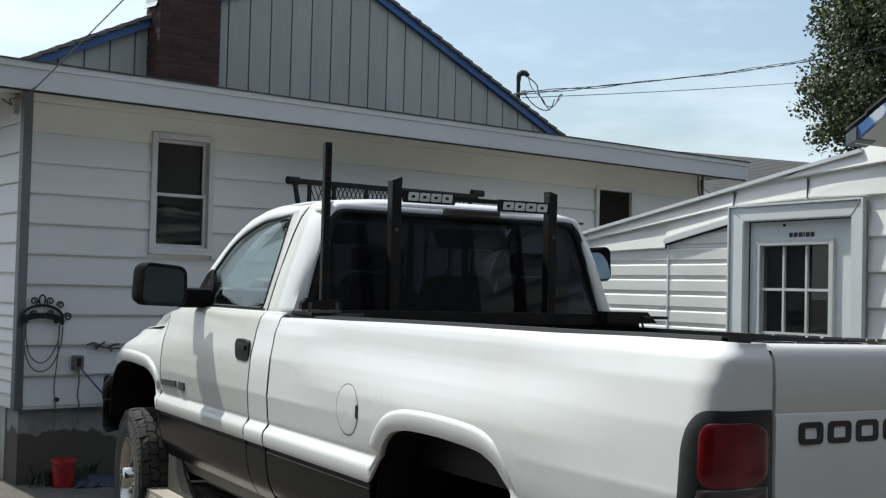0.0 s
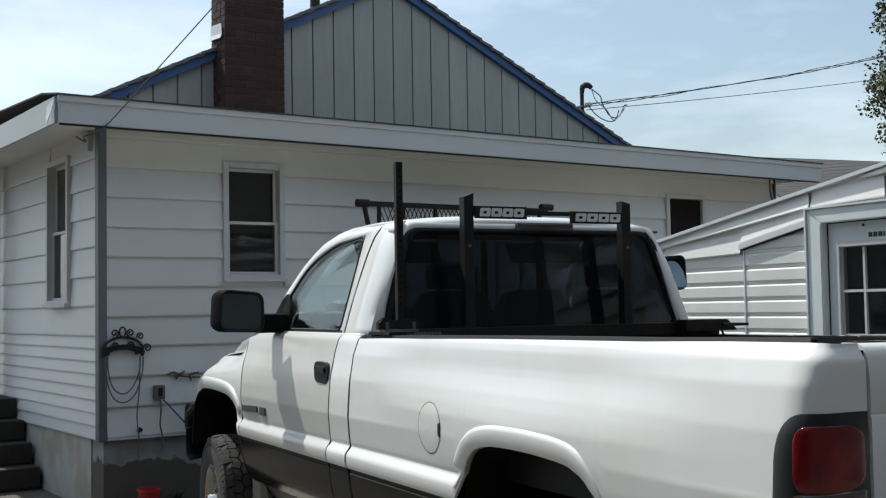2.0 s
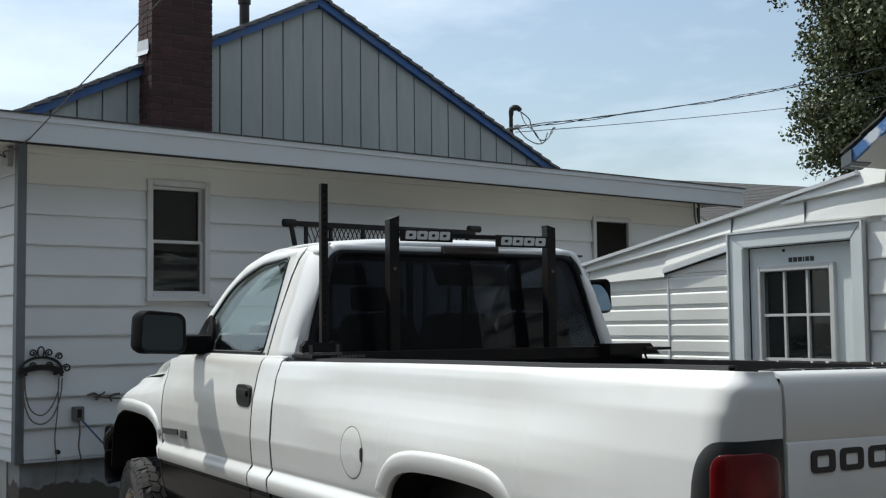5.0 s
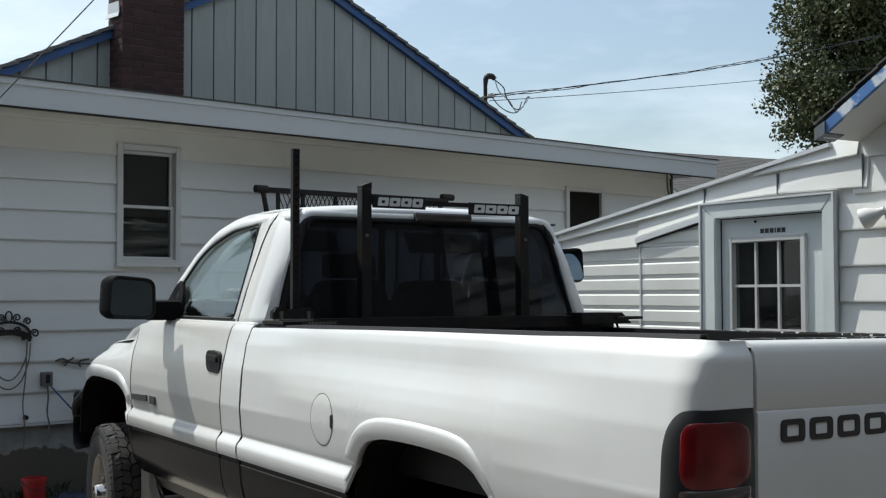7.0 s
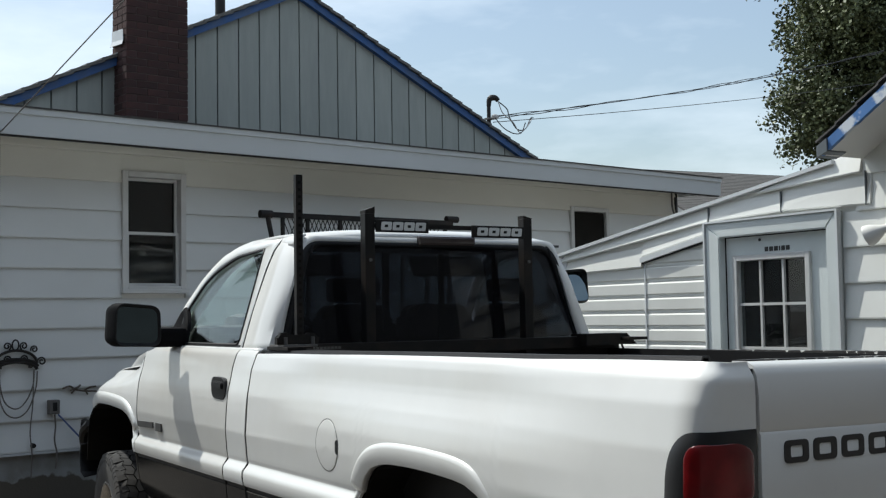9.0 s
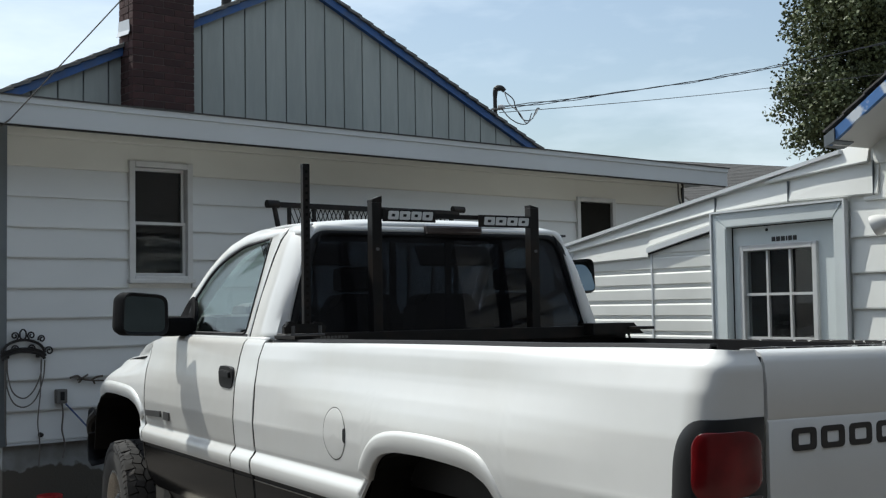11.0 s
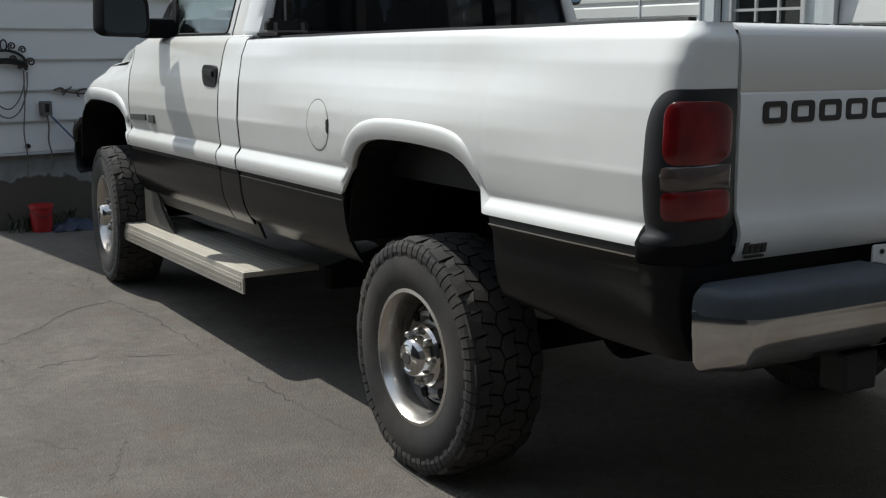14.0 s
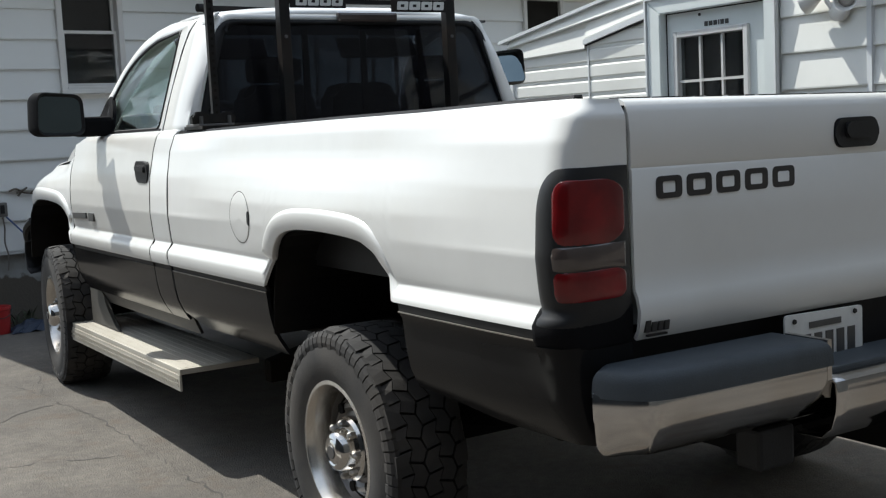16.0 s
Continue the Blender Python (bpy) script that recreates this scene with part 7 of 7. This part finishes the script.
# ---- tree and neighbour ----
def build_tree():
    t = thing("tree", pose(19.5, 14.0, 0.1), "large leafy green tree behind the shed", "tree")
    rng = random.Random(21)
    limbs = bmesh.new()
    tube([(0, 0, 0), (0.1, 0, 2.0), (-0.1, 0.1, 4.0), (0.1, 0, 6.0)], [0.32, 0.26, 0.2, 0.12], 10, bm=limbs)
    lobes = []
    spec = [(-0.5, 0.0, 9.2, 2.4), (1.9, 0.5, 8.4, 2.6), (-1.85, -0.3, 7.7, 1.4), (-0.9, 0.2, 6.6, 1.8), (-2.35, 0.2, 5.7, 1.15), (-1.9, -0.2, 4.7, 0.85), (1.2, -0.4, 6.0, 2.0), (-1.2, 0.3, 10.9, 1.7), (0.2, -0.5, 4.6, 1.5), (2.6, 0.2, 11.0, 2.2), (-1.0, 0.1, 3.9, 0.8)]
    for (x, y, z, r) in spec:
        tube(smooth_line([(0, 0, max(2.5, z - 3.2)), (x * 0.5, y * 0.5, z - 1.2), (x, y, z)], 4), [0.11, 0.10, 0.09, 0.075, 0.06, 0.05, 0.045, 0.035, 0.03], 7, bm=limbs)
        lobes.append((Vector((x, y, z)), r))
        for k in range(5):
            d = Vector((rng.gauss(0, 1), rng.gauss(0, 1), rng.gauss(0, 0.8))).normalized()
            tube([(x, y, z), (x + d.x * r * 0.5, y + d.y * r * 0.5, z + d.z * r * 0.5 + 0.1), (x + d.x * r * 0.9, y + d.y * r * 0.9, z + d.z * r * 0.9)], [0.03, 0.02, 0.01], 5, bm=limbs)
    part("trunk", limbs, BARK, t, "grey-brown trunk and limbs")
    verts, faces = [], []
    for c, r in lobes:
        for k in range(int(78 * r * r)):
            d = Vector((rng.gauss(0, 1), rng.gauss(0, 1), rng.gauss(0, 1))).normalized()
            tw = c + d * r * rng.uniform(0.35, 1.0) * (0.95 + 0.55 * noise.noise(d * 2.2 + c))
            size = rng.uniform(0.12, 0.23)
            for q in range(int(rng.uniform(60, 100) * (size / 0.2) ** 1.5)):
                p = Vector((rng.gauss(0, 1), rng.gauss(0, 1), rng.gauss(0, 0.75)))
                p = tw + p * size * min(1.0, 1.7 / max(p.length, 0.01))
                a = Vector((rng.gauss(0, 1), rng.gauss(0, 1), rng.gauss(-0.4, 0.7))).normalized()
                b = a.cross(Vector((rng.gauss(0, 1), rng.gauss(0, 1), rng.gauss(0, 1)))).normalized()
                ln, wd = rng.uniform(0.065, 0.115), rng.uniform(0.026, 0.046)
                i = len(verts)
                verts += [p, p + a * ln * 0.5 + b * wd, p + a * ln, p + a * ln * 0.5 - b * wd]
                faces.append((i, i + 1, i + 2, i + 3))
    me = bpy.data.meshes.new("crown")
    me.from_pydata(verts, [], faces)
    me.materials.append(LEAF)
    cr = new("crown", me)
    cr.parent = t
    tagged(cr, "loose green leaves", kind="stuff")


build_tree()


def build_neighbour():
    n = thing("neighbour_house", pose(23.0, 22.0, 0.15, 0, 0, -6), "far house with a grey shingled roof", "house")
    part("wall", box(-4.2, 4.2, -3.0, 3.0, 0, 3.9), SIDING, n)
    rows = []
    for r in range(26):
        for v in ((r / 26, 0.008), ((r + 1) / 26, 0.0)):
            rows.append([(x, -3.4 + 3.4 * v[0], 3.85 + 1.55 * v[0] + v[1]) for x in (-4.6, 0, 4.6)])
    solid(part("roof", grid(rows), SHINGLE, n, "dark grey shingles"), 0.06)
    rows = [[(x, 3.4 * k, 5.42 - 1.55 * k) for x in (-4.6, 0, 4.6)] for k in (0, 1)]
    solid(part("roof", grid(rows), SHINGLE, n, "dark grey shingles"), 0.06)
    for s in (-4.1, 4.1):
        part("gable", prism([(-3.0, 3.9), (3.0, 3.9), (0, 5.30)], 0, s - 0.08, s + 0.08), SIDING, n)


build_neighbour()


# plain unseen walls behind the camera, added to block sky light and darken reflections
BLOCKER_DARK = mat("dark_sky_blocker", (0.055, 0.058, 0.06), 0.9, var=0.3, scale=3, second=(0.03, 0.032, 0.033), amount=0.6, sscale=0.8)
for nm, b in (("wall_south", (-8.2, 20, -8.7, -8.5, -0.4, 9.0)), ("wall_west", (-8.2, -8.0, -8.5, 4.0, -0.4, 7.0))):
    tagged(part(nm, box(*b), BLOCKER_DARK), "unseen dark wall added to block sky light", "wall", kind="structure")
